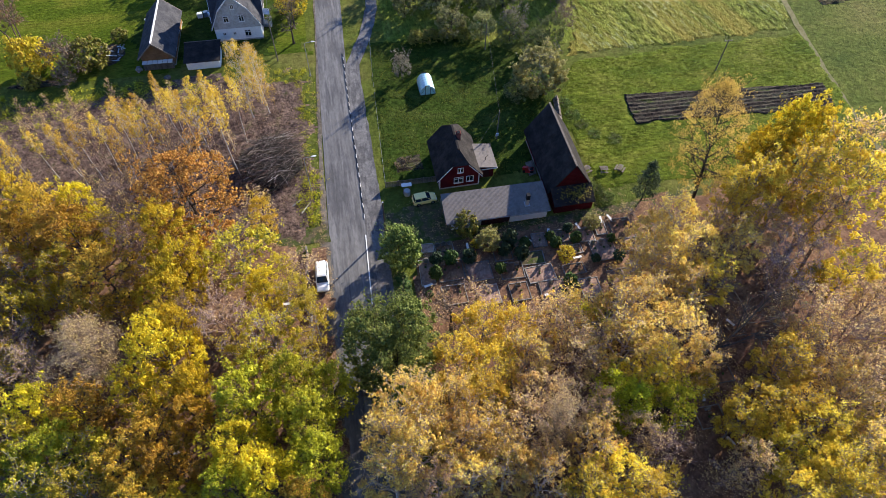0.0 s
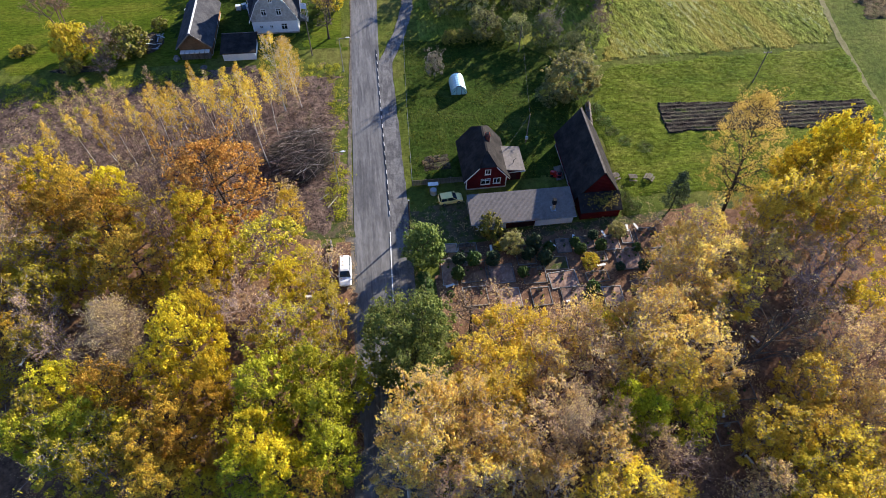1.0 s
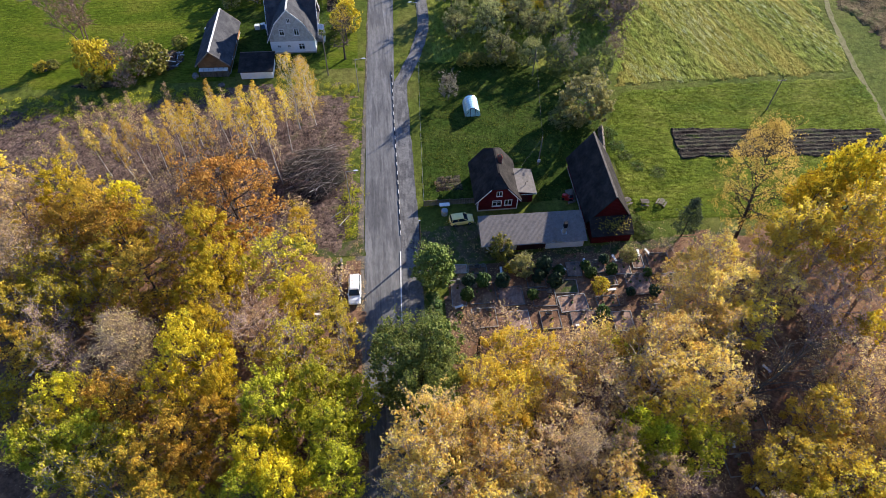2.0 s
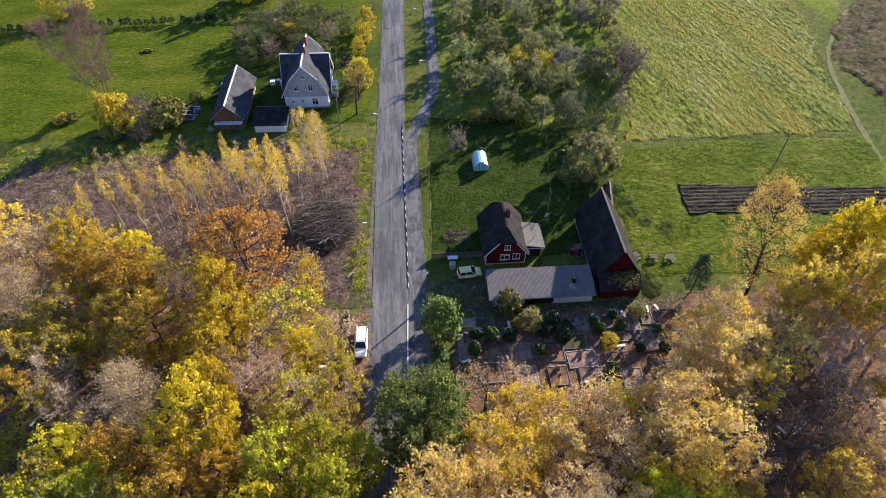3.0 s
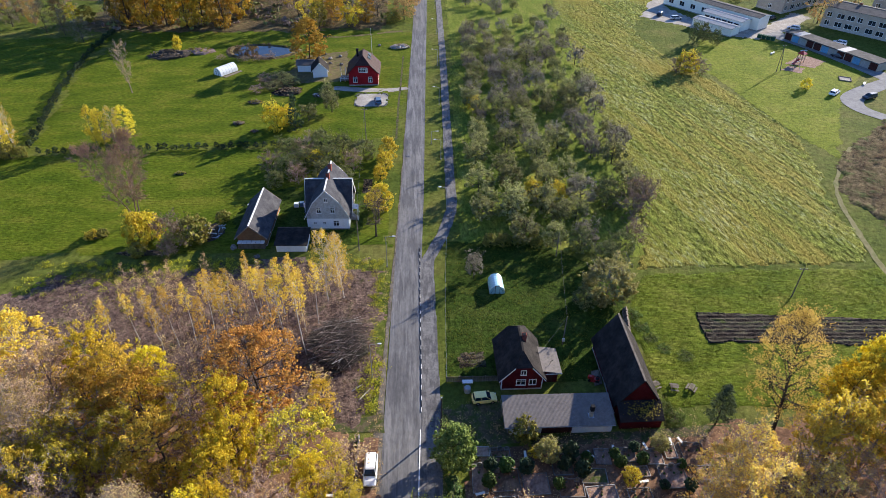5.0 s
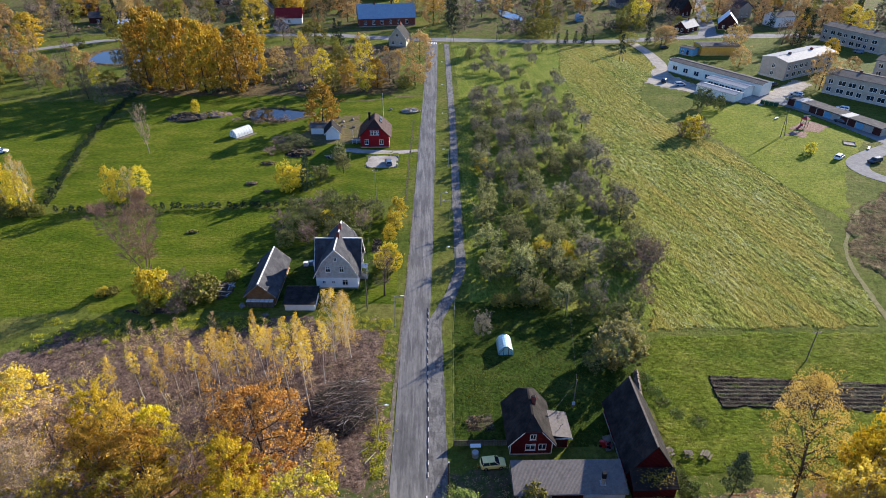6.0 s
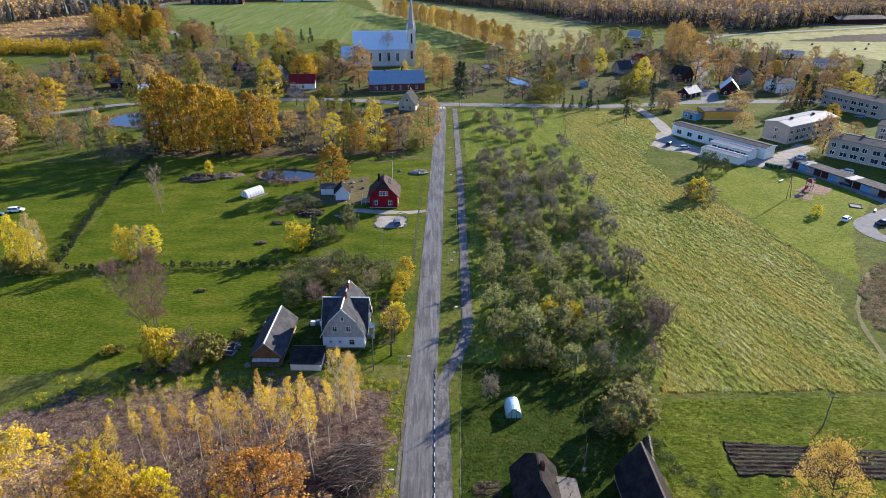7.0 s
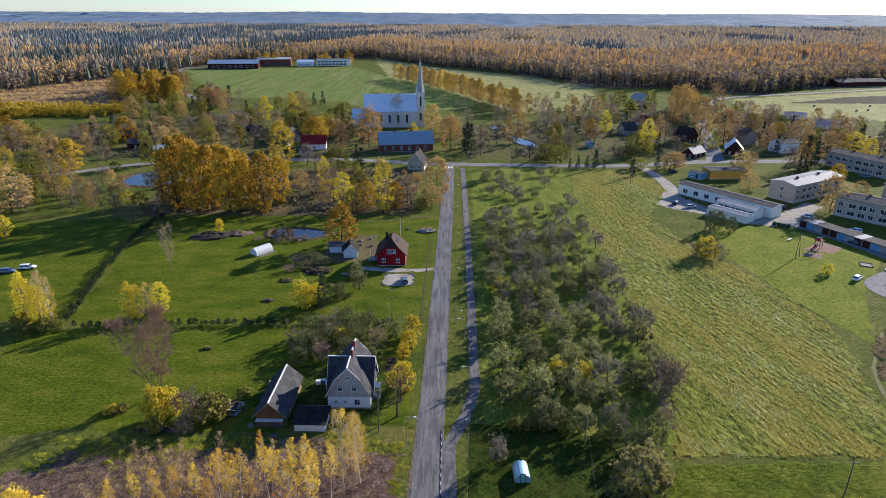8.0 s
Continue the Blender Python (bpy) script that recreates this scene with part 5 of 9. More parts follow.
leaning.matrix_basis = Matrix.Translation((33.7, 24.5, 0)) @ Matrix.Rotation(radians(24), 4, "Y") @ Matrix.Rotation(radians(-14), 4, "X") @ Matrix.Translation((-33.7, -24.5, 0)) @ leaning.matrix_basis
poplar = plant("tall", 47.6, 51.8, 23.0, 4.9)
poplar.matrix_basis = Matrix.Translation((47.6, 51.8, 0)) @ Matrix.Rotation(radians(-8.5), 4, "Y") @ Matrix.Translation((-47.6, -51.8, 0)) @ poplar.matrix_basis
plant("pine", 40.5, 53.6, 8.0, 1.9)
plant("roundtree", 4.1, 48.9, 6.6, 2.9)
# unseen trees added south of the view, to close the woods and shade them
for x, y in ((16, 0), (30, -3), (44, 0), (-20, 2), (-34, 2), (-48, 4), (-60, 14), (-66, 30), (-68, 48)):
    plant("midyellow" if x > 0 else "midolive", x, y, 13, 4.6)

# undergrowth of both woods
ru = random.Random(77)
for k in range(34):
    x, y = ru.uniform(-50, -8), ru.uniform(12, 60)
    plant("sapyellow" if k % 2 else "sapbuff", x, y, ru.uniform(4, 7), ru.uniform(1.8, 2.8), "undergrowth of the wood")
for k in range(30):
    x, y = ru.uniform(6, 66), ru.uniform(8, 36)
    plant("sapyellow" if k % 3 == 0 else "sapbuff", x, y, ru.uniform(4, 7), ru.uniform(1.8, 2.8), "undergrowth of the wood")

# birches on the clearing
for x, y, h in ((-28.5, 81.8, 10.5), (-25, 74.1, 13), (-23, 72.7, 14), (-20, 69, 16), (-17.6, 68.6, 17), (-18.4, 73.7, 14), (-16.6, 75.6, 13), (-30.6, 73.1, 13), (-33.1, 74.5, 12), (-35.3, 72.1, 12), (-28.6, 69.2, 15), (-41, 72.4, 11), (-44.1, 72.5, 10), (-37.6, 71, 13), (-27.1, 70.4, 13), (-32.5, 69, 12), (-39, 68.5, 11), (-46.5, 70, 11), (-22.4, 78, 12), (-21, 80.5, 11), (-26.4, 77.4, 11), (-34, 78.5, 10), (-31, 78, 10)):
    plant("slim", x, y, h, None, "young birches on the clearing")
rt = random.Random(5)
for k in range(72):
    plant("slimbare", rt.uniform(-50, -17), rt.uniform(60, 82), rt.uniform(6, 11), None, "young birches on the clearing")
for x, y, h, r in ((-15.6, 81.1, 15, 2.6), (-13, 81.7, 13, 2.2), (-14.2, 84.5, 12, 2.0)):
    plant("bigbirch", x, y, h, r)
# trees of the western gardens
for x, y, h, r in ((-75.0, 139.5, 9, 2.2), (-71.0, 143.5, 8, 2.5), (-77.5, 140.5, 9.5, 1.9), (-95.5, 134, 11, 2.6), (-99.5, 135.5, 13, 2.6), (-102.5, 139, 12.5, 2.4)):
    tagged(plant("midbright", x, y, h, r), "golden garden birch with a pale stem", "tree")
for x, y, h, r in ((-97, 136.5, 14, 2.2), (-93.5, 135, 13.5, 2.0), (-73.2, 141, 9.5, 2.0)):
    plant("bigbirch", x, y, h, r)
for x, y, h, r in ((-94, 132.8, 3.6, 2.2), (-98, 133, 3.0, 2.2), (-101.5, 135.5, 3.2, 2.4), (-91.8, 133.6, 2.4, 1.6)):
    plant("bush", x, y, h, r)
plant("gardenbirch", -55.6, 106.2, 19, 4.2)
plant("whitebare", -47, 50.5, 16, 5.0)
plant("bare", -79.4, 170.3, 13, 2.6)
plant("ybush", -76.5, 204, 4.5, 1.6)
plant("ybush", -23, 128, 3.6, 1.8)
plant("ybush", -20.5, 118.5, 2.8, 1.5)
tagged(plant("midyellow", -33, 193, 13.5, 5.6), "round golden oak beside the pond")
for x, y, h, r in ((-52.5, 98, 7, 2.7), (-35.4, 146.1, 7, 3.2), (-33.0, 149, 5, 2.4), (-8.3, 121, 3.5, 1.6), (-6.8, 131, 5.0, 2.4), (-7.4, 126, 4, 2.0)):
    plant("ybush", x, y, h, r)
plant("ybush", -51, 99.5, 6, 2.6)
plant("dbush", -47.6, 98.4, 5.2, 3.0)
plant("dbush", -45.2, 97.6, 4.6, 2.8)
plant("ybush", -62.6, 100.6, 1.5, 1.5)
for x, y, h, r in ((-43.0, 99.2, 4.8, 3.4), (-39, 106, 2, 1.6), (-46.5, 94.6, 2.4, 2.4), (-52, 95, 2.4, 1.8), (-61, 101.3, 1.2, 1.4)):
    plant("dbush" if x > -50 and y < 99 and h < 5 else "bush", x, y, h, r)
for x, y, h, r in ((-30, 131, 5, 3.2), (-26, 131, 5, 3.2), (-22.5, 134, 5.5, 3.2), (-17.5, 133, 5, 3), (-12.5, 131, 4.5, 2.8), (-14.5, 125.5, 4, 2.6), (-29, 123.5, 4.5, 2.8), (-33, 126, 4, 2.6), (-20, 127, 5, 3), (-25, 126, 5, 3), (-31, 119, 3.5, 2.2), (-26, 119.5, 4, 2.4), (-21, 121.5, 4.5, 2.6), (-16, 119.5, 4, 2.4)):
    plant("dgreen" if (int(x) + int(y)) % 3 else "dbush", x, y, h, r)
tagged(plant("spruce", -30.5, 146, 9.5, 2.2), "slim dark green garden conifer")
for x, y, h, r in ((-44, 178, 2.0, 3.0), (-39.5, 179, 2.4, 3.2), (-36, 175.5, 2.2, 2.8), (-41, 173, 1.8, 2.6), (-45, 170, 1.6, 2.4), (-49, 195.5, 1.3, 2.4), (-53.5, 194.8, 1.2, 2.2), (-46, 197, 1.4, 2.4), (-61, 196, 1.2, 2.0)):
    tagged(plant("dbush" if x < -43 else "dgreen", x, y, h, r), "low tangled bush by the pond garden", "bush")
for x, y, h, r in ((-22.5, 156.5, 5, 2.2), (-24.5, 164, 4.5, 2.0), (-28, 151.5, 4, 2.4)):
    plant("apple", x, y, h, r)
plant("darkbare", -8.3, 99.8, 8, 2.9)
plant("darkbare", -8.0, 105, 6.5, 2.4)
plant("ybush", -7.4, 109, 6.0, 2.4)
plant("ybush", -9.5, 110, 3.4, 1.8)
# orchard, in loose rows that thin out to the north
ro = random.Random(21)
for row in range(31):
    y0 = 97 + row * 6.3
    for col in range(7):
        x0 = 13.5 + col * 6.3 + (y0 - 97) * 0.035
        x, y = x0 + ro.uniform(-1.4, 1.4), y0 + ro.uniform(-1.5, 1.5)
        right = 46 + (y - 97) * 0.05 if y > 105 else 44
        if x > right or (y < 103 and x < 14):
            continue
        if ro.random() < (0.12 if y < 175 else 0.22 if y < 222 else 0.72):
            continue
        s = ro.uniform(0.8, 1.2) * (1.0 if y < 200 else 0.85)
        key = "apple" if ro.random() < (0.82 if y < 135 else 0.42) else "applebare"
        if y < 115 and ro.random() < 0.25:
            tagged(plant("dgreen", x, y, 5.4 * s, 2.7 * s, "old orchard trees"), "dense olive-green orchard tree", "fruit tree")
            continue
        plant(key, x, y, 4.4 * s, 2.75 * s * ro.uniform(0.85, 1.1), "old orchard trees")
for x, y, h, r in ((24, 113, 4, 2.4), (29.5, 112, 4, 2.2), (15, 158, 3.6, 2.2)):
    tagged(plant("ybush", x, y, h, r), "orchard tree with a yellow top", "apple tree")
for x, y, h, r in ((9.6, 86.5, 4.5, 1.7),):
    plant("applebare", x, y, h, r)
for x, y in ((13.5, 96.2), (16.2, 96.4), (19, 96.2), (22, 96)):
    plant("bush", x, y, 2.2, 1.6)
plant("silver", 31.9, 80.2, 7.6, 4.4)
for x, y, h, r in ((28.0, 78.6, 3.6, 2.3), (34, 90, 4.5, 2.6), (37.5, 92.5, 5, 2.6), (30.5, 94, 5, 2.6)):
    plant("dgreen", x, y, h, r)
for x, y, h, r in ((43, 104, 6, 3.0), (46, 107.5, 6.5, 3.4), (45, 110, 5.5, 3), (41, 96, 4, 2.4)):
    plant("dbush", x, y, h, r)
tagged(plant("ybush", 82.3, 183.5, 6.0, 3.6), "wide meadow bush with golden top leaves")
for x, y in ((79.5, 183), (84.5, 186), (86, 182)):
    plant("dbush", x, y, 4, 3.0)
for x, y, h in ((94, 209, 7), (98, 211, 6), (101, 208, 5)):
    tagged(plant("dgreen", x, y, h, 2.2), "dark pine bush by the white store", "bush")
plant("ybush", 113, 170, 3.0, 1.7)
# churchyard and farmyard shrubs
for i, (x, y, r) in enumerate(((8.7, 47.8, 0.9), (10.7, 47.7, 0.95), (8.3, 45.6, 0.9), (13.2, 47.4, 1.0), (25.2, 49, 0.7), (25.6, 47.8, 0.8), (28, 50, 0.7), (28.6, 48.1, 0.8), (33.5, 47.3, 0.6), (30.3, 44.4, 0.6), (25.7, 41.3, 0.9), (6.9, 42.6, 0.5), (24.6, 40, 0.5), (17.0, 45.0, 0.7), (21.3, 48.4, 0.8), (33.6, 44.2, 0.8))):
    plant("thuja" if i % 3 == 0 else "shrub", x, y, 1.9 * r + 0.2, r, "churchyard shrubs")
for x, y, h, r in ((19.2, 48.9, 3.2, 1.1), (20.4, 46.6, 2.6, 0.9), (18.2, 47.5, 2.4, 0.8)):
    tagged(plant("thuja", x, y, h, r), "tall dark churchyard conifer", group="churchyard shrubs")
plant("ybush", 26.4, 45.5, 1.9, 1.3)
plant("bush", 13.8, 52.4, 3.2, 2.0)
plant("silver", 16.3, 49.2, 3.0, 1.7)
plant("ybush", 14.6, 49.6, 1.2, 0.8)
plant("silver", 31.4, 50.2, 2.2, 1.3)
for x, y, h, r in ((35.2, 54.6, 0.4, 1.6), (34.6, 56.8, 0.35, 1.3), (36.0, 73.2, 0.3, 1.5), (38, 68, 0.22, 1.3), (41, 66.5, 0.22, 1.5), (35.2, 76, 0.35, 1.6), (36.8, 70.4, 0.25, 1.4)):
    plant("nettle", x, y, h, r, "nettle patches by the barn")
for k in range(6):
    plant("shrub", 3.7 + 0.35 * math.sin(k), 46.0 - 1.3 * k, 0.6 + 0.2 * math.sin(k * 2.2), 0.8, "shrubs along the path")

# hedges of young spruces
for k in range(38):
    x = -88 + k * 1.9 + rt.uniform(-0.4, 0.4)
    plant("hedge", x, 134.6 + (x + 88) * 0.05, rt.uniform(1.0, 2.0), rt.uniform(0.6, 0.95), "young hedge spruces")
for k in range(56):
    t = k / 55
    plant("hedge", -92 - 11.5 * math.sin(t * 1.7) + rt.uniform(-0.5, 0.5), 138 + 84 * t, rt.uniform(1.2, 2.2), rt.uniform(0.6, 1.0), "young hedge spruces")


# village and far trees
BLOCKED = [(176, 364, 9), (157, 334, 8), (187, 341, 9), (143, 369, 7), (116, 396, 7), (132, 326, 8), (83, 352, 4), (252, 420, 11), (254, 458, 9), (40, 362, 14), (36, 417, 10), (150, 345, 6), (176, 427, 6), (-68, 331, 11), (-12, 289, 9), (-20, 338, 20), (-8, 330, 12), (-34, 428, 26), (-34, 392, 16), (-18, 396, 12), (-50, 400, 12), (-11, 299, 8), (-70, 343, 9), (-51, 206, 16), (-128, 276, 16), (45, 370, 14), (-45, 213, 14)]


def free(x, y):
    if any((x - a) ** 2 + (y - b) ** 2 < r * r for a, b, r in BLOCKED):
        return False
    if -6 < x - (y - 170) * 0.024 < 12 and y < 306:
        return False
    return not (-330 < x < 260 and abs(y - (312 if -60 < x < 90 else 314)) < 6.5)


def scatter(count, poly, kinds, seed, lo, hi, gap=4.0, group=""):
    """Trees strewn over a polygon, none on roads or houses."""
    rng, done = random.Random(seed), []
    xs, ys = [p[0] for p in poly], [p[1] for p in poly]
    tries = 0
    while len(done) < count and tries < count * 30:
        tries += 1
        x, y = rng.uniform(min(xs), max(xs)), rng.uniform(min(ys), max(ys))
        if not inside(poly, np.array([x]), np.array([y]))[0] or not free(x, y) or any((x - a) ** 2 + (y - b) ** 2 < gap * gap for a, b in done):
            continue
        done.append((x, y))
        k = rng.choice(kinds)
        plant(k, x, y, rng.uniform(lo, hi), None, group)


# single trees of the village
for x, y, h, r in ((-101, 230, 28.1, 6.5), (-93, 228, 27.5, 5.8), (-88, 230, 24.8, 5.6), (-80, 227, 25.4, 5.8), (-75, 230, 22.3, 5.4), (-103, 245, 26.1, 6.4), (-90, 247, 22.0, 6.0), (-83, 249, 19.2, 5.6), (-67, 227, 23.4, 6.0), (-64, 238, 19.4, 5.4), (-107, 237, 22.4, 4.9), (-29, 235, 10.4, 3.8), (-18, 233, 10.8, 3.7), (-72, 353, 16.5, 7.0), (-176, 292, 15.1, 6.7), (-238, 343, 17.3, 8.7), (-182, 360, 14.8, 6.2), (182, 283, 7.2, 3.7), (-72, 375, 13.1, 7.4), (4, 377, 13.2, 6.7), (89, 380, 11.7, 4.1), (209, 392, 8.6, 4.6), (188, 321, 10.2, 3.8)):
    plant("midyellow", x, y, h, r)
for x, y, h, r in ((-49, 255, 15.4, 3.3), (-38, 232, 14.5, 4.4), (-22, 228, 19.9, 4.3), (-17, 368, 11.2, 2.7), (-206, 291, 11.3, 4.3), (-146, 198, 7.6, 2.7), (-155, 250, 8.4, 2.8), (-122, 234, 6.8, 2.9), (103, 399, 13.9, 3.9), (111, 340, 18.1, 4.6), (151, 349, 7.8, 3.8), (222, 336, 12.1, 6.7), (226, 329, 10.4, 3.9), (281, 452, 5.9, 2.8)):
    plant("midbright", x, y, h, r)
for x, y, h, r in ((-61, 263, 8.0, 3.4), (-11, 255, 8.7, 3.3), (-6, 365, 16.3, 4.9), (-159, 250, 20.9, 4.7), (-162, 250, 10.7, 1.9), (-163, 271, 13.2, 2.0), (-230, 343, 15.4, 5.6), (-143, 241, 10.2, 2.5), (-134, 231, 10.7, 2.4), (-106, 472, 16.4, 7.5), (-42, 376, 16.4, 7.1), (-7, 405, 16.8, 6.5), (42, 362, 19.0, 7.5), (89, 430, 18.4, 4.2), (110, 454, 15.5, 4.0), (157, 432, 26.1, 5.0), (163, 432, 27.2, 5.0), (182, 469, 22.3, 4.6), (185, 433, 28.0, 5.8)):
    plant("midbuff", x, y, h, r)
for x, y, h, r in ((-34, 228, 9.1, 3.0), (-33, 248, 11.3, 4.4), (-8, 233, 4.5, 2.8), (-50, 295, 10.9, 6.0), (-70, 381, 13.6, 6.9), (-90, 380, 13.5, 6.9), (-85, 399, 12.7, 7.2), (-73, 421, 11.1, 7.5), (-194, 291, 9.7, 5.9), (-117, 234, 5.9, 3.3), (-144, 304, 12.9, 4.2), (-155, 292, 4.4, 2.7), (-129, 419, 11.1, 8.6), (-97, 413, 14.2, 8.4), (-66, 425, 15.0, 6.4), (65, 362, 12.8, 4.2), (53, 318, 8.6, 4.9), (57, 312, 8.5, 4.8), (145, 526, 11.6, 6.0), (138, 467, 12.0, 5.4), (161, 496, 14.7, 5.2), (99, 326, 7.4, 3.8), (95, 301, 5.5, 4.9), (131, 336, 6.1, 3.0), (205, 416, 9.1, 4.4), (220, 476, 10.2, 5.0)):
    plant("midolive", x, y, h, r)
for x, y, h, r in ((-2, 249, 16.5, 5.1), (-4, 236, 8.2, 4.2), (-55, 338, 15.9, 4.3), (-41, 348, 21.8, 6.3), (4, 340, 18.9, 6.2), (-162, 226, 16.5, 8.5), (-166, 378, 12.1, 6.5), (139, 287, 11.2, 5.0), (132, 263, 7.7, 4.2), (149, 231, 14.2, 5.2), (175, 254, 6.1, 3.1), (111, 300, 8.1, 5.2), (173, 299, 12.2, 4.1), (-54, 376, 9.9, 6.0), (-64, 376, 11.5, 6.0), (128, 372, 14.7, 3.3), (113, 301, 8.3, 5.5), (153, 373, 19.6, 7.0), (164, 365, 19.2, 6.6), (209, 366, 14.5, 6.9), (199, 322, 14.5, 5.6), (231, 366, 16.2, 5.9), (153, 308, 7.0, 3.7)):
    plant("midamber", x, y, h, r)
for x, y, h, r in ((-52, 248, 9.5, 4.4), (-43, 240, 13.8, 4.3), (-14, 240, 10.2, 4.5), (-67, 306, 10.1, 4.2), (20, 329, 16.1, 3.9), (-126, 222, 10.8, 2.9), (-119, 220, 8.6, 2.9), (-110, 213, 7.6, 3.6), (-106, 230, 15.4, 3.7), (-169, 311, 8.6, 3.4), (-151, 378, 12.2, 6.8), (-141, 388, 12.1, 8.0), (-130, 398, 12.7, 9.7), (169, 301, 10.6, 3.9), (-50, 488, 13.2, 8.1), (-30, 415, 19.9, 5.5), (31, 361, 20.5, 4.2), (43, 433, 12.3, 5.0), (67, 408, 19.3, 6.5), (92, 398, 20.7, 6.4), (186, 401, 14.0, 5.4), (225, 470, 10.5, 6.2), (218, 423, 14.6, 7.2), (78, 313, 8.5, 5.1), (92, 333, 7.5, 4.5), (69, 342, 10.7, 4.3), (68, 470, 12.0, 5.0), (118, 447, 11.5, 5.1), (127, 414, 10.8, 4.8), (127, 359, 12.7, 4.2), (228, 417, 10.9, 4.8), (236, 397, 10.4, 4.6), (271, 408, 8.9, 4.7), (181, 449, 13.5, 4.8), (16, 410, 12.4, 4.7), (45, 321, 14.4, 4.1), (145, 436, 13.2, 4.6)):
    plant("midbare", x, y, h, r)
for x, y, h, r in ((-39, 295, 11.5, 2.4), (-43, 309, 9.9, 2.0), (13, 329, 17.8, 3.0), (-165, 354, 10.8, 2.6), (-210, 377, 8.8, 2.7), (88, 285, 8.3, 2.1), (-97, 516, 11.3, 2.7), (-104, 516, 10.0, 2.3), (-46, 359, 12.7, 3.2), (83, 389, 11.9, 3.1), (117, 340, 11.3, 2.5), (186, 365, 12.9, 3.0), (185, 357, 8.0, 2.6), (186, 309, 12.6, 3.1), (271, 385, 10.2, 3.5)):
    plant("spruce", x, y, h, r)
for x, y, h, r in ((-78, 301, 22.5, 6.6), (-69.2, 354, 16, 4.6), (-98, 416, 22, 5.5), (-122, 437, 17, 4.5)):
    plant("midbright", x, y, h, r)
for k in range(9):
    plant("midbuff", 172 + 9 * rt.random() + k, 470 + 24 * rt.random(), rt.uniform(17, 22), rt.uniform(3.2, 4.2), "roadside birches")
yt = np.random.default_rng(74)
yx, yy = yt.uniform(-420, -230, 900), yt.uniform(436, 492, 900)
yk = inside([(-420, 432), (-300, 442), (-235, 452), (-232, 487), (-300, 482), (-420, 460)], yx, yy)
yk &= vnoise(yx, yy, 22, 3) > 0.25
yv, yf = foliage_cores(np.stack([np.repeat(yx[yk], 5), np.repeat(yy[yk], 5), yt.uniform(0.8, 6.5, yk.sum() * 5)], 1), 0.62, 5, 0.9, yt)
tagged(mesh_object("young_birch_thicket", yv, yf, L_YBIRCH), "thicket of young yellow birches below the felled area", "thicket", kind="stuff")
scatter(64, [(52, 322), (128, 330), (150, 352), (178, 440), (170, 490), (70, 470)], ["midbare", "midbare", "midolive", "midbare", "midbuff", "midolive", "spruce"], 67, 4, 10, 6.5)
scatter(48, [(160, 345), (245, 335), (270, 420), (222, 500), (188, 450)], ["midamber", "midbuff", "midbare", "midolive", "midbare", "spruce"], 69, 5, 13, 6.5)
scatter(60, [(-235, 318), (-150, 326), (-64, 322), (-66, 372), (-110, 420), (-225, 395)], ["midbare", "midbare", "midolive", "midamber", "spruce", "midbuff"], 72, 6, 14, 6.0)
scatter(26, [(-112, 228), (-14, 230), (-10, 290), (-60, 298)], ["midbare", "midolive", "midbuff", "midbare"], 61, 4, 9, 5.0)
scatter(20, [(-200, 225), (-122, 222), (-118, 268), (-190, 262)], ["midbare", "midbuff", "midbare", "midolive"], 79, 5, 11, 5.0)
scatter(30, [(-125, 425), (-190, 400), (-240, 470), (-210, 545), (-125, 500)], ["midbuff", "midbare", "midbare", "midolive", "midamber", "spruce"], 73, 8, 17, 6)
scatter(12, [(-170, 222), (-215, 205), (-240, 255), (-190, 262)], ["midbuff", "midyellow", "midbare", "midolive"], 71, 7, 14, 6)
scatter(14, [(195, 345), (250, 335), (275, 420), (225, 470)], ["midamber", "midbuff", "midbare", "midolive"], 68, 5, 12, 8)
scatter(46, [(-270, 500), (-215, 545), (-265, 640), (-305, 620)], ["midyellow", "midyellow", "midbuff", "spruce"], 75, 12, 22, 5)
scatter(14, [(-215, 560), (-195, 545), (-165, 500), (-180, 490)], ["midbuff", "midamber"], 76, 10, 16, 4)
scatter(40, [(-340, 890), (-120, 905), (-130, 970), (-350, 1000)], ["midbuff", "midamber", "midyellow"], 77, 10, 18, 8)
scatter(30, [(66, 470), (130, 470), (150, 580), (80, 560)], ["midolive", "midbare"], 78, 4, 7, 6)
scatter(16, [(-108, 128), (-125, 138), (-160, 190), (-190, 160), (-140, 120)], ["bigbirch", "midolive"], 80, 7, 12, 5)
for x, y, h in ((74, 300, 9.5), (70.5, 302, 6), (66, 301, 6.5), (62, 300, 5.5), (78, 298, 5), (104.3, 300, 8.5), (16, 352, 13), (12, 350, 11), (176, 300, 17), (181, 338, 10)):
    plant("spruce", x, y, h, h * 0.22)
for k in range(76):
    t = k / 75
    plant("row", -54 + 114 * t ** 0.8 + rt.uniform(-3, 3), 726 - 256 * t + rt.uniform(-4, 4), rt.uniform(14, 19), rt.uniform(2.6, 3.8), "birch row across the fields")
for k in range(8):
    plant("row", 176 + 14 * rt.random(), 445 + 50 * rt.random(), rt.uniform(15, 20), rt.uniform(3, 4), "roadside birches")


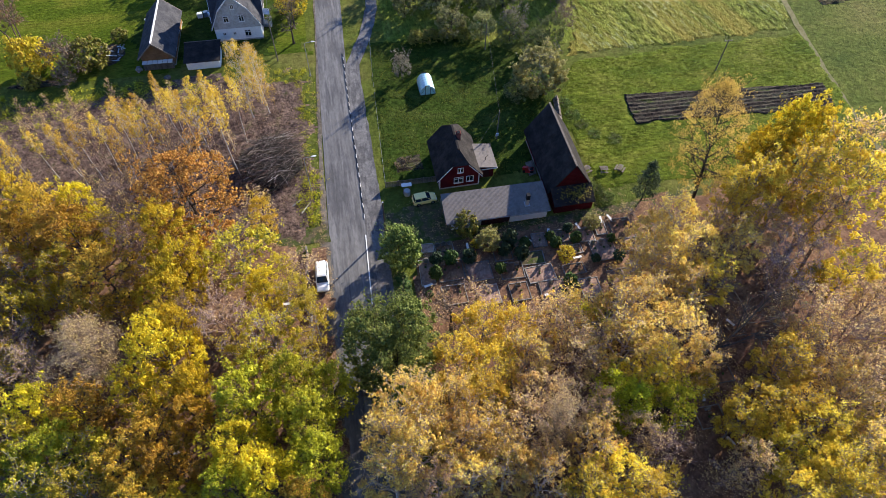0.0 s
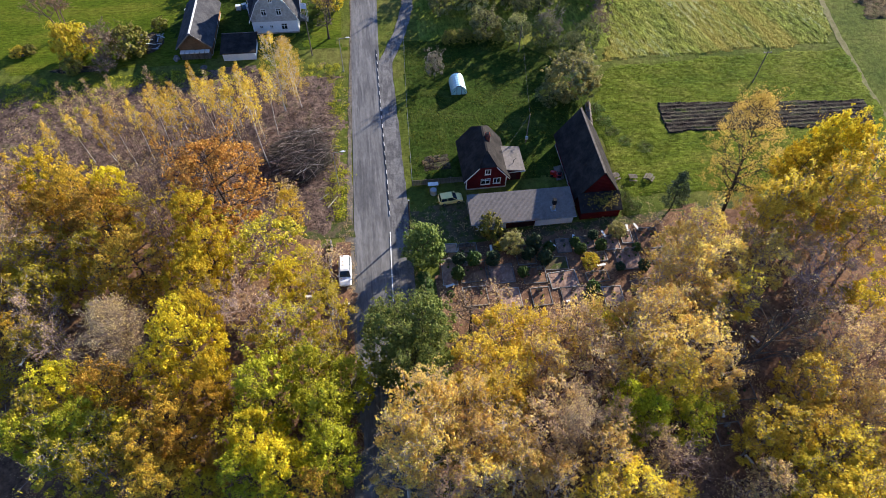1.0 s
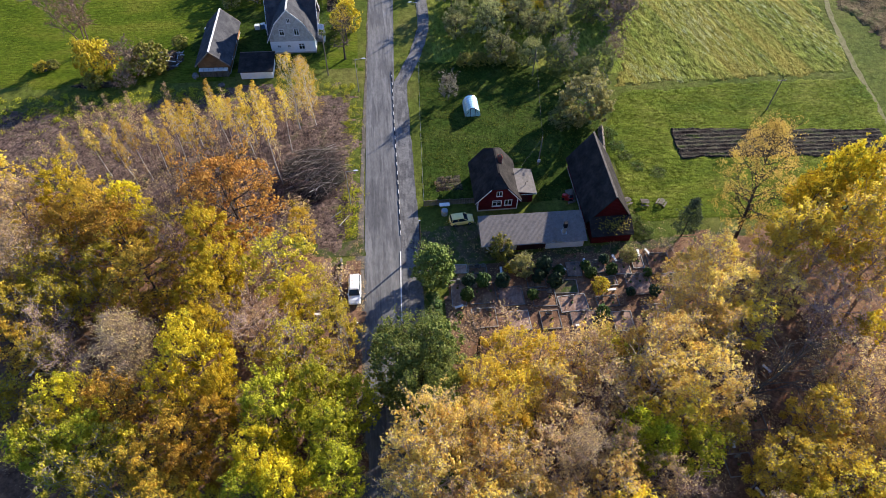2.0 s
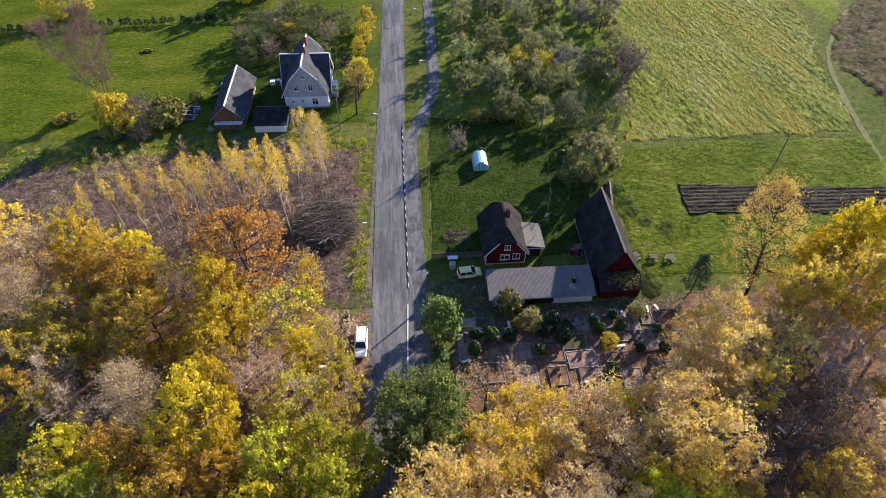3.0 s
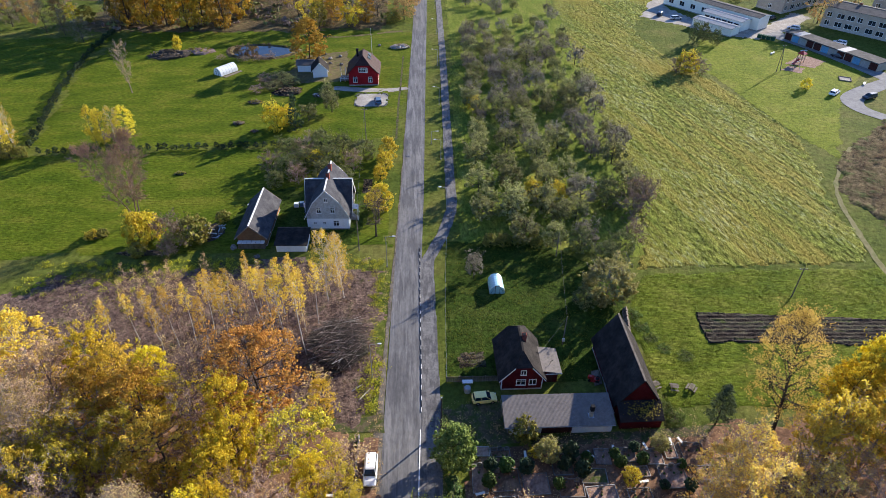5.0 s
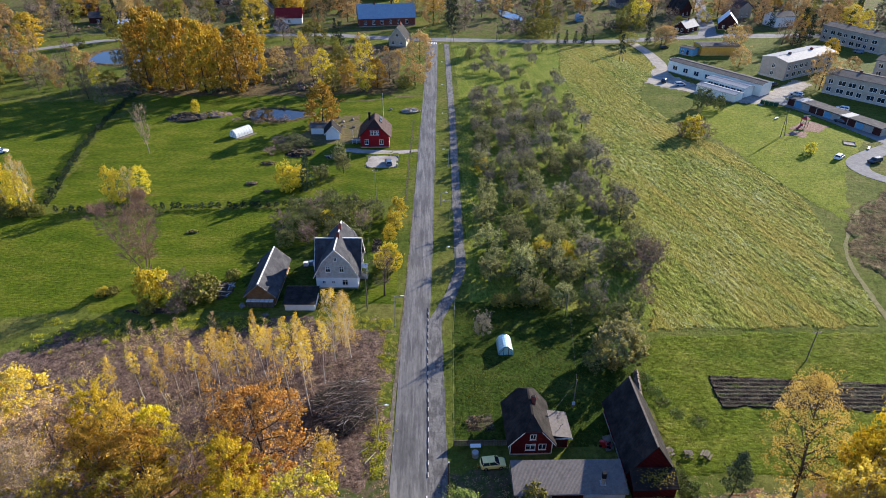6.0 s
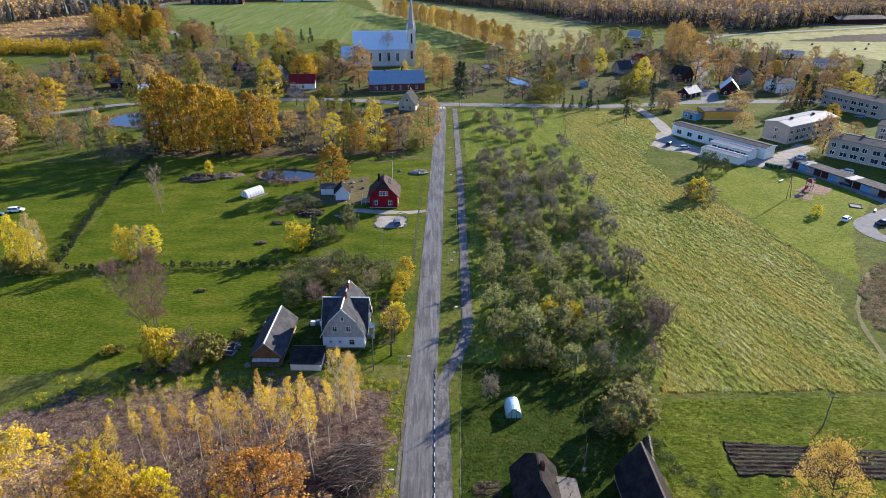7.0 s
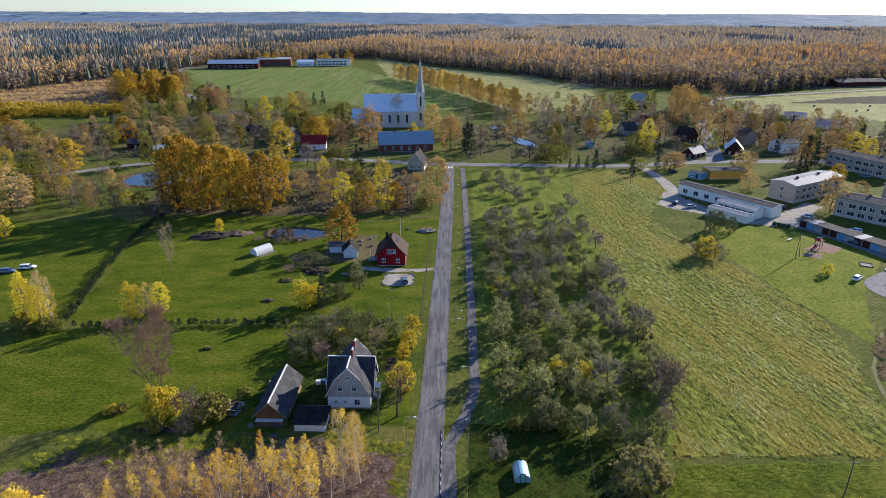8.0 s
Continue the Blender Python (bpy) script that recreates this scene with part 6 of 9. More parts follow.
# low hedges and bushes of the village gardens
gr = np.random.default_rng(83)
gx, gy = gr.uniform(-240, 285, 5200), gr.uniform(225, 500, 5200)
gk = (inside([(12, 322), (130, 328), (172, 440), (180, 490), (90, 480), (60, 430), (10, 420)], gx, gy) | inside([(160, 334), (262, 334), (285, 430), (215, 495), (188, 440)], gx, gy)
      | inside([(-12, 328), (-60, 330), (-140, 322), (-235, 306), (-230, 400), (-120, 480), (-62, 460), (-60, 390), (-8, 375)], gx, gy) | inside([(-112, 226), (-12, 228), (-10, 292), (-60, 298), (-112, 262)], gx, gy))
gk &= vnoise(gx, gy, 26, 8) > 0.50
gk &= np.array([free(px, py) for px, py in zip(gx, gy)])
gp = np.repeat(np.stack([gx[gk], gy[gk], 0 * gx[gk] + 0.8], 1), 4, 0) + gr.normal(0, 1, (int(gk.sum()) * 4, 3)) * np.array([1.3, 1.3, 0.45])
half = len(gp) // 2
for name, pts, leaf, label in (("garden_bushes", gp[:half], L_DULL, "low dull green bushes of the village gardens"), ("bare_garden_bushes", gp[half:], L_BRUSH, "low leafless brown bushes of the village gardens")):
    gv, gf = foliage_cores(pts, 0.75, 1, 0.3, gr)
    tagged(mesh_object(name, gv, gf, leaf), label, "bushes", kind="stuff")

fb = np.random.default_rng(91)
fbx, fby = fb.uniform(-430, -250, 2600), fb.uniform(475, 790, 2600)
fbk = inside([(-400, 460), (-290, 475), (-272, 535), (-292, 690), (-335, 770), (-370, 712), (-398, 638), (-413, 590)], fbx, fby) & (np.sin((fby - 0.25 * fbx) / 5.5) > -0.2)
fb_v, fb_f = leaf_cloud(np.stack([fbx[fbk], fby[fbk], 0.8 + 0 * fbx[fbk]], 1), 9000, 1.1, 0.9, fb)
tagged(mesh_object("felled_brushwood", fb_v.tolist(), fb_f.tolist(), L_MIDRUST), "rows of brown brushwood on the felled area", "brushwood", kind="stuff")


# far woods, behind this edge
WOOD_X = [-3600, -1200, -520, -402, -390, -362, -342, -325, -125, 3, 101, 156, 235, 300, 395, 560, 760, 1500, 3600]
WOOD_Y = [470, 520, 560, 590, 640, 715, 770, 905, 1075, 890, 780, 664, 642, 604, 668, 735, 800, 900, 1000]


def wood_places(count, seed, area, band, firs, gap):
    """Random places in the woods: band is the depth behind their edge, firs whether the dark stands are meant."""
    rng = np.random.default_rng(seed)
    y = area[0] + (area[1] - area[0]) * rng.random(count)
    x = rng.uniform(-0.92, 0.92, count) * y
    keep = rng.random(count) < y / area[1]
    front = np.interp(x, WOOD_X, WOOD_Y)
    keep &= (y > front + band[0]) & (y < front + band[1])
    keep &= ~((vnoise(x, y * 0.45, 170, 5) > gap) & (y > front + 240))
    stand = 0.65 * vnoise(x, y * 0.5, 150, 9) + 0.35 * vnoise(x, y * 0.7, 40, 14) + 0.22 * ((x < -250) & (y < front + 120)) + 0.10 * (x < -150) - 0.06 * (x > 150)
    keep &= (stand > rng.normal(0.66, 0.05, count)) == firs
    return x[keep], y[keep], rng


def far_wood(name, count, leaf, seed, area, band, lo, hi, wide, levels, label, pointed=False, gap=0.80):
    """Many slender uneven crowns on one mesh, each an island of its own."""
    x, y, rng = wood_places(count, seed, area, band, pointed, gap)
    n, seg = len(x), 5
    h = rng.uniform(lo, hi, n) * (0.8 + 0.4 * vnoise(x, y, 60, 3))
    w = rng.uniform(wide[0], wide[1], n)
    turn = rng.uniform(0, 6.28, n)
    rows = []
    for u, r in levels:
        ring = turn[:, None] + 2 * math.pi * np.arange(seg)[None] / seg + rng.normal(0, 0.18, (n, seg))
        s = w[:, None] * r * rng.uniform(0.55, 1.35, (n, seg))
        rows.append(np.stack([x[:, None] + s * np.cos(ring), y[:, None] + s * np.sin(ring), h[:, None] * (u + rng.normal(0, 0.035, (n, seg)))], 2))
    low = np.stack([x, y, h * (levels[0][0] - 0.16)], 1)[:, None]
    top = np.stack([x + rng.normal(0, 0.2, n), y, h], 1)[:, None]
    verts = np.concatenate([low] + rows + [top], 1)
    per, tri = verts.shape[1], []
    for i in range(seg):
        j = (i + 1) % seg
        tri.append((0, 1 + j, 1 + i))
        for k in range(len(levels) - 1):
            a, c = 1 + k * seg, 1 + (k + 1) * seg
            tri += [(a + i, a + j, c + j), (a + i, c + j, c + i)]
        a = 1 + (len(levels) - 1) * seg
        tri.append((a + i, a + j, per - 1))
    faces = (np.array(tri)[None] + (np.arange(n) * per)[:, None, None]).reshape(-1, 3)
    return tagged(mesh_object(name, verts.reshape(-1, 3).tolist(), faces.tolist(), leaf), label, "forest", kind="stuff")


def front_wood(name, count, leaf, seed, band, lo, hi, wide, lumps, label):
    """Crowns along the forest edge, each of several uneven lumps on a tall oval."""
    x, y, rng = wood_places(count, seed, (540, 1300), band, False, 0.9)
    n = len(x)
    h, w = rng.uniform(lo, hi, n) * (0.8 + 0.4 * vnoise(x, y, 60, 3)), rng.uniform(wide[0], wide[1], n)
    u = rng.random((n, lumps)) ** 0.8
    r = w[:, None] * np.sin(math.pi * (0.10 + 0.84 * u)) ** 0.7 * np.sqrt(rng.random((n, lumps)))
    a = rng.uniform(0, 6.28, (n, lumps))
    pts = np.stack([x[:, None] + r * np.cos(a), y[:, None] + r * np.sin(a), h[:, None] * (0.22 + 0.76 * u)], 2).reshape(-1, 3)
    v, f = foliage_cores(pts, 1.25, 1, 0.1, rng)
    return tagged(mesh_object(name, v, f, leaf), label, "forest", kind="stuff")


LEAFY, FIR = ((0.30, 0.85), (0.60, 1.0), (0.88, 0.72)), ((0.2, 1.0), (0.55, 0.62))
# forest edge and the wood behind it, in leaf colours greyed for haze
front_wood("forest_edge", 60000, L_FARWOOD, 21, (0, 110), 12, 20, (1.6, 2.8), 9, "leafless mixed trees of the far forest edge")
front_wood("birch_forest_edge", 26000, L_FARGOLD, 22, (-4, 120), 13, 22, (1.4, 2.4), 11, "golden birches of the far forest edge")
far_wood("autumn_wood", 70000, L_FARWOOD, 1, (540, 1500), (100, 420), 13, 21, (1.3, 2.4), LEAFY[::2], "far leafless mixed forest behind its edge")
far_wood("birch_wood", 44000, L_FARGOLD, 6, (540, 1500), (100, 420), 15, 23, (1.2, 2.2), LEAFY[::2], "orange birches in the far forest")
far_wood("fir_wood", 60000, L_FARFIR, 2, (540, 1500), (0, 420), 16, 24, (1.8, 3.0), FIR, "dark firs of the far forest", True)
# beyond here the crowns take the haze-tinted leaf colours
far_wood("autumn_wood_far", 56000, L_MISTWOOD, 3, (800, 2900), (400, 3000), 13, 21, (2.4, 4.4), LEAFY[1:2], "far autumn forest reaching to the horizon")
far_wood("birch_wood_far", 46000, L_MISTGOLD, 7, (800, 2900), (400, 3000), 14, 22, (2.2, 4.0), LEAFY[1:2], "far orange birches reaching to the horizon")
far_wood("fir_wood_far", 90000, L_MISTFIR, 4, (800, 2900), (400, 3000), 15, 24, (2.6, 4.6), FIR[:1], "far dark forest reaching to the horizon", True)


def trunk_stand(name, count, seed, label):
    """Bare stems along the shaded edge of the woods."""
    rng = np.random.default_rng(seed)
    x = rng.uniform(-520, 700, count)
    y = np.interp(x, WOOD_X, WOOD_Y) + rng.uniform(-1, 14, count)
    b = Build()
    for px, py in zip(x.tolist(), y.tolist()):
        h, r = rng.uniform(9, 17), rng.uniform(0.16, 0.30)
        b.tube((px, py, 0), (px + rng.normal(0, 0.5), py, h), r, r * 0.5, 3)
    return tagged(b.make(name, M_BARK), label, "forest", kind="stuff")


trunk_stand("forest_edge_stems", 2200, 15, "bare grey stems along the forest edge")


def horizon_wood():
    """Wooded ground that climbs gently to the horizon, with uneven tops; its haze is painted blue."""
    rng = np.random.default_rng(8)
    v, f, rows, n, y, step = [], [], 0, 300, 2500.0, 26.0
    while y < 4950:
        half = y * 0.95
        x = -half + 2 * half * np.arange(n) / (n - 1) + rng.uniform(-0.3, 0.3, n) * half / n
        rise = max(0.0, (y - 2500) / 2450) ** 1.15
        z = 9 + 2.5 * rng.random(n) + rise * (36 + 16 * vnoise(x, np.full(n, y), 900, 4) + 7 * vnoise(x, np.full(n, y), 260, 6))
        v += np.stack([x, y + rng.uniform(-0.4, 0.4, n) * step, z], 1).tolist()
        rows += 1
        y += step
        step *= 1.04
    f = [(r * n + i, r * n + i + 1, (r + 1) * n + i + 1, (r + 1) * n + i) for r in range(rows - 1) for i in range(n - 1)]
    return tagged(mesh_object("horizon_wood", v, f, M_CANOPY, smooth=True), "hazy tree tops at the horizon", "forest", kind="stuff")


# the blue of these tree tops is distance haze put into the base colour
M_CANOPY = surface("haze_blue_tree_tops", [(0.09, 0.155, 0.23), (0.125, 0.185, 0.25), (0.16, 0.20, 0.245), (0.11, 0.17, 0.24)], 170, 30, 0.95, 0.0, 0.0, 0.35, stretch=(1, 0.4, 1))
M_TREETOPS = surface("forest_floor", [(0.10, 0.09, 0.075), (0.14, 0.115, 0.085), (0.12, 0.12, 0.07)], 38, 2.5, 0.95, 0.0, 0.0, 0.3)
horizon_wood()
WOOD_EDGE = [(x, y + 2) for x, y in zip(WOOD_X, WOOD_Y)]
sheet("ground_forest_floor", WOOD_EDGE + [(2700, 2900), (-2700, 2900)], 0.03, M_TREETOPS, 45.0, 0, 1, 4.0, "brown floor of the far forest", seed=44)

# ---- buildings ----
def clip_rect(poly, u0, z0, u1, z1):
    """A convex polygon cut to a rectangle."""
    def cut(pts, side, axis, keep_more):
        out = []
        for i in range(len(pts)):
            a, b = pts[i], pts[(i + 1) % len(pts)]
            ia = (a[axis] >= side - 1e-9) if keep_more else (a[axis] <= side + 1e-9)
            ib = (b[axis] >= side - 1e-9) if keep_more else (b[axis] <= side + 1e-9)
            if ia:
                out.append(a)
            if ia != ib:
                t = (side - a[axis]) / (b[axis] - a[axis])
                out.append((a[0] + (b[0] - a[0]) * t, a[1] + (b[1] - a[1]) * t))
        return out
    for side, axis, more in ((u0, 0, True), (u1, 0, False), (z0, 1, True), (z1, 1, False)):
        poly = cut(poly, side, axis, more)
        if len(poly) < 3:
            return []
    return poly


def wall(name, poly, holes, place, thick, material, parent, label=""):
    """A wall of the outline poly (along, up), with openings through it (along, up, width, height)."""
    us = sorted({min(p[0] for p in poly), max(p[0] for p in poly), *[h[0] for h in holes], *[h[0] + h[2] for h in holes]})
    zs = sorted({min(p[1] for p in poly), max(p[1] for p in poly), *[h[1] for h in holes], *[h[1] + h[3] for h in holes]})
    b = Build()
    for i in range(len(us) - 1):
        for j in range(len(zs) - 1):
            cu, cz = (us[i] + us[i + 1]) / 2, (zs[j] + zs[j + 1]) / 2
            if any(h[0] < cu < h[0] + h[2] and h[1] < cz < h[1] + h[3] for h in holes):
                continue
            c = clip_rect(poly, us[i], zs[j], us[i + 1], zs[j + 1])
            if len(c) >= 3:
                b.extrude([(u, 0, z) for u, z in c], (0, thick, 0), place)
    at, order, faces = {}, [], {}
    for f in b.f:
        ids = []
        for i in f:
            key = tuple(round(c, 4) for c in b.v[i])
            if key not in at:
                at[key] = len(order)
                order.append(b.v[i])
            ids.append(at[key])
        tag = frozenset(ids)
        faces[tag] = None if tag in faces else tuple(ids)
    return mesh_object(name, order, [f for f in faces.values() if f], material, parent, label)


def window(h, place, parent, frame_mat, name="window", cross=True, wide=0.09):
    """A window in the opening h: frame with bars, sill and pane."""
    u, z, w, t = h
    rings = [[place @ Vector(p) for p in ((x0, y, z0), (x1, y, z0), (x1, y, z1), (x0, y, z1))]
             for x0, z0, x1, z1, y in ((u - wide, z - wide, u + w + wide, z + t + wide, -0.035), (u, z, u + w, z + t, -0.035), (u, z, u + w, z + t, 0.05), (u - wide, z - wide, u + w + wide, z + t + wide, 0.05))]
    b = Build().add([p for r in rings for p in r], [(4 * k + i, 4 * k + (i + 1) % 4, (4 * k + 4 + (i + 1) % 4) % 16, (4 * k + 4 + i) % 16) for k in range(4) for i in range(4)])
    win = b.make(name, frame_mat, parent)
    if cross:
        Build().box(u + w / 2 - 0.04, 0.0, z, u + w / 2 + 0.04, 0.06, z + t, place).make("mullion", frame_mat, win)
        if t > 1.0 and w < 1.5:
            Build().box(u, 0.005, z + t * 0.66, u + w, 0.055, z + t * 0.66 + 0.06, place).make("transom", frame_mat, win)
    Build().box(u, 0.065, z, u + w, 0.085, z + t, place).make("pane", M_PANE, win)
    Build().box(u - wide - 0.03, -0.10, z - wide - 0.05, u + w + wide + 0.03, 0.02, z - wide, place).make("sill", frame_mat, win)
    return win


def faces_of(w, l):
    """The wall planes of a house: front (-y), back (+y), left (-x), right (+x), seen from outside."""
    return {"front": (Matrix.Translation((-w / 2, -l / 2, 0)), w), "back": (Matrix.Translation((w / 2, l / 2, 0)) @ Matrix.Rotation(math.pi, 4, "Z"), w),
            "left": (Matrix.Translation((-w / 2, l / 2, 0)) @ Matrix.Rotation(-math.pi / 2, 4, "Z"), l), "right": (Matrix.Translation((w / 2, -l / 2, 0)) @ Matrix.Rotation(math.pi / 2, 4, "Z"), l)}


def chimney(x, y, z0, z1, s, parent, material=None):
    b = Build().box(x - s / 2, y - s / 2, z0, x + s / 2, y + s / 2, z1)
    b.box(x - s / 2 - 0.06, y - s / 2 - 0.06, z1 - 0.25, x + s / 2 + 0.06, y + s / 2 + 0.06, z1 - 0.12)
    c = b.make("chimney", material or M_BRICK, parent)
    Build().box(x - s / 2 + 0.08, y - s / 2 + 0.08, z1, x + s / 2 - 0.08, y + s / 2 - 0.08, z1 + 0.06).make("flue", M_BLACK, c)


def house(name, m, label, w, l, eave, ridge, wall_mat, roof_mat, openings=(), over=0.45, hip=0.0, trim=None, stacks=(), gable_mat=None, gable_from=None, kink=None,
          frame_mat=None, plinth=0.3, category="house", group="", doors=(), ridge_mat=None, cross=True):
    """A house with its ridge along its own y. kink: half width and height of the break of a gambrel roof. hip: length of the half-hips."""
    ob = thing(name, m, label, category, group)
    frame_mat = frame_mat or M_WHITE
    fo = faces_of(w, l)
    th = 0.22
    slope = (ridge - eave) / (w / 2)
    for side, (place, width) in fo.items():
        holes = [o[1:] for o in openings if o[0] == side] + [d[1:] for d in doors if d[0] == side]
        if side in ("front", "back"):
            if kink:
                top = [(width, eave), (width / 2 + kink[0], kink[1]), (width / 2, ridge), (width / 2 - kink[0], kink[1]), (0, eave)]
            elif hip:
                zc = ridge - hip * 0.9
                half = (ridge - zc) / slope
                top = [(width, eave), (width / 2 + half, zc), (width / 2 - half, zc), (0, eave)]
            else:
                top = [(width, eave), (width / 2, ridge), (0, eave)]
            if gable_mat:
                zg = gable_from or eave
                lower = clip_rect([(0, 0), (width, 0)] + top, -1, 0, width + 1, zg)
                upper = clip_rect([(0, 0), (width, 0)] + top, -1, zg, width + 1, 99)
                wall("wall", lower, [h for h in holes if h[1] < zg], place, th, wall_mat, ob)
                wall("gable", upper, [h for h in holes if h[1] >= zg], place @ Matrix.Translation((0, -0.05, 0)), th, gable_mat, ob)
            else:
                wall("wall", [(0, 0), (width, 0)] + top, holes, place, th, wall_mat, ob)
        else:
            wall("wall", [(th, 0), (width - th, 0), (width - th, eave), (th, eave)], [(max(th + 0.05, h[0]), *h[1:]) for h in holes], place, th, wall_mat, ob)
        for o in openings:
            if o[0] == side:
                off = Matrix.Translation((0, -0.05, 0)) if gable_mat and side in ("front", "back") and o[2] >= (gable_from or eave) else Matrix()
                window(o[1:], place @ off, ob, frame_mat, cross=cross)
        for d in doors:
            if d[0] == side:
                dr = Build().box(d[1], 0.06, d[2], d[1] + d[3], 0.12, d[2] + d[4], place).make("door", M_DARKBOARD, ob)
                Build().box(d[1] + d[3] * 0.82, 0.02, d[2] + d[4] * 0.48, d[1] + d[3] * 0.9, 0.06, d[2] + d[4] * 0.52, place).make("door_handle", M_STEEL, dr)
    if plinth:
        Build().box(-w / 2 - 0.04, -l / 2 - 0.04, -0.1, w / 2 + 0.04, l / 2 + 0.04, plinth).make("plinth", M_CONCRETE, ob)
    y0, y1, t = -l / 2 - over, l / 2 + over, 0.14
    lift = 0.03
    for s in (-1, 1):
        if kink:
            pts = [(w / 2 + over, eave - over * (kink[1] - eave) / (w / 2 - kink[0])), kink, (0.0, ridge)]
        else:
            pts = [(w / 2 + over, eave - over * slope), (0.0, ridge)]
        for k in range(len(pts) - 1):
            (xa, za), (xb, zb) = pts[k], pts[k + 1]
            za, zb = za + lift, zb + lift
            if hip and not kink:
                zc = ridge - hip * 0.9
                half = (ridge - zc) / slope
                q = [(xa, y0, za), (xa, y1, za), (half, y1, zc + lift), (0, y1 - hip, zb), (0, y0 + hip, zb), (half, y0, zc + lift)]
            else:
                q = [(xa, y0, za), (xa, y1, za), (xb, y1, zb), (xb, y0, zb)]
            q = [(s * x, y, z) for x, y, z in q]
            if s < 0:
                q = q[::-1]
            Build().slab(q, t).make("roof", roof_mat, ob)
            if trim and not hip:
                for yy in (y0, y1):
                    Build().extrude([(s * xa, yy, za - 0.10), (s * xb, yy, zb - 0.10), (s * xb, yy, zb + t + 0.05), (s * xa, yy, za + t + 0.05)], (0, 0.07 if yy > 0 else -0.07, 0)).make("bargeboard", trim, ob)
    if hip and not kink:
        zc = ridge - hip * 0.9
        half = (ridge - zc) / slope
        for yy, yh in ((y0, y0 + hip), (y1, y1 - hip)):
            q = [(-half, yy, zc + lift), (half, yy, zc + lift), (0, yh, ridge + lift)]
            Build().slab(q if yy < 0 else q[::-1], t).make("roof", roof_mat, ob)
        if trim:
            for s in (-1, 1):
                Build().extrude([(s * (w / 2 + over), y0, eave - over * slope - 0.08), (s * half, y0, zc - 0.08), (s * half, y0, zc + 0.12), (s * (w / 2 + over), y0, eave - over * slope + 0.12)], (0, -0.06, 0)).make("bargeboard", trim, ob)
    Build().box(-0.14, y0 + hip, ridge + 0.12, 0.14, y1 - hip, ridge + 0.24).make("ridge_cap", ridge_mat or roof_mat, ob)
    for c in stacks:
        chimney(c[0], c[1], c[2], c[3], c[4], ob, c[5] if len(c) > 5 else None)
    return ob


# red farmhouse with its annex
hw, hl = 5.9, 7.6
red = house("farmhouse", pose(14.45, 64.6, 0, 0, 0, 0.5), "dark red boarded farmhouse with black half-hipped roof and white windows", hw, hl, 2.7, 6.4, M_REDBOARD, M_DARKROOF,
            openings=(("front", 2.2, 1.0, 1.25, 1.05), ("front", 4.05, 1.05, 0.95, 1.0), ("front", 2.72, 3.1, 0.7, 0.85), ("right", 0.9, 1.0, 1.0, 1.1), ("left", 2.0, 1.0, 1.0, 1.1), ("left", 5.0, 1.0, 1.0, 1.1), ("back", 2.4, 1.0, 1.1, 1.1)),
            over=0.45, hip=1.7, trim=M_WHITE, stacks=((0.55, 0.4, 5.2, 7.1, 0.6, M_BRICK),), plinth=0.25)
for x in (-hw / 2, hw / 2):
    Build().box(x - 0.07, -hl / 2 - 0.04, 0.25, x + 0.07, -hl / 2, 2.7).make("corner_board", M_WHITE, red)
an = Build()
an.box(hw / 2 + 0.02, -2.6, 0, 5.5, 1.6, 2.15)
an.make("annex_wall", M_REDBOARD, red)
Build().slab([(hw / 2 - 0.25, -3.0, 2.75), (5.95, -3.0, 2.2), (5.95, 2.0, 2.2), (hw / 2 - 0.25, 2.0, 2.75)], 0.09).make("annex_roof", M_GREYROOF, red, "pale grey corrugated annex roof")
Build().box(hw / 2 - 0.25, -3.06, 2.1, 5.98, -3.0, 2.24).make("annex_fascia", M_WHITE, red)
Build().tube((4.4, -1.5, 2.4), (4.4, -1.5, 3.1), 0.04, 0.04).tube((4.4, -1.5, 3.1), (4.8, -1.3, 3.25), 0.03, 0.03).make("vent_pipe", M_BLACK, red)
Build().box(3.9, -2.64, 0.1, 4.8, -2.6, 2.0).make("annex_door", M_DARKBOARD, red)

# long low outbuilding with mono-pitch roof
lo = thing("outbuilding", pose(18.7, 54.9, 0, 0, 0, 0.0), "long low outbuilding with grey corrugated roof", "outbuilding")
Build().box(-7.2, 1.7, 0, 7.1, 1.95, 2.7).make("wall", M_OLDWOOD, lo)
Build().box(-7.2, -1.9, 0, -6.95, 1.7, 2.35).make("wall", M_OLDWOOD, lo)
Build().box(6.85, -1.9, 0, 7.1, 1.7, 2.35).make("wall", M_PLASTER, lo)
Build().box(1.6, -1.95, 0, 6.85, -1.7, 1.95).make("wall", M_PLASTER, lo, "whitewashed wall")
Build().box(-6.95, -1.95, 0, -2.6, -1.7, 1.95).make("wall", M_PLASTER, lo, "whitewashed wall")
for k in range(9):
    Build().box(-2.6 + 0.467 * k, -1.9, 0.05, -2.6 + 0.467 * k + 0.44, -1.82, 1.95).make("plank", M_DARKBOARD, lo)
for k in range(10):
    x0 = -7.75 + k * 1.5
    Build().slab([(x0, -2.55, 2.22), (x0 + 1.5, -2.55, 2.22), (x0 + 1.5, 2.35, 3.02), (x0, 2.35, 3.02)], 0.05).make("roof_sheet", M_GREYROOF, lo)
Build().box(-7.8, -2.6, 2.08, -7.72, 2.4, 2.2).make("verge_board", M_OLDWOOD, lo)
Build().box(-7.75, -2.62, 2.10, 7.25, -2.55, 2.22).make("fascia", M_STEEL, lo)
c = Build().box(3.9, -1.3, 2.4, 4.35, -0.85, 3.6).make("chimney", M_CONCRETE, lo)
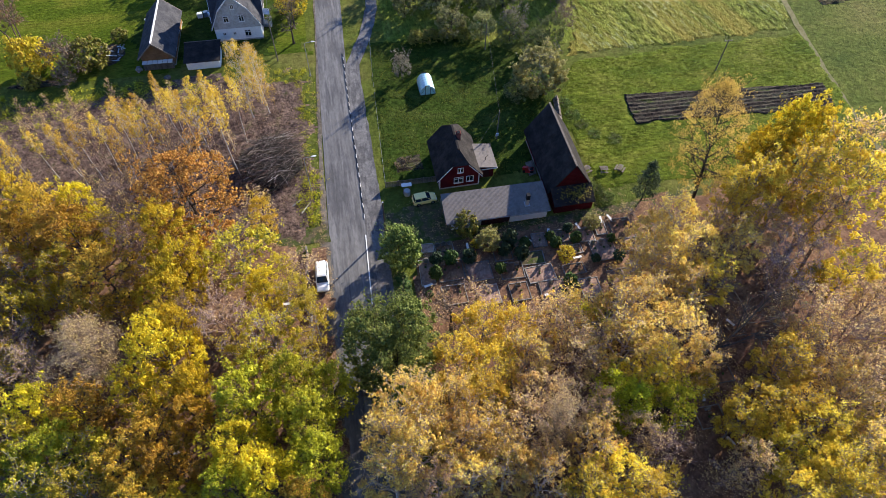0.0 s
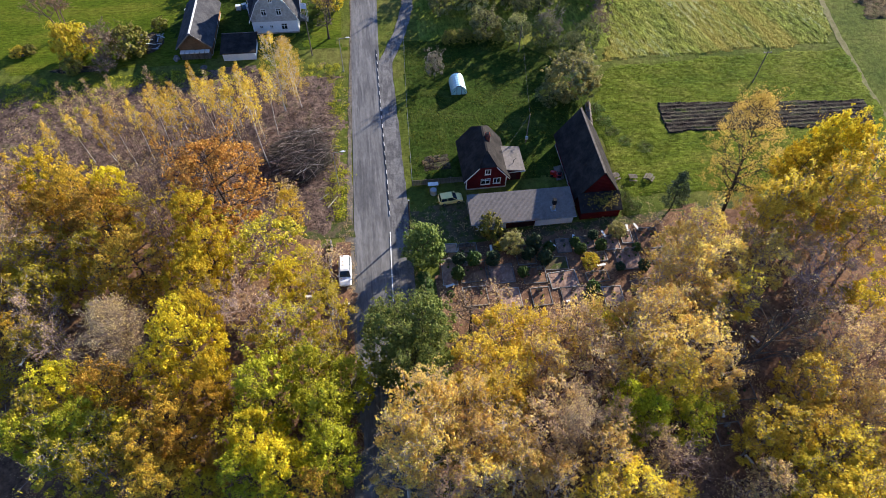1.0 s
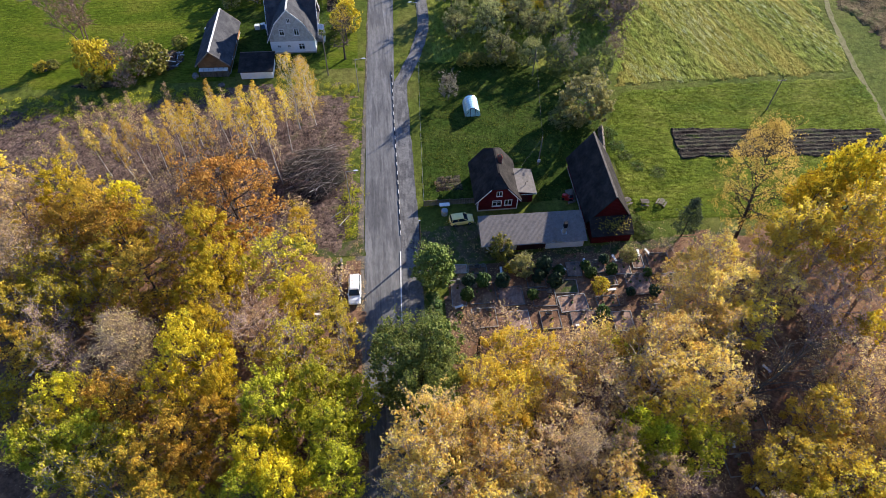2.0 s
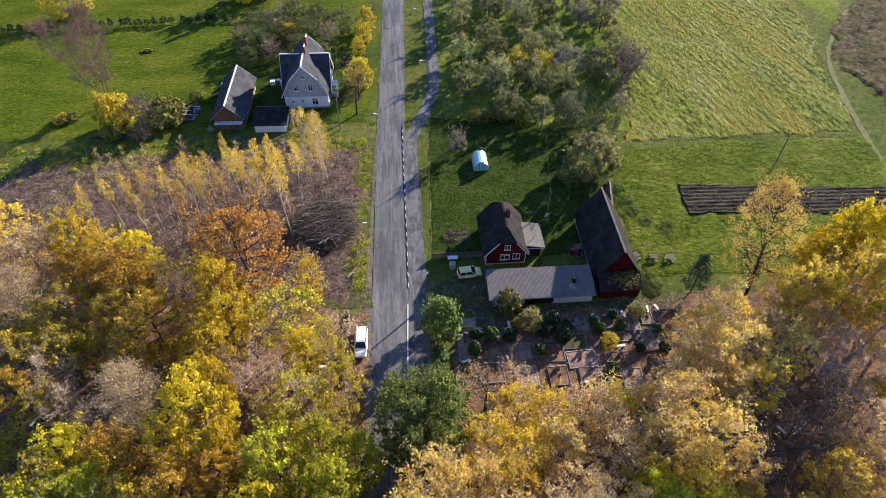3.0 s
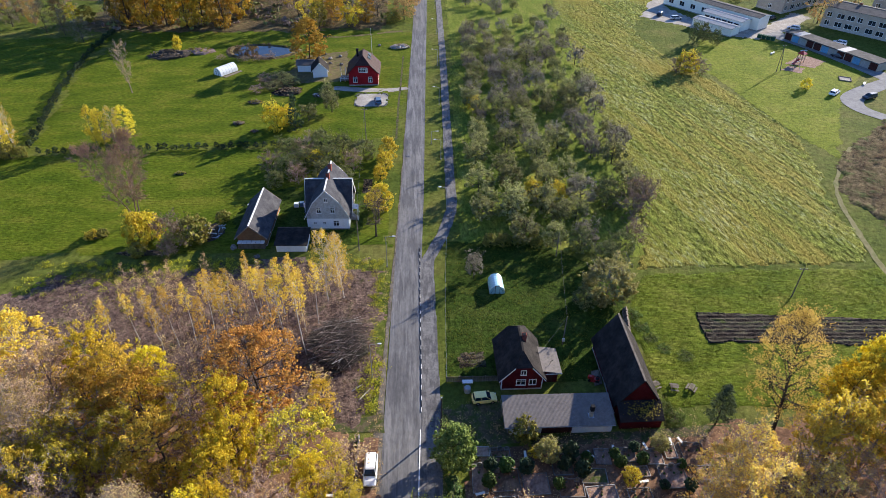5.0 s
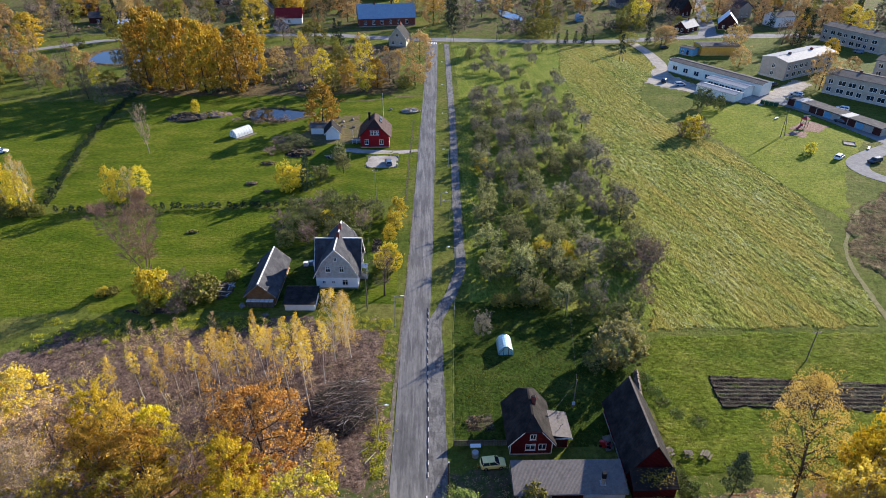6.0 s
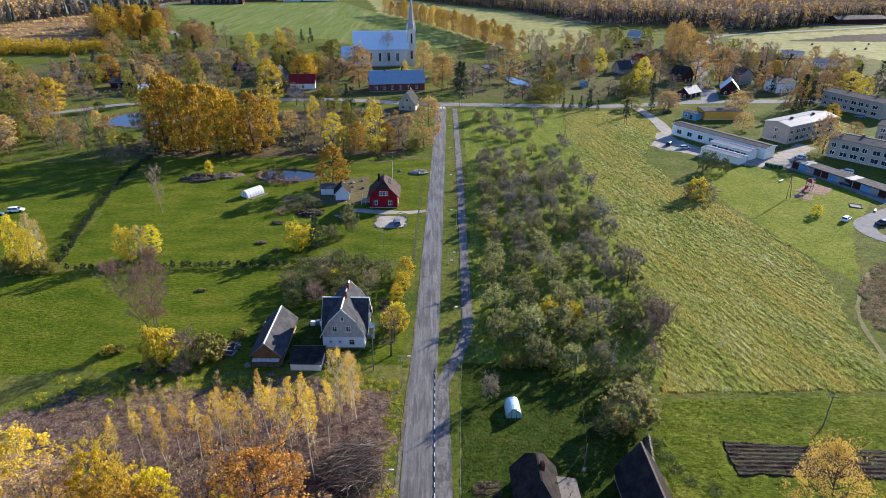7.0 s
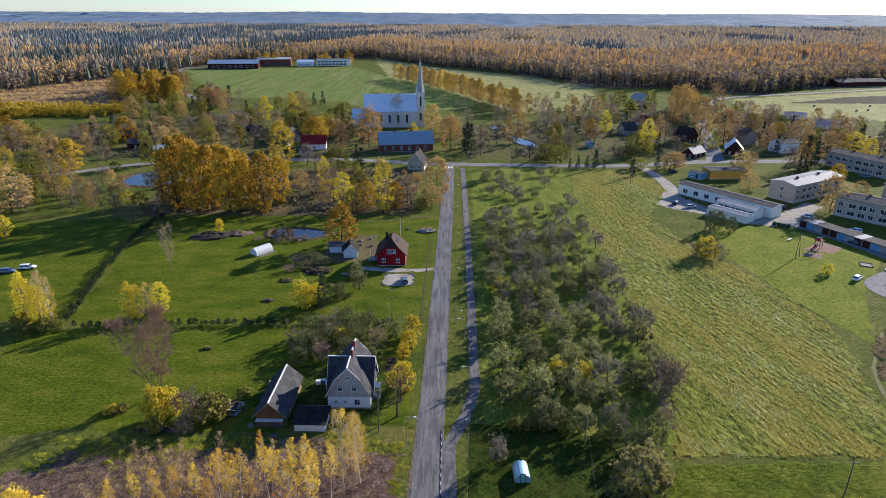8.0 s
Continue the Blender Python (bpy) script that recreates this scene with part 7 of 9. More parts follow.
Build().box(3.88, -1.32, 3.6, 4.37, -0.83, 4.5).make("chimney_top", M_BLACK, c)
Build().slab([(3.75, -1.5, 2.44), (4.5, -1.5, 2.44), (4.5, -0.7, 2.58), (3.75, -0.7, 2.58)], 0.03).make("flashing", M_STEEL, c)

# barn with steep black roof and lean-to
barn = house("barn", pose(29.9, 62.3, 0, 0, 0, 0.6), "long red barn with steep black roof", 6.0, 12.6, 2.3, 6.9, M_REDBOARD, M_DARKROOF,
             openings=(("right", 3.0, 1.1, 0.7, 0.6), ("right", 8.0, 1.1, 0.7, 0.6)), over=0.35, doors=(("left", 6.0, 0.1, 2.4, 2.05),), plinth=0.3, category="barn", ridge_mat=M_OLDWOOD)
lt = Build().slab([(-3.2, -9.2, 1.75), (2.95, -9.2, 1.75), (2.95, -6.45, 2.95), (-3.2, -6.45, 2.95)], 0.08).make("lean_to_roof", M_DARKROOF, barn, "black lean-to roof strewn with yellow leaves")
Build().box(-2.95, -8.9, 0, 2.75, -8.7, 1.75).make("lean_to_wall", M_REDBOARD, barn)
Build().box(-2.95, -8.7, 0, -2.75, -6.32, 1.85).make("lean_to_wall", M_REDBOARD, barn)
Build().box(2.55, -8.7, 0, 2.75, -6.32, 1.85).make("lean_to_wall", M_REDBOARD, barn)
rl = np.random.default_rng(77)
lv, lf = [], []
for k in range(230):
    x, y = rl.normal(0.6, 1.3), rl.normal(-7.7, 0.6)
    if abs(x) > 2.8 or not -9.1 < y < -6.5:
        continue
    z = 1.75 + (y + 9.2) * 0.436 + 0.13
    s, a = rl.uniform(0.05, 0.12), rl.uniform(0, 6.28)
    n = len(lv)
    lv += [(x + s * math.cos(a + q), y + s * math.sin(a + q), z + rl.uniform(0, 0.03)) for q in (0, 1.57, 3.14, 4.71)]
    lf.append((n, n + 1, n + 2, n + 3))
mesh_object("fallen_leaves", lv, lf, L_OLIVE, lt)
ramp = Build().slab([(-3.3, -1.0, 0.15), (-4.5, -1.2, 0.05), (-4.4, 1.6, 0.05), (-3.3, 1.4, 0.6)], 0.06).make("wooden_ramp", M_OLDWOOD)
ramp.matrix_basis = pose(29.9, 62.3, 0.05, 0, 0, 0.6)
tagged(ramp, "grey wooden ramp before the barn door", "ramp")

# white house with gambrel roof
wh = house("white_house", pose(-17.6, 107.6, 0, 0, 0, -1.0), "white plastered house with grey boarded gable and dark gambrel roof", 8.1, 10.6, 3.4, 9.0, M_PLASTER, M_SLATEROOF,
           openings=(("front", 5.15, 0.85, 0.95, 1.15), ("front", 1.3, 1.3, 0.45, 0.45), ("front", 3.1, 1.3, 0.45, 0.45), ("front", 2.1, 3.9, 0.75, 1.15), ("front", 4.75, 3.9, 0.75, 1.15), ("front", 3.78, 6.4, 0.5, 0.75), ("right", 2, 1, 1, 1.2), ("right", 7, 1, 1, 1.2), ("left", 3, 1, 1, 1.2), ("left", 7, 1, 1, 1.2)),
           over=0.4, trim=M_WHITE, gable_mat=M_GREYBOARD, gable_from=2.6, kink=(2.55, 6.3), stacks=((0.1, -0.7, 8.0, 10.0, 0.65), (0.1, 2.6, 8.0, 10.1, 0.65)), ridge_mat=M_WHITE)
# cross wing of the white house
cy, cw, ce, cr, cx = 0.3, 3.1, 3.3, 8.1, 4.15
for s in (-1, 1):
    place = Matrix.Translation((s * cx, cy - cw * s, 0)) @ Matrix.Rotation(math.pi / 2 * s, 4, "Z")
    wall("cross_gable", [(0.1, ce - 0.4), (2 * cw - 0.1, ce - 0.4), (2 * cw - 0.1, ce), (cw, cr - 0.1), (0.1, ce)], [(cw - 0.6, 4.2, 1.2, 1.2)], place, 0.15, M_GREYBOARD, wh)
    window((cw - 0.6, 4.2, 1.2, 1.2), place, wh, M_WHITE)
    q = [(-cx - 0.45, cy + s * (cw + 0.35), ce - 0.5), (cx + 0.45, cy + s * (cw + 0.35), ce - 0.5), (cx + 0.45, cy, cr), (-cx - 0.45, cy, cr)]
    Build().slab(q if s < 0 else q[::-1], 0.13).make("cross_roof", M_SLATEROOF, wh)
    for e in (-1, 1):
        Build().extrude([(e * (cx + 0.45), cy + s * (cw + 0.35), ce - 0.62), (e * (cx + 0.45), cy, cr - 0.12), (e * (cx + 0.45), cy, cr + 0.22), (e * (cx + 0.45), cy + s * (cw + 0.35), ce - 0.28)], (e * 0.08, 0, 0)).make("bargeboard", M_WHITE, wh)
Build().box(-cx - 0.5, cy - 0.12, cr + 0.1, cx + 0.5, cy + 0.12, cr + 0.24).make("cross_ridge", M_WHITE, wh)
st = Build()
for k in range(5):
    st.box(4.1, -2.0 + 0.0 * k, 0, 4.2 + 0.28 * (5 - k), -0.8, 0.2 * (k + 1))
st.make("entrance_steps", M_CONCRETE, wh)
Build().slab([(4.1, -2.3, 3.0), (5.6, -2.3, 2.7), (5.6, -0.5, 2.7), (4.1, -0.5, 3.0)], 0.07).make("porch_roof", M_STEEL, wh)
for y in (-2.2, -0.6):
    Build().tube((5.5, y, 0), (5.5, y, 2.7), 0.05, 0.05).make("porch_post", M_WHITE, wh)

# wood shed beside the white house
sh = house("wood_shed", pose(-31.3, 103.4, 0, 0, 0, -1.5), "brown board shed with slate-grey roof and stacked firewood", 5.3, 12.6, 2.3, 4.8, M_WOOD, M_SLATEROOF, over=0.45, trim=M_OLDWOOD, category="shed", plinth=0.2, ridge_mat=M_WHITE,
           openings=(("right", 3, 1, 0.7, 0.6), ("right", 8, 1, 0.7, 0.6)))
for k in range(6):
    Build().box(-2.5 + 0.85 * k, -7.35, 1.35, -2.5 + 0.85 * k + 0.75, -6.45, 1.48).make("cover_sheet", M_FILM, sh, "white cover sheet")
ws = Build()
for row in range(5):
    for k in range(20):
        x, z = -2.45 + 0.255 * k + (row % 2) * 0.1, 0.13 + row * 0.24
        ws.tube((x, -7.2, z), (x, -6.45, z), 0.115, 0.115, 6)
fw = tagged(ws.make("firewood", M_OLDWOOD), "stacked split firewood under the shed gable", "firewood")
fw.matrix_basis = pose(-31.3, 103.4, 0, 0, 0, -1.5)
ds = thing("low_shed", pose(-23.85, 97.3, 0, 0, 0, -1.0), "low white shed with black felt roof", "shed")
Build().box(-2.8, -2.1, 0, 2.8, -1.9, 1.55).make("wall", M_PLASTER, ds)
Build().box(-2.8, 1.9, 0, 2.8, 2.1, 2.1).make("wall", M_PLASTER, ds)
for x in (-2.8, 2.6):
    Build().box(x, -1.9, 0, x + 0.2, 1.9, 1.6).make("wall", M_PLASTER, ds)
Build().slab([(-3.1, -2.5, 1.62), (3.1, -2.5, 1.62), (3.1, 2.5, 2.25), (-3.1, 2.5, 2.25)], 0.1).make("roof", M_DARKROOF, ds)
Build().box(-3.14, 2.44, 2.2, 3.14, 2.56, 2.42).make("parapet", M_OLDWOOD, ds)

# red wooden house of the second garden
rh = house("red_house", pose(-15.2, 179.0, 0, 0, 0, 0.6), "bright red wooden house with brown roof and white windows", 8.3, 8.8, 3.9, 8.1, M_BRIGHTRED, M_BROWNROOF,
           openings=(("front", 1.3, 1.1, 1.0, 1.4), ("front", 5.6, 1.1, 1.0, 1.4), ("front", 3.0, 4.0, 0.8, 1.2), ("front", 3.95, 4.0, 0.8, 1.2), ("front", 4.9, 4.0, 0.5, 1.2), ("right", 1.5, 1.2, 1.0, 1.3), ("right", 5.5, 1.2, 1.0, 1.3)),
           over=0.6, hip=2.3, trim=M_BROWNROOF, stacks=((-1.6, 1.0, 6.0, 8.9, 0.6, M_BLACK),))
for k in range(2):
    Build().slab([(1.3, -1.0 + 2.4 * k, 7.0), (2.0, -1.0 + 2.4 * k, 6.3), (2.0, 0.2 + 2.4 * k, 6.3), (1.3, 0.2 + 2.4 * k, 7.0)], 0.22).make("skylight", M_PANE, rh)
Build().box(-7.0, -1.6, 0.4, -4.2, 2.2, 0.6).make("terrace", M_OLDWOOD, rh)
for x in (-6.95, -5.6, -4.3):
    for y in (-1.55, 2.15):
        Build().box(x - 0.06, y - 0.06, 0, x + 0.06, y + 0.06, 3.0 if y > 0 else 1.5).make("post", M_WHITE, rh)
for z in (1.0, 1.45):
    Build().box(-7.0, -1.6, z, -4.2, -1.5, z + 0.08).make("rail", M_WHITE, rh)
gs = house("garden_shed", pose(-28.6, 183.2, 0, 0, 0, 8), "small dark shed with black roof", 4.2, 5.0, 2.3, 4.4, M_PLASTER, M_DARKROOF, trim=M_WHITE, category="shed", plinth=0.15)
gs2 = house("garden_shed", pose(-33.2, 187.0, 0, 0, 0, 90), "low white shed with flat dark roof", 3.6, 4.6, 2.3, 3.0, M_PLASTER, M_FELT, category="shed", plinth=0.15)


def street_lamp(x, y, h, turn, arm=1.2, label="slim grey street lamp with white head"):
    ob = thing("street_lamp", pose(x, y, 0, 0, 0, turn), label, "street lamp", "street lamps")
    Build().tube((0, 0, 0), (0, 0, h * 0.35), 0.09, 0.07, 8).tube((0, 0, h * 0.35), (0, 0, h), 0.06, 0.045, 8).tube((0, 0, h), (arm, 0, h + 0.18), 0.035, 0.03, 6).make("pole", M_STEEL, ob)
    r = [[(arm - 0.1 + 0.7 * t, wv * math.sin(math.pi * (0.2 + 0.7 * t)) * math.cos(a) * 0.16, h + 0.2 + 0.08 * math.sin(math.pi * (0.2 + 0.7 * t)) * math.sin(a)) for a in [i * math.pi / 4 for i in range(8)] for wv in (1,)] for t in (0, 0.3, 0.6, 0.9, 1.0)]
    head = Build().loft(r).make("lamp_head", M_LAMPGLASS, ob, "white lamp head")
    Build().box(-0.13, -0.13, 0, 0.13, 0.13, 0.25).make("base", M_CONCRETE, ob)
    return ob


for x, y, h, turn in ((-7.3, 63.6, 7.0, 0), (-7.5, 38.6, 7.0, 0), (-5.9, 90.2, 6.6, 0), (5.8, 109.3, 5.0, 180), (5.4, 130.2, 5.0, 180), (6.1, 160.8, 5.0, 180), (6.6, 190, 5.0, 180), (7.2, 220, 5.0, 180), (7.7, 250, 5.0, 180), (8.0, 280, 5.0, 180), (3.4, 138, 3.2, 0)):
    street_lamp(x, y, h, turn)


def utility_pole(x, y, h, lean=0.0, brace=False, arms=1):
    ob = thing("utility_pole", pose(x, y, 0, lean, lean * 0.6, 0), "weathered wooden utility pole", "utility pole", "utility poles")
    Build().tube((0, 0, -0.2), (0, 0, h), 0.11, 0.07, 8).make("pole", M_OLDWOOD, ob)
    if brace:
        Build().tube((1.6, 0.6, 0), (0.1, 0, h * 0.85), 0.11, 0.09, 7).make("brace", M_OLDWOOD, ob)
    for k in range(arms):
        a = Build().box(-0.7, -0.05, h - 0.35 - 0.5 * k, 0.7, 0.05, h - 0.25 - 0.5 * k).make("crossarm", M_OLDWOOD, ob)
        for xx in (-0.6, 0.6):
            Build().tube((xx, 0, h - 0.25 - 0.5 * k), (xx, 0, h - 0.08 - 0.5 * k), 0.04, 0.03, 6).make("insulator", M_LAMPGLASS, a)
    return ob


for x, y, h, ln, br in ((64.2, 79.6, 6.6, 0, False), (-11.3, 95.2, 9.0, 0, False), (83, 270, 8.0, 0, True), (110.6, 183, 8.5, 0, True), (-12.5, 140, 8.5, 0, False), (34, 308, 8.0, 0, True), (62, 311, 8.0, 0, True), (148, 232, 8.5, 0, False), (186, 286, 8.5, 0, False), (12, 303, 8, 0, True)):
    utility_pole(x, y, h, ln, br)
utility_pole(25.5, 92.3, 5.5, arms=0)
farm_pole = utility_pole(22.3, 69.6, 6.0, arms=0)
tagged(farm_pole, "short wooden service pole with a white meter box", "utility pole", "utility poles")
Build().box(-0.22, -0.26, 0.9, 0.22, -0.1, 1.5).make("meter_box", M_WHITE, farm_pole, "white meter box")


def wire(a, b, sag, label="thin overhead power cable"):
    n = 10
    p = [Vector(a).lerp(Vector(b), i / n) - Vector((0, 0, sag * 4 * (i / n) * (1 - i / n))) for i in range(n + 1)]
    side = (Vector(b) - Vector(a)).cross(Vector((0, 0, 1))).normalized() * 0.014
    w = Build().loft([[q + side, q + Vector((0, 0, 0.014)), q - side, q - Vector((0, 0, 0.014))] for q in p])
    tagged(w.make("power_cable", M_CABLE), label, "cable", "overhead cables")


wire((22.3, 69.6, 5.9), (16.8, 63.2, 4.4), 0.15)
wire((22.3, 69.6, 5.9), (25.5, 92.3, 5.4), 0.25)
wire((-11.3, 95.2, 8.7), (-12.5, 140, 8.2), 1.0)

sp_pole = thing("wooden_post", pose(2.55, 54.1, 0), "tall bare dark wooden post by the farm entrance", "post")
Build().tube((0, 0, -0.2), (0, 0, 6.6), 0.12, 0.09, 8).make("pole", M_BARK, sp_pole)
Build().box(-0.11, -0.11, 6.6, 0.11, 0.11, 6.66).make("cap", M_STEEL, sp_pole)
# flagpole
fp = thing("flagpole", pose(-13.2, 188, 0), "tall white flagpole behind the red house", "flagpole")
Build().tube((0, 0, 0), (0, 0, 12), 0.07, 0.04, 8).make("pole", M_WHITE, fp)
Build().blob((0, 0, 12.08), 0.1, 0.1, 0.1, random.Random(1), 0.0).make("finial", M_STEEL, fp)


def car(x, y, turn, paint, label, length=4.4, width=1.75, height=1.45, kind="estate", name="car", z=0.0, simple=False):
    """A car along its own +x, with body, glass, roof, wheels, lamps."""
    ob = thing(name, pose(x, y, z, 0, 0, turn), label, "car", "")
    L, W, H = length / 2, width / 2, height

    def ring(px, lo, hi, hw, rnd=0.78):
        return [(px, -hw, lo + 0.12), (px, -hw * rnd, lo), (px, hw * rnd, lo), (px, hw, lo + 0.12), (px, hw * 1.0, (lo + hi) / 2 + 0.05), (px, hw * 0.93, hi - 0.05), (px, hw * 0.8, hi), (px, -hw * 0.8, hi), (px, -hw * 0.93, hi - 0.05), (px, -hw, (lo + hi) / 2 + 0.05)]
    belt = 0.60 * H
    rear_hi = belt + 0.03
    Build().loft([ring(-L, 0.32, rear_hi - 0.12, W * 0.86), ring(-L + 0.12, 0.22, rear_hi, W * 0.95), ring(-L * 0.55, 0.18, belt + 0.03, W), ring(0, 0.18, belt, W), ring(L * 0.45, 0.18, belt - 0.02, W), ring(L * 0.78, 0.2, belt - 0.12, W * 0.97), ring(L - 0.1, 0.24, belt - 0.26, W * 0.9), ring(L, 0.34, belt - 0.36, W * 0.76)]).make("body", paint, ob, smooth=False)
    back = -L + (0.12 if kind in ("estate", "hatch") else 0.65)
    slope = 0.28 if kind in ("estate", "hatch") else 0.6
    nose, top0, top1 = L * 0.50, back + slope, L * 0.50 - 0.75

    def cab(px, z, hw):
        return (px, hw, z)
    g = Build()
    lo = [(back, -W * 0.86, belt), (nose, -W * 0.86, belt - 0.02), (nose, W * 0.86, belt - 0.02), (back, W * 0.86, belt)]
    hi = [(top0, -W * 0.70, H - 0.06), (top1, -W * 0.70, H - 0.06), (top1, W * 0.70, H - 0.06), (top0, W * 0.70, H - 0.06)]
    g.add(lo + hi, [(0, 1, 5, 4), (1, 2, 6, 5), (2, 3, 7, 6), (3, 0, 4, 7), (4, 5, 6, 7)])
    g.make("glazing", M_CARGLASS, ob, "dark car glass")
    Build().loft([[(top0 - 0.12, -W * 0.66, H - 0.09), (top0 - 0.12, W * 0.66, H - 0.09), (top0 - 0.12, W * 0.6, H - 0.04), (top0 - 0.12, -W * 0.6, H - 0.04)], [(top0 + 0.1, -W * 0.73, H - 0.08), (top0 + 0.1, W * 0.73, H - 0.08), (top0 + 0.1, W * 0.62, H), (top0 + 0.1, -W * 0.62, H)],
                  [(top1 - 0.1, -W * 0.73, H - 0.08), (top1 - 0.1, W * 0.73, H - 0.08), (top1 - 0.1, W * 0.62, H), (top1 - 0.1, -W * 0.62, H)], [(top1 + 0.12, -W * 0.68, H - 0.12), (top1 + 0.12, W * 0.68, H - 0.12), (top1 + 0.12, W * 0.6, H - 0.06), (top1 + 0.12, -W * 0.6, H - 0.06)]]).make("roof", paint, ob)
    for s in (-1, 1):
        for px, qx in ((nose - 0.02, top1), (back + 0.02, top0), ((nose + back) / 2 - 0.1, (top0 + top1) / 2 - 0.05)):
            Build().tube((px, s * W * 0.865, belt - 0.02), (qx, s * W * 0.71, H - 0.06), 0.045, 0.04, 5).make("pillar", paint, ob)
        for px in (-L * 0.6, L * 0.6):
            t = Build().tube((px, s * W * 0.72, 0.3), (px, s * W * 1.01, 0.3), 0.3, 0.3, 14).make("wheel", M_TYRE, ob)
            if not simple:
                Build().tube((px, s * W * 0.9, 0.3), (px, s * W * 1.02, 0.3), 0.19, 0.17, 10).make("rim", M_RIM, t)
        if not simple:
            Build().box(L - 0.22, min(s * W * 0.45, s * W * 0.8), belt - 0.44, L - 0.02, max(s * W * 0.45, s * W * 0.8), belt - 0.29).make("headlight", M_LAMPGLASS, ob)
            Build().box(-L - 0.01, min(s * W * 0.6, s * W * 0.85), belt - 0.3, -L + 0.1, max(s * W * 0.6, s * W * 0.85), belt - 0.05).make("tail_light", M_REDLAMP, ob)
            Build().box(nose - 0.25, min(s * W * 0.95, s * W * 1.12), belt, nose - 0.1, max(s * W * 0.95, s * W * 1.12), belt + 0.12).make("mirror", paint, ob)
    if not simple:
        Build().box(L - 0.03, -0.26, 0.38, L + 0.02, 0.26, 0.5).make("number_plate", M_WHITE, ob)
        Build().box(L - 0.1, -W * 0.6, 0.26, L - 0.0, W * 0.6, 0.36).make("grille", M_BLACK, ob)
    return ob


P_WHITE, P_YELLOW, P_BLUE = plain("white_car_paint", (0.80, 0.80, 0.79), 0.25), plain("lemon_yellow_car_paint", (0.98, 0.75, 0.27), 0.25), plain("blue_grey_car_paint", (0.10, 0.16, 0.24), 0.25)
P_SILVER, P_DARK = plain("silver_car_paint", (0.50, 0.52, 0.54), 0.3), plain("dark_car_paint", (0.025, 0.03, 0.04), 0.25)
car(-6.75, 47.75, -91, P_WHITE, "white estate car parked on the road shoulder", 4.55, 1.75, 1.48, z=0.04)
car(8.9, 58.9, 6, P_YELLOW, "small pale yellow hatchback parked in the farmyard", 3.55, 1.65, 1.45, "hatch", z=0.05)
car(-10.6, 162.6, 100, P_BLUE, "blue-grey car parked on the gravel pad", 4.2, 1.75, 1.45, z=0.06)
for x, y, turn, p, lb in ((136.5, 224, 140, P_SILVER, "silver car parked by the flats"), (144.5, 208, 140, P_WHITE, "white car parked by the flats"), (137.0, 195.5, 128, P_DARK, "dark car parked before the garages"), (134, 236, 35, P_DARK, "dark car beside the long white building"), (119.5, 166, 40, P_WHITE, "white car on the parking area"), (128, 163, 200, P_DARK, "dark car on the parking area"),
                          (110, 293, 20, P_DARK, "dark car at the crossing"), (93, 241, 60, P_DARK, "dark car in the gravel yard"), (97.5, 236, 10, P_SILVER, "grey trailer car in the gravel yard"), (197, 286, 160, P_BLUE, "blue car by the rear flats"), (-126, 168, 15, P_BLUE, "blue car on the far lawn"), (-122, 171, 15, P_WHITE, "white car on the far lawn"), (-87, 352, 80, P_WHITE, "white van by the old house")):
    car(x, y, turn, p, lb, simple=True, z=0.09)

# ---- farm and garden things ----
def greenhouse(m, label, r, l, skin, ribs=6):
    ob = thing("greenhouse", m, label, "greenhouse")
    n = 10
    sec = [(r * math.cos(math.pi * i / n), 0.35 + 1.15 * r * math.sin(math.pi * i / n)) for i in range(n + 1)]
    for k in range(ribs):
        y0, y1 = -l / 2 + l * k / ribs, -l / 2 + l * (k + 1) / ribs - 0.02
        b = Build()
        v = [(x, y, z) for y in (y0, y1) for x, z in [(r, 0.0)] + sec + [(-r, 0.0)]]
        c = n + 3
        b.add(v, [(i, i + 1, c + i + 1, c + i) for i in range(c - 1)])
        b.make("panel", skin, ob)
        h = Build()
        h.loft([[(x * 1.01 * (1 + dz), y0 + dy, z * (1 + dz)) for dy, dz in ((-0.025, -0.012), (0.025, -0.012), (0.025, 0.012), (-0.025, 0.012))] for x, z in sec])
        h.make("hoop", M_STEEL, ob)
    for y in (-l / 2, l / 2):
        Build().add([(r, y, 0)] + [(x, y, z) for x, z in sec] + [(-r, y, 0)], [tuple(range(n + 3))]).make("end_panel", skin, ob)
        f = Build().box(-0.45, y - 0.04, 0, -0.38, y + 0.04, 1.9).box(0.38, y - 0.04, 0, 0.45, y + 0.04, 1.9).box(-0.45, y - 0.04, 1.85, 0.45, y + 0.04, 1.95)
        f.tube((-r, y, 0.1), (-0.4, y, 1.5), 0.03, 0.03, 4).tube((r, y, 0.1), (0.4, y, 1.5), 0.03, 0.03, 4)
        f.make("door_frame", M_BLACK, ob)
    for x in (-r, r):
        Build().box(x - 0.05, -l / 2, 0, x + 0.05, l / 2, 0.15).make("base_rail", M_OLDWOOD, ob)
    return ob


greenhouse(pose(13.3, 83.7, 0, 0, 0, 1), "small arched greenhouse with pale turquoise panels", 1.3, 3.5, M_POLYCARB)
greenhouse(pose(-56.9, 185.2, 0, 0, 0, -38), "white arched film greenhouse on the lawn", 1.7, 6.2, M_FILM)
dk = tagged(Build().box(-0.5, -3.2, 0.02, 0.5, 3.2, 0.16).make("wooden_deck", M_OLDWOOD), "weathered plank deck beside the film greenhouse", "deck")
dk.matrix_basis = pose(-54.6, 183.8, 0, 0, 0, -38)

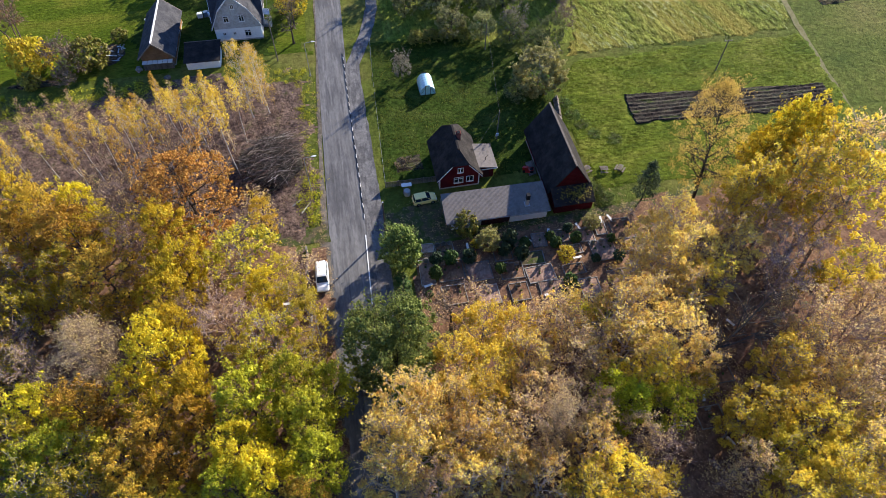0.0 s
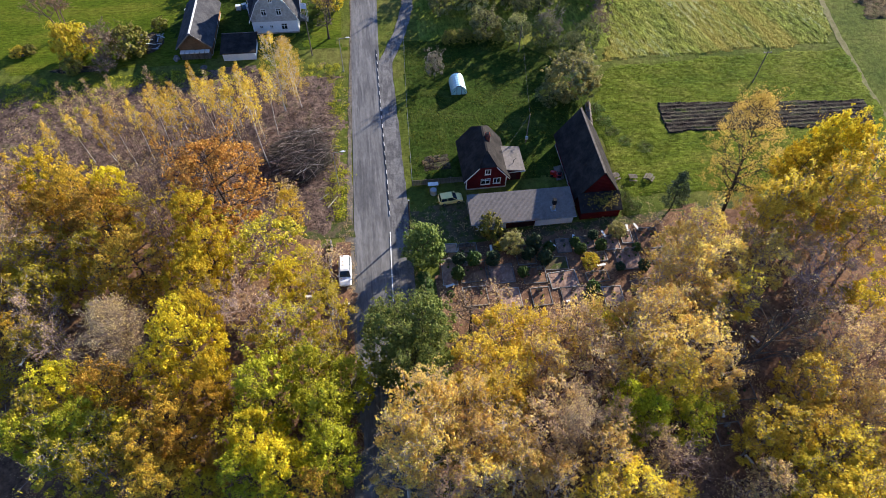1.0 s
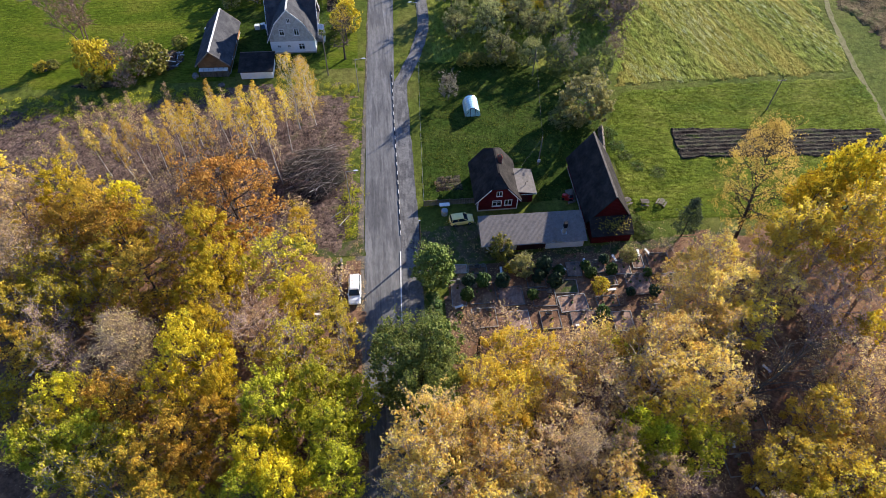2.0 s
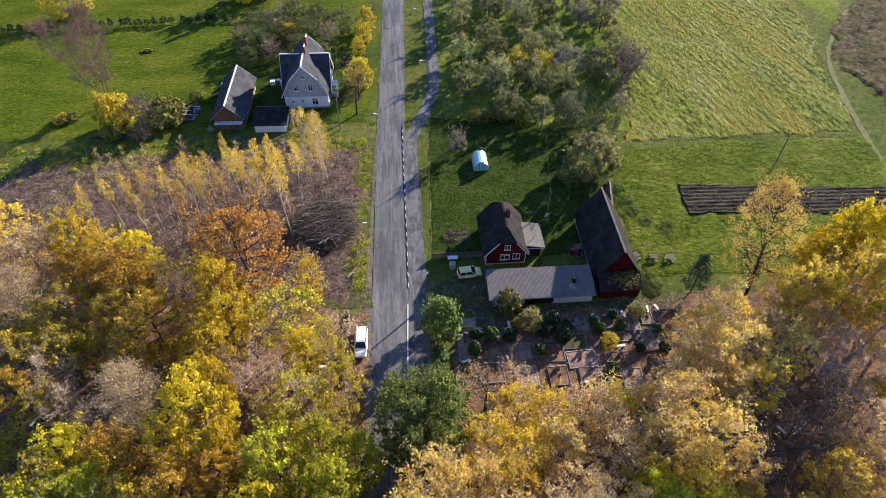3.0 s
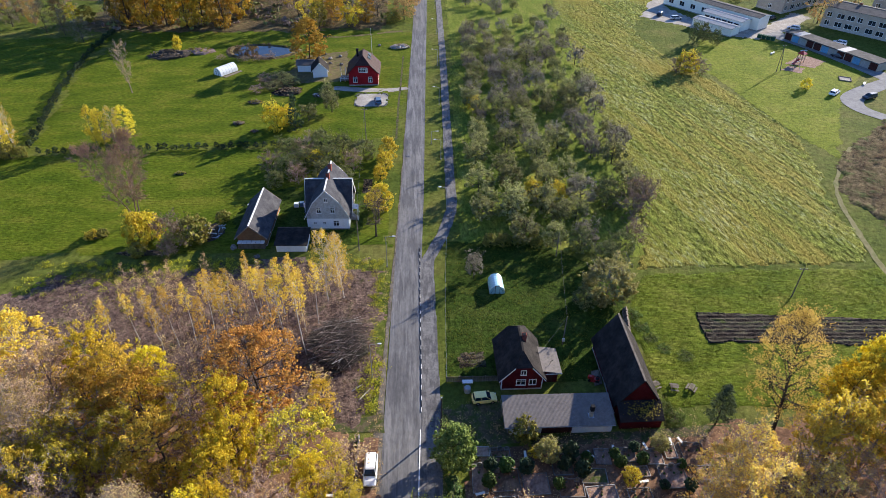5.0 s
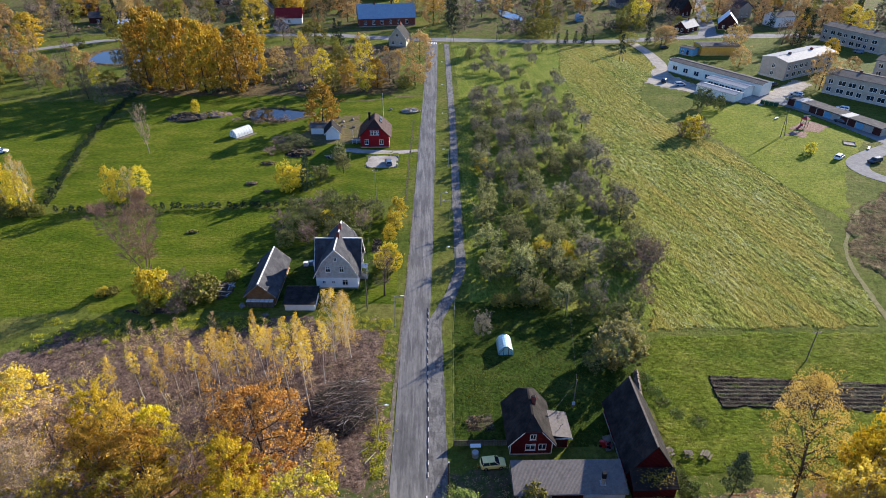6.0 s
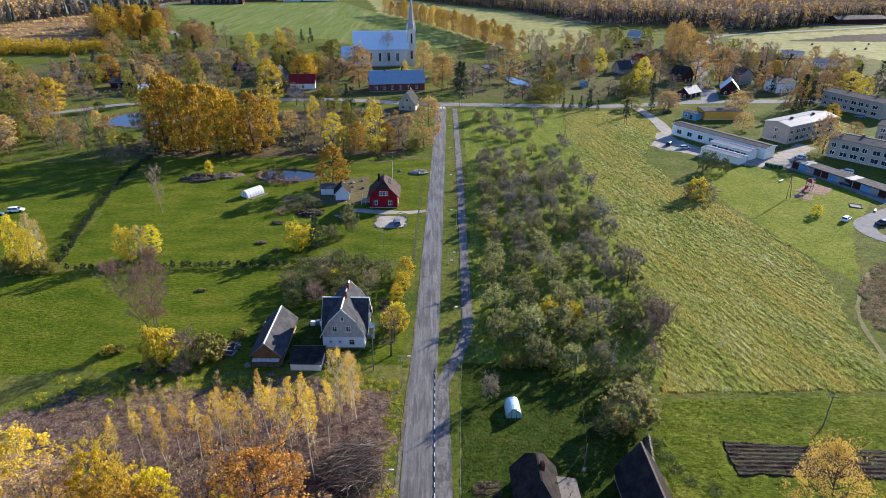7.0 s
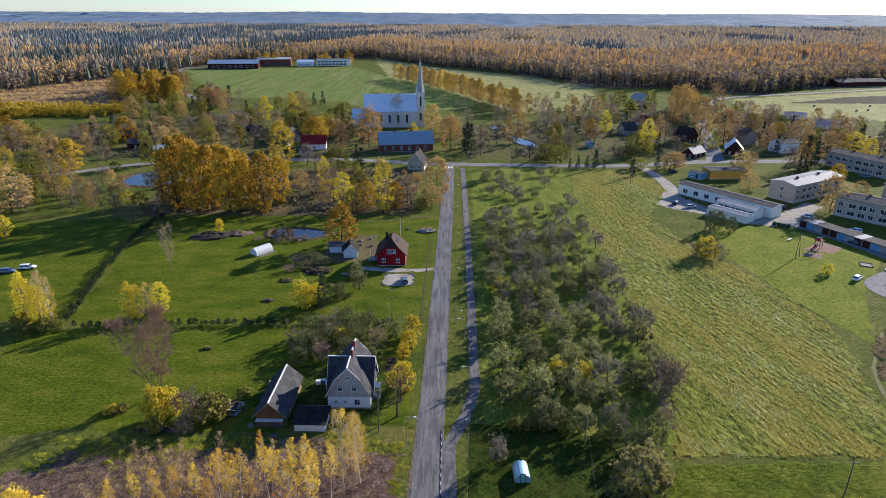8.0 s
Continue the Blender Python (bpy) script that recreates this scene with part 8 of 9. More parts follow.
# yard fence: boards at the front, wire mesh posts along the path
fe = thing("board_fence", pose(3.7, 62.5, 0), "dark weathered board fence before the garden", "fence")
for k in range(5):
    Build().box(1.9 * k - 0.06, -0.05, 0, 1.9 * k + 0.06, 0.05, 1.25).make("post", M_OLDWOOD, fe)
for z in (0.3, 0.95):
    Build().box(0, 0.05, z, 7.6, 0.10, z + 0.08).make("rail", M_OLDWOOD, fe)
mpale = None
for k in range(58):
    ob = new("slat", mpale) if mpale else None
    if ob is None:
        ob = Build().extrude([(-0.05, -0.09, 0.05), (0.05, -0.09, 0.05), (0.05, -0.09, 1.12), (0, -0.09, 1.2), (-0.05, -0.09, 1.12)], (0, 0.025, 0)).make("slat", M_OLDWOOD)
        mpale = ob.data
    ob.parent = fe
    ob.location = (0.07 + 0.13 * k, 0, random.uniform(-0.03, 0.03))
wf = thing("wire_fence", pose(0, 0, 0), "pale wire mesh fence along the garden", "fence")
fpts = smooth_line([(3.65, 62.6), (4.1, 75), (4.75, 90), (5.3, 98.2)], 2.5)
for i, p in enumerate(fpts):
    Build().box(p[0] - 0.022, p[1] - 0.022, 0, p[0] + 0.022, p[1] + 0.022, 1.1).make("post", M_CONCRETE, wf)
    if i:
        q = fpts[i - 1]
        w = Build()
        for z in (0.25, 0.5, 0.75, 1.0, 1.22):
            w.tube((q[0], q[1], z), (p[0], p[1], z), 0.006, 0.006, 4)
        w.make("wire", M_STEEL, wf)
wl = thing("well", pose(6.6, 60.6, 0), "round concrete well with small white roof", "well")
Build().tube((0, 0, 0), (0, 0, 0.85), 0.48, 0.48, 16).make("well_ring", M_CONCRETE, wl)
Build().tube((0, 0, 0.85), (0, 0, 0.92), 0.5, 0.44, 16).make("lid", M_STEEL, wl)
for x in (-0.5, 0.5):
    Build().box(x - 0.05, 0.25, 0, x + 0.05, 0.35, 1.7).make("post", M_OLDWOOD, wl)
Build().slab([(-0.75, 0.05, 1.72), (0.75, 0.05, 1.72), (0.75, 0.65, 1.8), (-0.75, 0.65, 1.8)], 0.06).make("well_roof", M_WHITE, wl)

# lawn tractor
P_RED = plain("red_machine_paint", (0.42, 0.02, 0.015), 0.35)
tr = thing("lawn_tractor", pose(25.6, 62.1, 0, 0, 0, 160), "red lawn tractor standing on the grass", "lawn tractor")
Build().loft([[(x, -h, 0.35), (x, h, 0.35), (x, h * 0.9, z), (x, -h * 0.9, z)] for x, h, z in ((0.1, 0.25, 0.75), (0.4, 0.28, 0.85), (0.9, 0.24, 0.8), (1.0, 0.2, 0.6))]).make("bonnet", P_RED, tr)
Build().box(-0.7, -0.35, 0.3, 0.1, 0.35, 0.5).make("rear_deck", P_RED, tr)
Build().box(-0.55, -0.2, 0.5, -0.15, 0.2, 0.6).box(-0.6, -0.2, 0.6, -0.52, 0.2, 0.95).make("seat", M_BLACK, tr)
Build().box(-0.3, -0.5, 0.1, 0.5, 0.5, 0.25).make("mower_deck", P_RED, tr)
Build().tube((0.1, 0, 0.7), (-0.05, 0, 1.0), 0.03, 0.03).make("steering_column", M_BLACK, tr)
for x, r in ((-0.45, 0.28), (0.7, 0.2)):
    for s in (-1, 1):
        Build().tube((x, s * 0.36, r), (x, s * 0.5, r), r, r, 12).make("wheel", M_TYRE, tr)


def picnic_table(x, y, turn):
    ob = thing("cable_drum_table", pose(x, y, 0, 0, 0, turn), "weathered plank table with benches on the lawn", "table", "plank tables on the lawn")
    for k in range(4):
        Build().box(-0.6, -0.34 + 0.175 * k, 0.68, 0.6, -0.19 + 0.175 * k, 0.73).make("plank", M_OLDWOOD, ob)
    for s in (-1, 1):
        Build().box(-0.6, s * 0.6 - 0.12, 0.40, 0.6, s * 0.6 + 0.12, 0.45).make("bench", M_OLDWOOD, ob)
        Build().box(s * 0.42 - 0.04, -0.7, 0, s * 0.42 + 0.04, -0.55, 0.4).box(s * 0.42 - 0.04, 0.55, 0, s * 0.42 + 0.04, 0.7, 0.4).box(s * 0.42 - 0.04, -0.7, 0.32, s * 0.42 + 0.04, 0.7, 0.4).box(s * 0.42 - 0.04, -0.08, 0.4, s * 0.42 + 0.04, 0.08, 0.68).make("leg", M_OLDWOOD, ob)


for x, y, turn in ((34.3, 60.6, 20), (36.9, 60.1, -10), (39.4, 59.9, 50)):
    picnic_table(x, y, turn)

# stacked logs by the barn
rr = random.Random(3)
lgo = thing("log_stack", pose(33.4, 71.5, 0, 0, 0, -10), "row of stacked grey logs behind the barn", "log pile")
for k in range(5):
    for row in range(3):
        for j in range(3 - row):
            Build().tube((-0.4 + 0.35 * j + 0.17 * row, k * 1.2, 0.18 + 0.3 * row), (-0.4 + 0.35 * j + 0.17 * row + rr.uniform(-0.05, 0.05), k * 1.2 + 1.05, 0.18 + 0.3 * row), 0.16, 0.15, 7).make("log", M_OLDWOOD, lgo)

# flower beds
for name, m, w, l, label in (("flower_bed", pose(7.7, 66.8, 0, 0, 0, 2), 4.2, 3.2, "dug garden bed with withered plants"), ("flower_bed", pose(-11.0, 118.5, 0), 2.0, 6, "dark dug vegetable bed")):
    ob = thing(name, m, label, "garden bed")
    b = Build()
    n = 10
    v = [(-w / 2 + w * i / n, -l / 2 + l * j / n, 0.05 + (0.16 * rr.random() if 0 < i < n and 0 < j < n else 0)) for i in range(n + 1) for j in range(n + 1)]
    b.add(v, [(i * (n + 1) + j, (i + 1) * (n + 1) + j, (i + 1) * (n + 1) + j + 1, i * (n + 1) + j + 1) for i in range(n) for j in range(n)]).make("soil", M_SOIL, ob)
    pts = [(rr.uniform(-w / 2, w / 2), rr.uniform(-l / 2, l / 2), 0.3) for k in range(30)]
    v, f = leaf_cloud(pts, 260, 0.16, 0.14, np.random.default_rng(9))
    mesh_object("plants", v.tolist(), f.tolist(), L_DRY, ob, "withered plants")

# brushwood pile on the clearing
bp = thing("brush_pile", pose(-12.6, 70.2, 0), "large pile of felled birch poles and branches", "brushwood pile")
core = Build()
core.blob((0, 0, 0.3), 4.4, 5.2, 1.5, rr, 0.3, 16, 7)
core.make("brush_core", M_SOIL, bp, "dark mass of branches")
for layer, (count, mat, thin) in enumerate(((900, M_BARK, 0.022), (200, M_REDTWIG, 0.018), (260, M_OLDWOOD, 0.024), (120, M_PALETWIG, 0.028))):
    pb = Build()
    for k in range(count):
        t, q = rr.uniform(0, 6.28), math.sqrt(rr.random())
        x, y = 4.2 * q * math.cos(t), 5.2 * q * math.sin(t)
        z = 0.4 + 1.9 * math.sqrt(max(0.0, 1 - q * q)) + rr.uniform(-0.3, 0.35)
        a = rr.gauss(0.55, 0.45) if rr.random() < 0.75 else rr.uniform(0, 3.14)
        tilt, ln = rr.gauss(0.0, 0.22), rr.uniform(1.6, 4.6)
        p = Vector((x - math.cos(a) * ln / 2, y - math.sin(a) * ln / 2, max(0.15, z - tilt * ln / 2)))
        for step in range(3):
            a += rr.gauss(0, 0.16)
            e = p + Vector((math.cos(a), math.sin(a), tilt - 0.10 * (step - 1))) * ln / 3
            e.z = max(0.12, e.z)
            pb.tube(p, e, thin * (1.3 - 0.35 * step), thin * (0.95 - 0.35 * step), 3)
            p = e
    pb.make("brushwood", mat, bp)["kind"] = "stuff"
for k in range(22):
    y, a = rr.uniform(-4.2, 4.2), rr.gauss(0.5, 0.4)
    z = 1.9 + rr.uniform(-0.3, 0.3)
    Build().tube((-2.2 * math.cos(a) + 1, y - 2.2 * math.sin(a), z), (2.4 * math.cos(a) + 1, y + 2.4 * math.sin(a), z - 0.5), 0.035, 0.016, 6).make("birch_pole", M_BIRCHBARK, bp, "pale birch pole")
# loose brushwood over the clearing
v = Build()
for k in range(4200):
    x, y = rr.uniform(-66, -7), rr.uniform(57, 90)
    if y < 66 + (x + 7) * -0.28 - 6 and x < -20:
        continue
    a, ln = rr.uniform(0, 6.28), rr.uniform(0.5, 2.4)
    z = 0.22 + rr.uniform(0, 0.2)
    v.tube((x, y, z), (x + ln * math.cos(a), y + ln * math.sin(a), z + rr.uniform(-0.05, 0.3)), rr.uniform(0.01, 0.024), 0.008, 3)
tagged(v.make("loose_brushwood", M_REDTWIG), "loose twigs and cut branches strewn over the clearing", "brushwood", kind="stuff")
wd_v, wd_f = leaf_cloud([(rr.uniform(-68, -7), rr.uniform(58, 90), 0.25) for k in range(1500)], 9000, 0.22, 0.55, np.random.default_rng(31))
mesh_object("dry_weeds", wd_v.tolist(), wd_f.tolist(), L_DRY)
tagged(bpy.data.objects["dry_weeds"], "dry brown weeds covering the clearing", "weeds", kind="stuff")
gv_v, gv_f = leaf_cloud([(rr.uniform(-9, -6.4) if k % 5 == 0 else rr.uniform(-70, -24), rr.uniform(57, 67) if k % 5 == 0 else rr.uniform(84, 93), 0.15) for k in range(420)], 5000, 0.22, 0.45, np.random.default_rng(32))
tagged(mesh_object("green_weeds", gv_v.tolist(), gv_f.tolist(), L_LIME), "green weeds along the verge and the field edge", "weeds", kind="stuff")
for x, y, a, ln in ((-8.2, 60.4, 55, 2.4), (-9.4, 61.6, 40, 2.0), (-15, 63.5, 65, 1.8)):
    ob = tagged(Build().tube((-ln / 2, 0, 0.12), (ln / 2, 0, 0.14), 0.07, 0.05, 7).make("fallen_log", M_BIRCHBARK), "pale fallen birch log on the ground", "log")
    ob.matrix_basis = pose(x, y, 0.15, 0, 0, a)

# junk and compost heaps
def heap(x, y, rx, ry, h, label, mats, seed, planks=18, name="scrap_heap"):
    ob = thing(name, pose(x, y, 0), label, "heap")
    r = random.Random(seed)
    Build().blob((0, 0, 0), rx, ry, h, r, 0.3, 12, 6).make("mound", mats[0], ob)
    cover = [(rx * 0.95 * math.cos(t) * q, ry * 0.95 * math.sin(t) * q, h * math.sqrt(max(0.0, 1 - q * q)) + 0.05) for t, q in ((r.uniform(0, 6.28), math.sqrt(r.random())) for k in range(60))]
    cv, cf = leaf_cloud(cover, int(120 + 60 * rx * ry), 0.26, 0.22, np.random.default_rng(seed))
    mesh_object("dry_cover", cv.tolist(), cf.tolist(), L_DRY if seed % 3 else L_MIDOLIVE, ob)["kind"] = "stuff"
    for k in range(planks):
        a, px, py = r.uniform(0, 3.14), r.uniform(-rx, rx) * 0.8, r.uniform(-ry, ry) * 0.8
        z = h * math.sqrt(max(0.05, 1 - (px / rx) ** 2 - (py / ry) ** 2)) + 0.05
        ln = r.uniform(0.6, 1.8)
        Build().box(-ln / 2, -0.09, -0.02, ln / 2, 0.09, 0.03, pose(px, py, z, r.uniform(-15, 15), r.uniform(-15, 15), math.degrees(a))).make("plank", mats[k % (len(mats) - 1) + 1], ob)
    return ob


heap(-40.3, 101.6, 2.4, 2.8, 0.9, "heap of scrap boards and sheets", (M_BARK, M_OLDWOOD, M_STEEL, M_WHITE), 41, 34)
heap(-62.4, 101, 2.0, 1.2, 0.7, "compost mound with yellowing stalks", (M_SOIL, M_OLDWOOD), 42, 4)
heap(-52, 95.4, 3.6, 1.0, 0.35, "dug earth bank by the garden", (M_SOIL, M_OLDWOOD), 43, 3)
heap(-78, 200, 6.5, 4.0, 1.2, "overgrown brushwood heap on the lawn", (M_BARK, M_OLDWOOD), 44, 20)
heap(-70, 203, 5, 3, 1.0, "heap of brown brushwood on the lawn", (M_TWIG, M_OLDWOOD), 45, 16)
heap(-45.5, 150, 1.6, 0.9, 0.45, "small pile of logs on the lawn", (M_BARK, M_OLDWOOD), 46, 14)
heap(-40.8, 145.5, 0.9, 0.5, 0.3, "small pile of boards on the lawn", (M_BARK, M_OLDWOOD), 47, 6)
heap(-44, 163, 2.2, 1.2, 0.5, "mound of branches on the lawn", (M_BARK, M_OLDWOOD), 48, 10)
heap(-36, 170, 4.0, 3.0, 0.9, "bramble-covered mound in the garden", (M_SOIL, M_OLDWOOD), 49, 8)
heap(-27, 167.5, 1.8, 1.2, 0.5, "pile of building timber by the house", (M_BARK, M_OLDWOOD, M_WHITE), 50, 18)
heap(-53, 124.8, 1.2, 0.8, 0.4, "small heap of mown grass", (M_SOIL, M_OLDWOOD), 51, 2)
heap(-5.2, 206.5, 3.2, 2.2, 0.9, "pale gravel heap by the road", (M_GRAVEL, M_STONE), 52, 4)
for x, y in ((-44, 101), (-30, 93.5), (-27, 196), (-24, 198), (-26.5, 192), (-23, 191), (-29, 200), (-12, 208), (-35, 96.5)):
    ob = tagged(Build().blob((0, 0, 0.25), 0.7 * rr.uniform(0.6, 1.2), 0.6, 0.4, rr, 0.2, 9, 5).make("boulder", M_STONE, smooth=False), "grey field boulder lying in the grass", "boulder")
    ob.matrix_basis = pose(x, y, 0, 0, 0, rr.uniform(0, 180))
for k in range(22):
    t = k / 22 * 2 * math.pi
    ob = tagged(Build().blob((0, 0, 0.12), 0.32, 0.28, 0.2, rr, 0.2, 7, 4).make("border_stone", M_STONE), "rough edging stone round the gravel pad", "stone", "edging stones")
    ob.matrix_basis = pose(-12.4 + 4.4 * math.copysign(abs(math.cos(t)) ** 0.4, math.cos(t)), 164.3 + 4.4 * math.copysign(abs(math.sin(t)) ** 0.4, math.sin(t)), 0)
# white barrels and boxes behind the shed
for k, (x, y) in enumerate(((-25.2, 110.6), (-24.1, 110.9), (-23.2, 110.4), (-22.6, 108.2), (-34.5, 110.4))):
    ob = thing("water_tank", pose(x, y, 0, 0, 0, 12 * k), "white plastic water tank in a metal cage", "water tank", "garden tanks")
    Build().box(-0.45, -0.4, 0.12, 0.45, 0.4, 0.95).make("tank", M_FILM if k % 2 == 0 else P_BLUE, ob)
    Build().box(-0.5, -0.45, 0, 0.5, 0.45, 0.12).make("pallet", M_OLDWOOD, ob)

# ponds
def pond(name, cx, cy, rx, ry, turn, label, seed):
    rng = random.Random(seed)
    ob = thing(name, pose(cx, cy, 0, 0, 0, turn), label, "pond", kind="structure")
    n = 40
    def outline(s):
        return [(rx * s * math.cos(2 * math.pi * i / n) * (1 + 0.10 * math.sin(3 * 2 * math.pi * i / n + seed)), ry * s * math.sin(2 * math.pi * i / n) * (1 + 0.12 * math.cos(2 * 2 * math.pi * i / n + seed))) for i in range(n)]
    b = Build()
    o1, o2, o3 = outline(1.28), outline(1.12), outline(1.0)
    v = [(x, y, 0.02) for x, y in o1] + [(x, y, 0.35 + rng.uniform(0, 0.15)) for x, y in o2] + [(x, y, 0.06) for x, y in o3]
    b.add(v, [(k * n + i, k * n + (i + 1) % n, (k + 1) * n + (i + 1) % n, (k + 1) * n + i) for k in range(2) for i in range(n)]).make("bank", M_SCRUB, ob)
    Build().add([(x, y, 0.09) for x, y in outline(1.02)], [tuple(range(n))]).make("water_surface", M_WATER, ob)
    pts = [(x * rng.uniform(0.98, 1.12), y * rng.uniform(0.98, 1.12), 0.5) for x, y in outline(1.08)]
    v, f = leaf_cloud(pts, 420, 0.3, 0.4, np.random.default_rng(seed))
    mesh_object("reeds", v.tolist(), f.tolist(), L_DRY, ob, "dry reeds")


pond("pond", -50, 203, 9.5, 5.8, 0, "small garden pond with reedy banks", 1)
pond("pond", -128, 277, 16, 12, 10, "village pond reflecting the sky", 2)
pond("pond", 47, 367, 5, 14, 18, "narrow pond reflecting the pale sky", 3)
pond("pond", 36.5, 413, 5, 8, 10, "far narrow pond reflecting the sky", 4)

# ---- churchyard graves ----
rg = random.Random(8)


def grave(x, y, w, l, turn=0.0, stone=0, cover=None, bench=None):
    edge = rg.random()
    ob = thing("grave_plot", pose(x, y, 0.06, 0, 0, turn), "raked gravel grave plot with a concrete border" if cover is None else "leaf-strewn grave plot with a stone border", "grave", "grave plots")
    for a, b, c, d in ((-w / 2, -l / 2, w / 2, -l / 2 + 0.09), (-w / 2, l / 2 - 0.09, w / 2, l / 2), (-w / 2, -l / 2 + 0.09, -w / 2 + 0.09, l / 2 - 0.09), (w / 2 - 0.09, -l / 2 + 0.09, w / 2, l / 2 - 0.09)):
        Build().box(a, b, -0.05, c, d, 0.17).make("border", M_CONCRETE if edge > 0.7 else M_STONE, ob)
    n = 6
    Build().add([(-w / 2 + 0.14 + (w - 0.28) * i / n, -l / 2 + 0.14 + (l - 0.28) * j / n, 0.10 + rg.uniform(0, 0.03)) for i in range(n + 1) for j in range(n + 1)],
                [(i * (n + 1) + j, (i + 1) * (n + 1) + j, (i + 1) * (n + 1) + j + 1, i * (n + 1) + j + 1) for i in range(n) for j in range(n)]).make("gravel_bed", cover or M_SANDBED, ob)
    for k in range(stone):
        sx = -w / 2 + w * (k + 0.5) / stone
        hh, ww = rg.uniform(0.5, 0.95), rg.uniform(0.4, 0.65)
        s = Build().box(sx - ww / 2 - 0.08, l / 2 - 0.55, 0.08, sx + ww / 2 + 0.08, l / 2 - 0.25, 0.22)
        s.extrude([(sx - ww / 2, l / 2 - 0.46, 0.22), (sx + ww / 2, l / 2 - 0.46, 0.22), (sx + ww / 2, l / 2 - 0.46, hh), (sx + ww / 4, l / 2 - 0.46, hh + 0.12), (sx - ww / 4, l / 2 - 0.46, hh + 0.12), (sx - ww / 2, l / 2 - 0.46, hh)], (0, 0.14, 0))
        s.make("headstone", M_STONE, ob)
        for j in range(2):
            Build().blob((sx + rg.uniform(-0.3, 0.3), l / 2 - 0.9 - 0.4 * j, 0.2), 0.16, 0.16, 0.16, rg, 0.25, 7, 4).make("flower_tuft", L_SHRUB if j else L_DRY, ob)
    return ob


def white_bench(x, y, turn):
    ob = thing("bench", pose(x, y, 0.06, 0, 0, turn), "narrow white-painted churchyard bench", "bench", "churchyard benches")
    Build().box(-0.6, -0.16, 0.40, 0.6, 0.16, 0.46).make("seat", M_WHITE, ob)
    for s in (-0.45, 0.45):
        Build().box(s - 0.05, -0.13, 0, s + 0.05, 0.13, 0.40).make("leg", M_CONCRETE, ob)



for x, y, w, l, n, cov in ((7.2, 46.3, 2.0, 4.2, 1, 0), (10.4, 46.0, 3.6, 3.2, 2, 1), (7.9, 50.3, 1.8, 1.5, 0, 0), (10.2, 50.1, 2.6, 1.5, 3, 1), (14.2, 45.3, 3.3, 3.0, 0, 0), (18.0, 48.0, 2.6, 3.2, 2, 1), (23.6, 49.0, 2.0, 2.4, 1, 0), (21.8, 46.2, 3.4, 2.2, 0, 2), (22.3, 43.5, 3.8, 2.6, 1, 0), (26.8, 49.2, 2.4, 2.2, 1, 0), (27.6, 46.6, 3.0, 1.6, 2, 0), (27.0, 43.4, 3.0, 1.8, 2, 1)):
    grave(x, y, w, l, rg.uniform(-4, 4), n, (None, M_LITTER, M_DIRT)[cov])
for x, y, w, l, n, cov in ((30.4, 48.8, 2.2, 2.4, 1, 0), (32.8, 49.6, 1.6, 2.4, 1, 0), (35.8, 49.0, 3.2, 3.6, 2, 1), (32.0, 45.8, 3.4, 3.4, 3, 0), (36.6, 46.0, 2.6, 2.4, 1, 0), (32.9, 40.8, 3.4, 3.2, 1, 0), (28.3, 40.2, 2.6, 3.0, 1, 0), (23.2, 40.6, 3.4, 3.2, 1, 0), (18.6, 44.6, 3.2, 2.6, 2, 1), (18.8, 41.2, 2.6, 2.8, 1, 1), (14.6, 41.4, 3.0, 3.0, 1, 0), (10.2, 42.2, 3.2, 3.0, 2, 1), (38.5, 38, 2.8, 2.8, 1, 1), (39.5, 30, 3, 2.8, 1, 1), (40, 25.5, 2.8, 2.4, 1, 1), (36.5, 20.6, 3.2, 2.6, 1, 1), (40, 34, 2.8, 2.6, 1, 1)):
    grave(x, y, w, l, rg.uniform(-4, 4), n, (None, M_LITTER, M_DIRT)[cov])
for x, y, turn in ((7.0, 44.0, 14), (13.4, 49.4, 88), (22.0, 49.2, -60), (25.2, 49.9, 80), (29.6, 50.2, -75), (33.2, 50.8, 80), (34.6, 50.9, -70), (22.4, 39.9, 0), (27.9, 45.0, 5), (-11.4, 44.4, 0), (-31, 33, 30), (-46, 39, 70), (36.6, 23.0, 70), (37.4, 17.4, -65), (44.2, 31.8, -60), (-24.5, 27, 20)):
    white_bench(x, y, turn)
for k in range(16):
    b = Build().box(-0.12, -0.35, 0, 0.12, 0.35, 0.5 + 0.15 * (k % 3))
    ob = tagged(b.make("hedge_stone", M_STONE), "dark low stone of the churchyard border", "stone", "border stones")
    ob.matrix_basis = pose(-8.6 + 0.1 * math.sin(k), 53.0 - 0.75 * k, 0, 0, 0, rg.uniform(-8, 8))
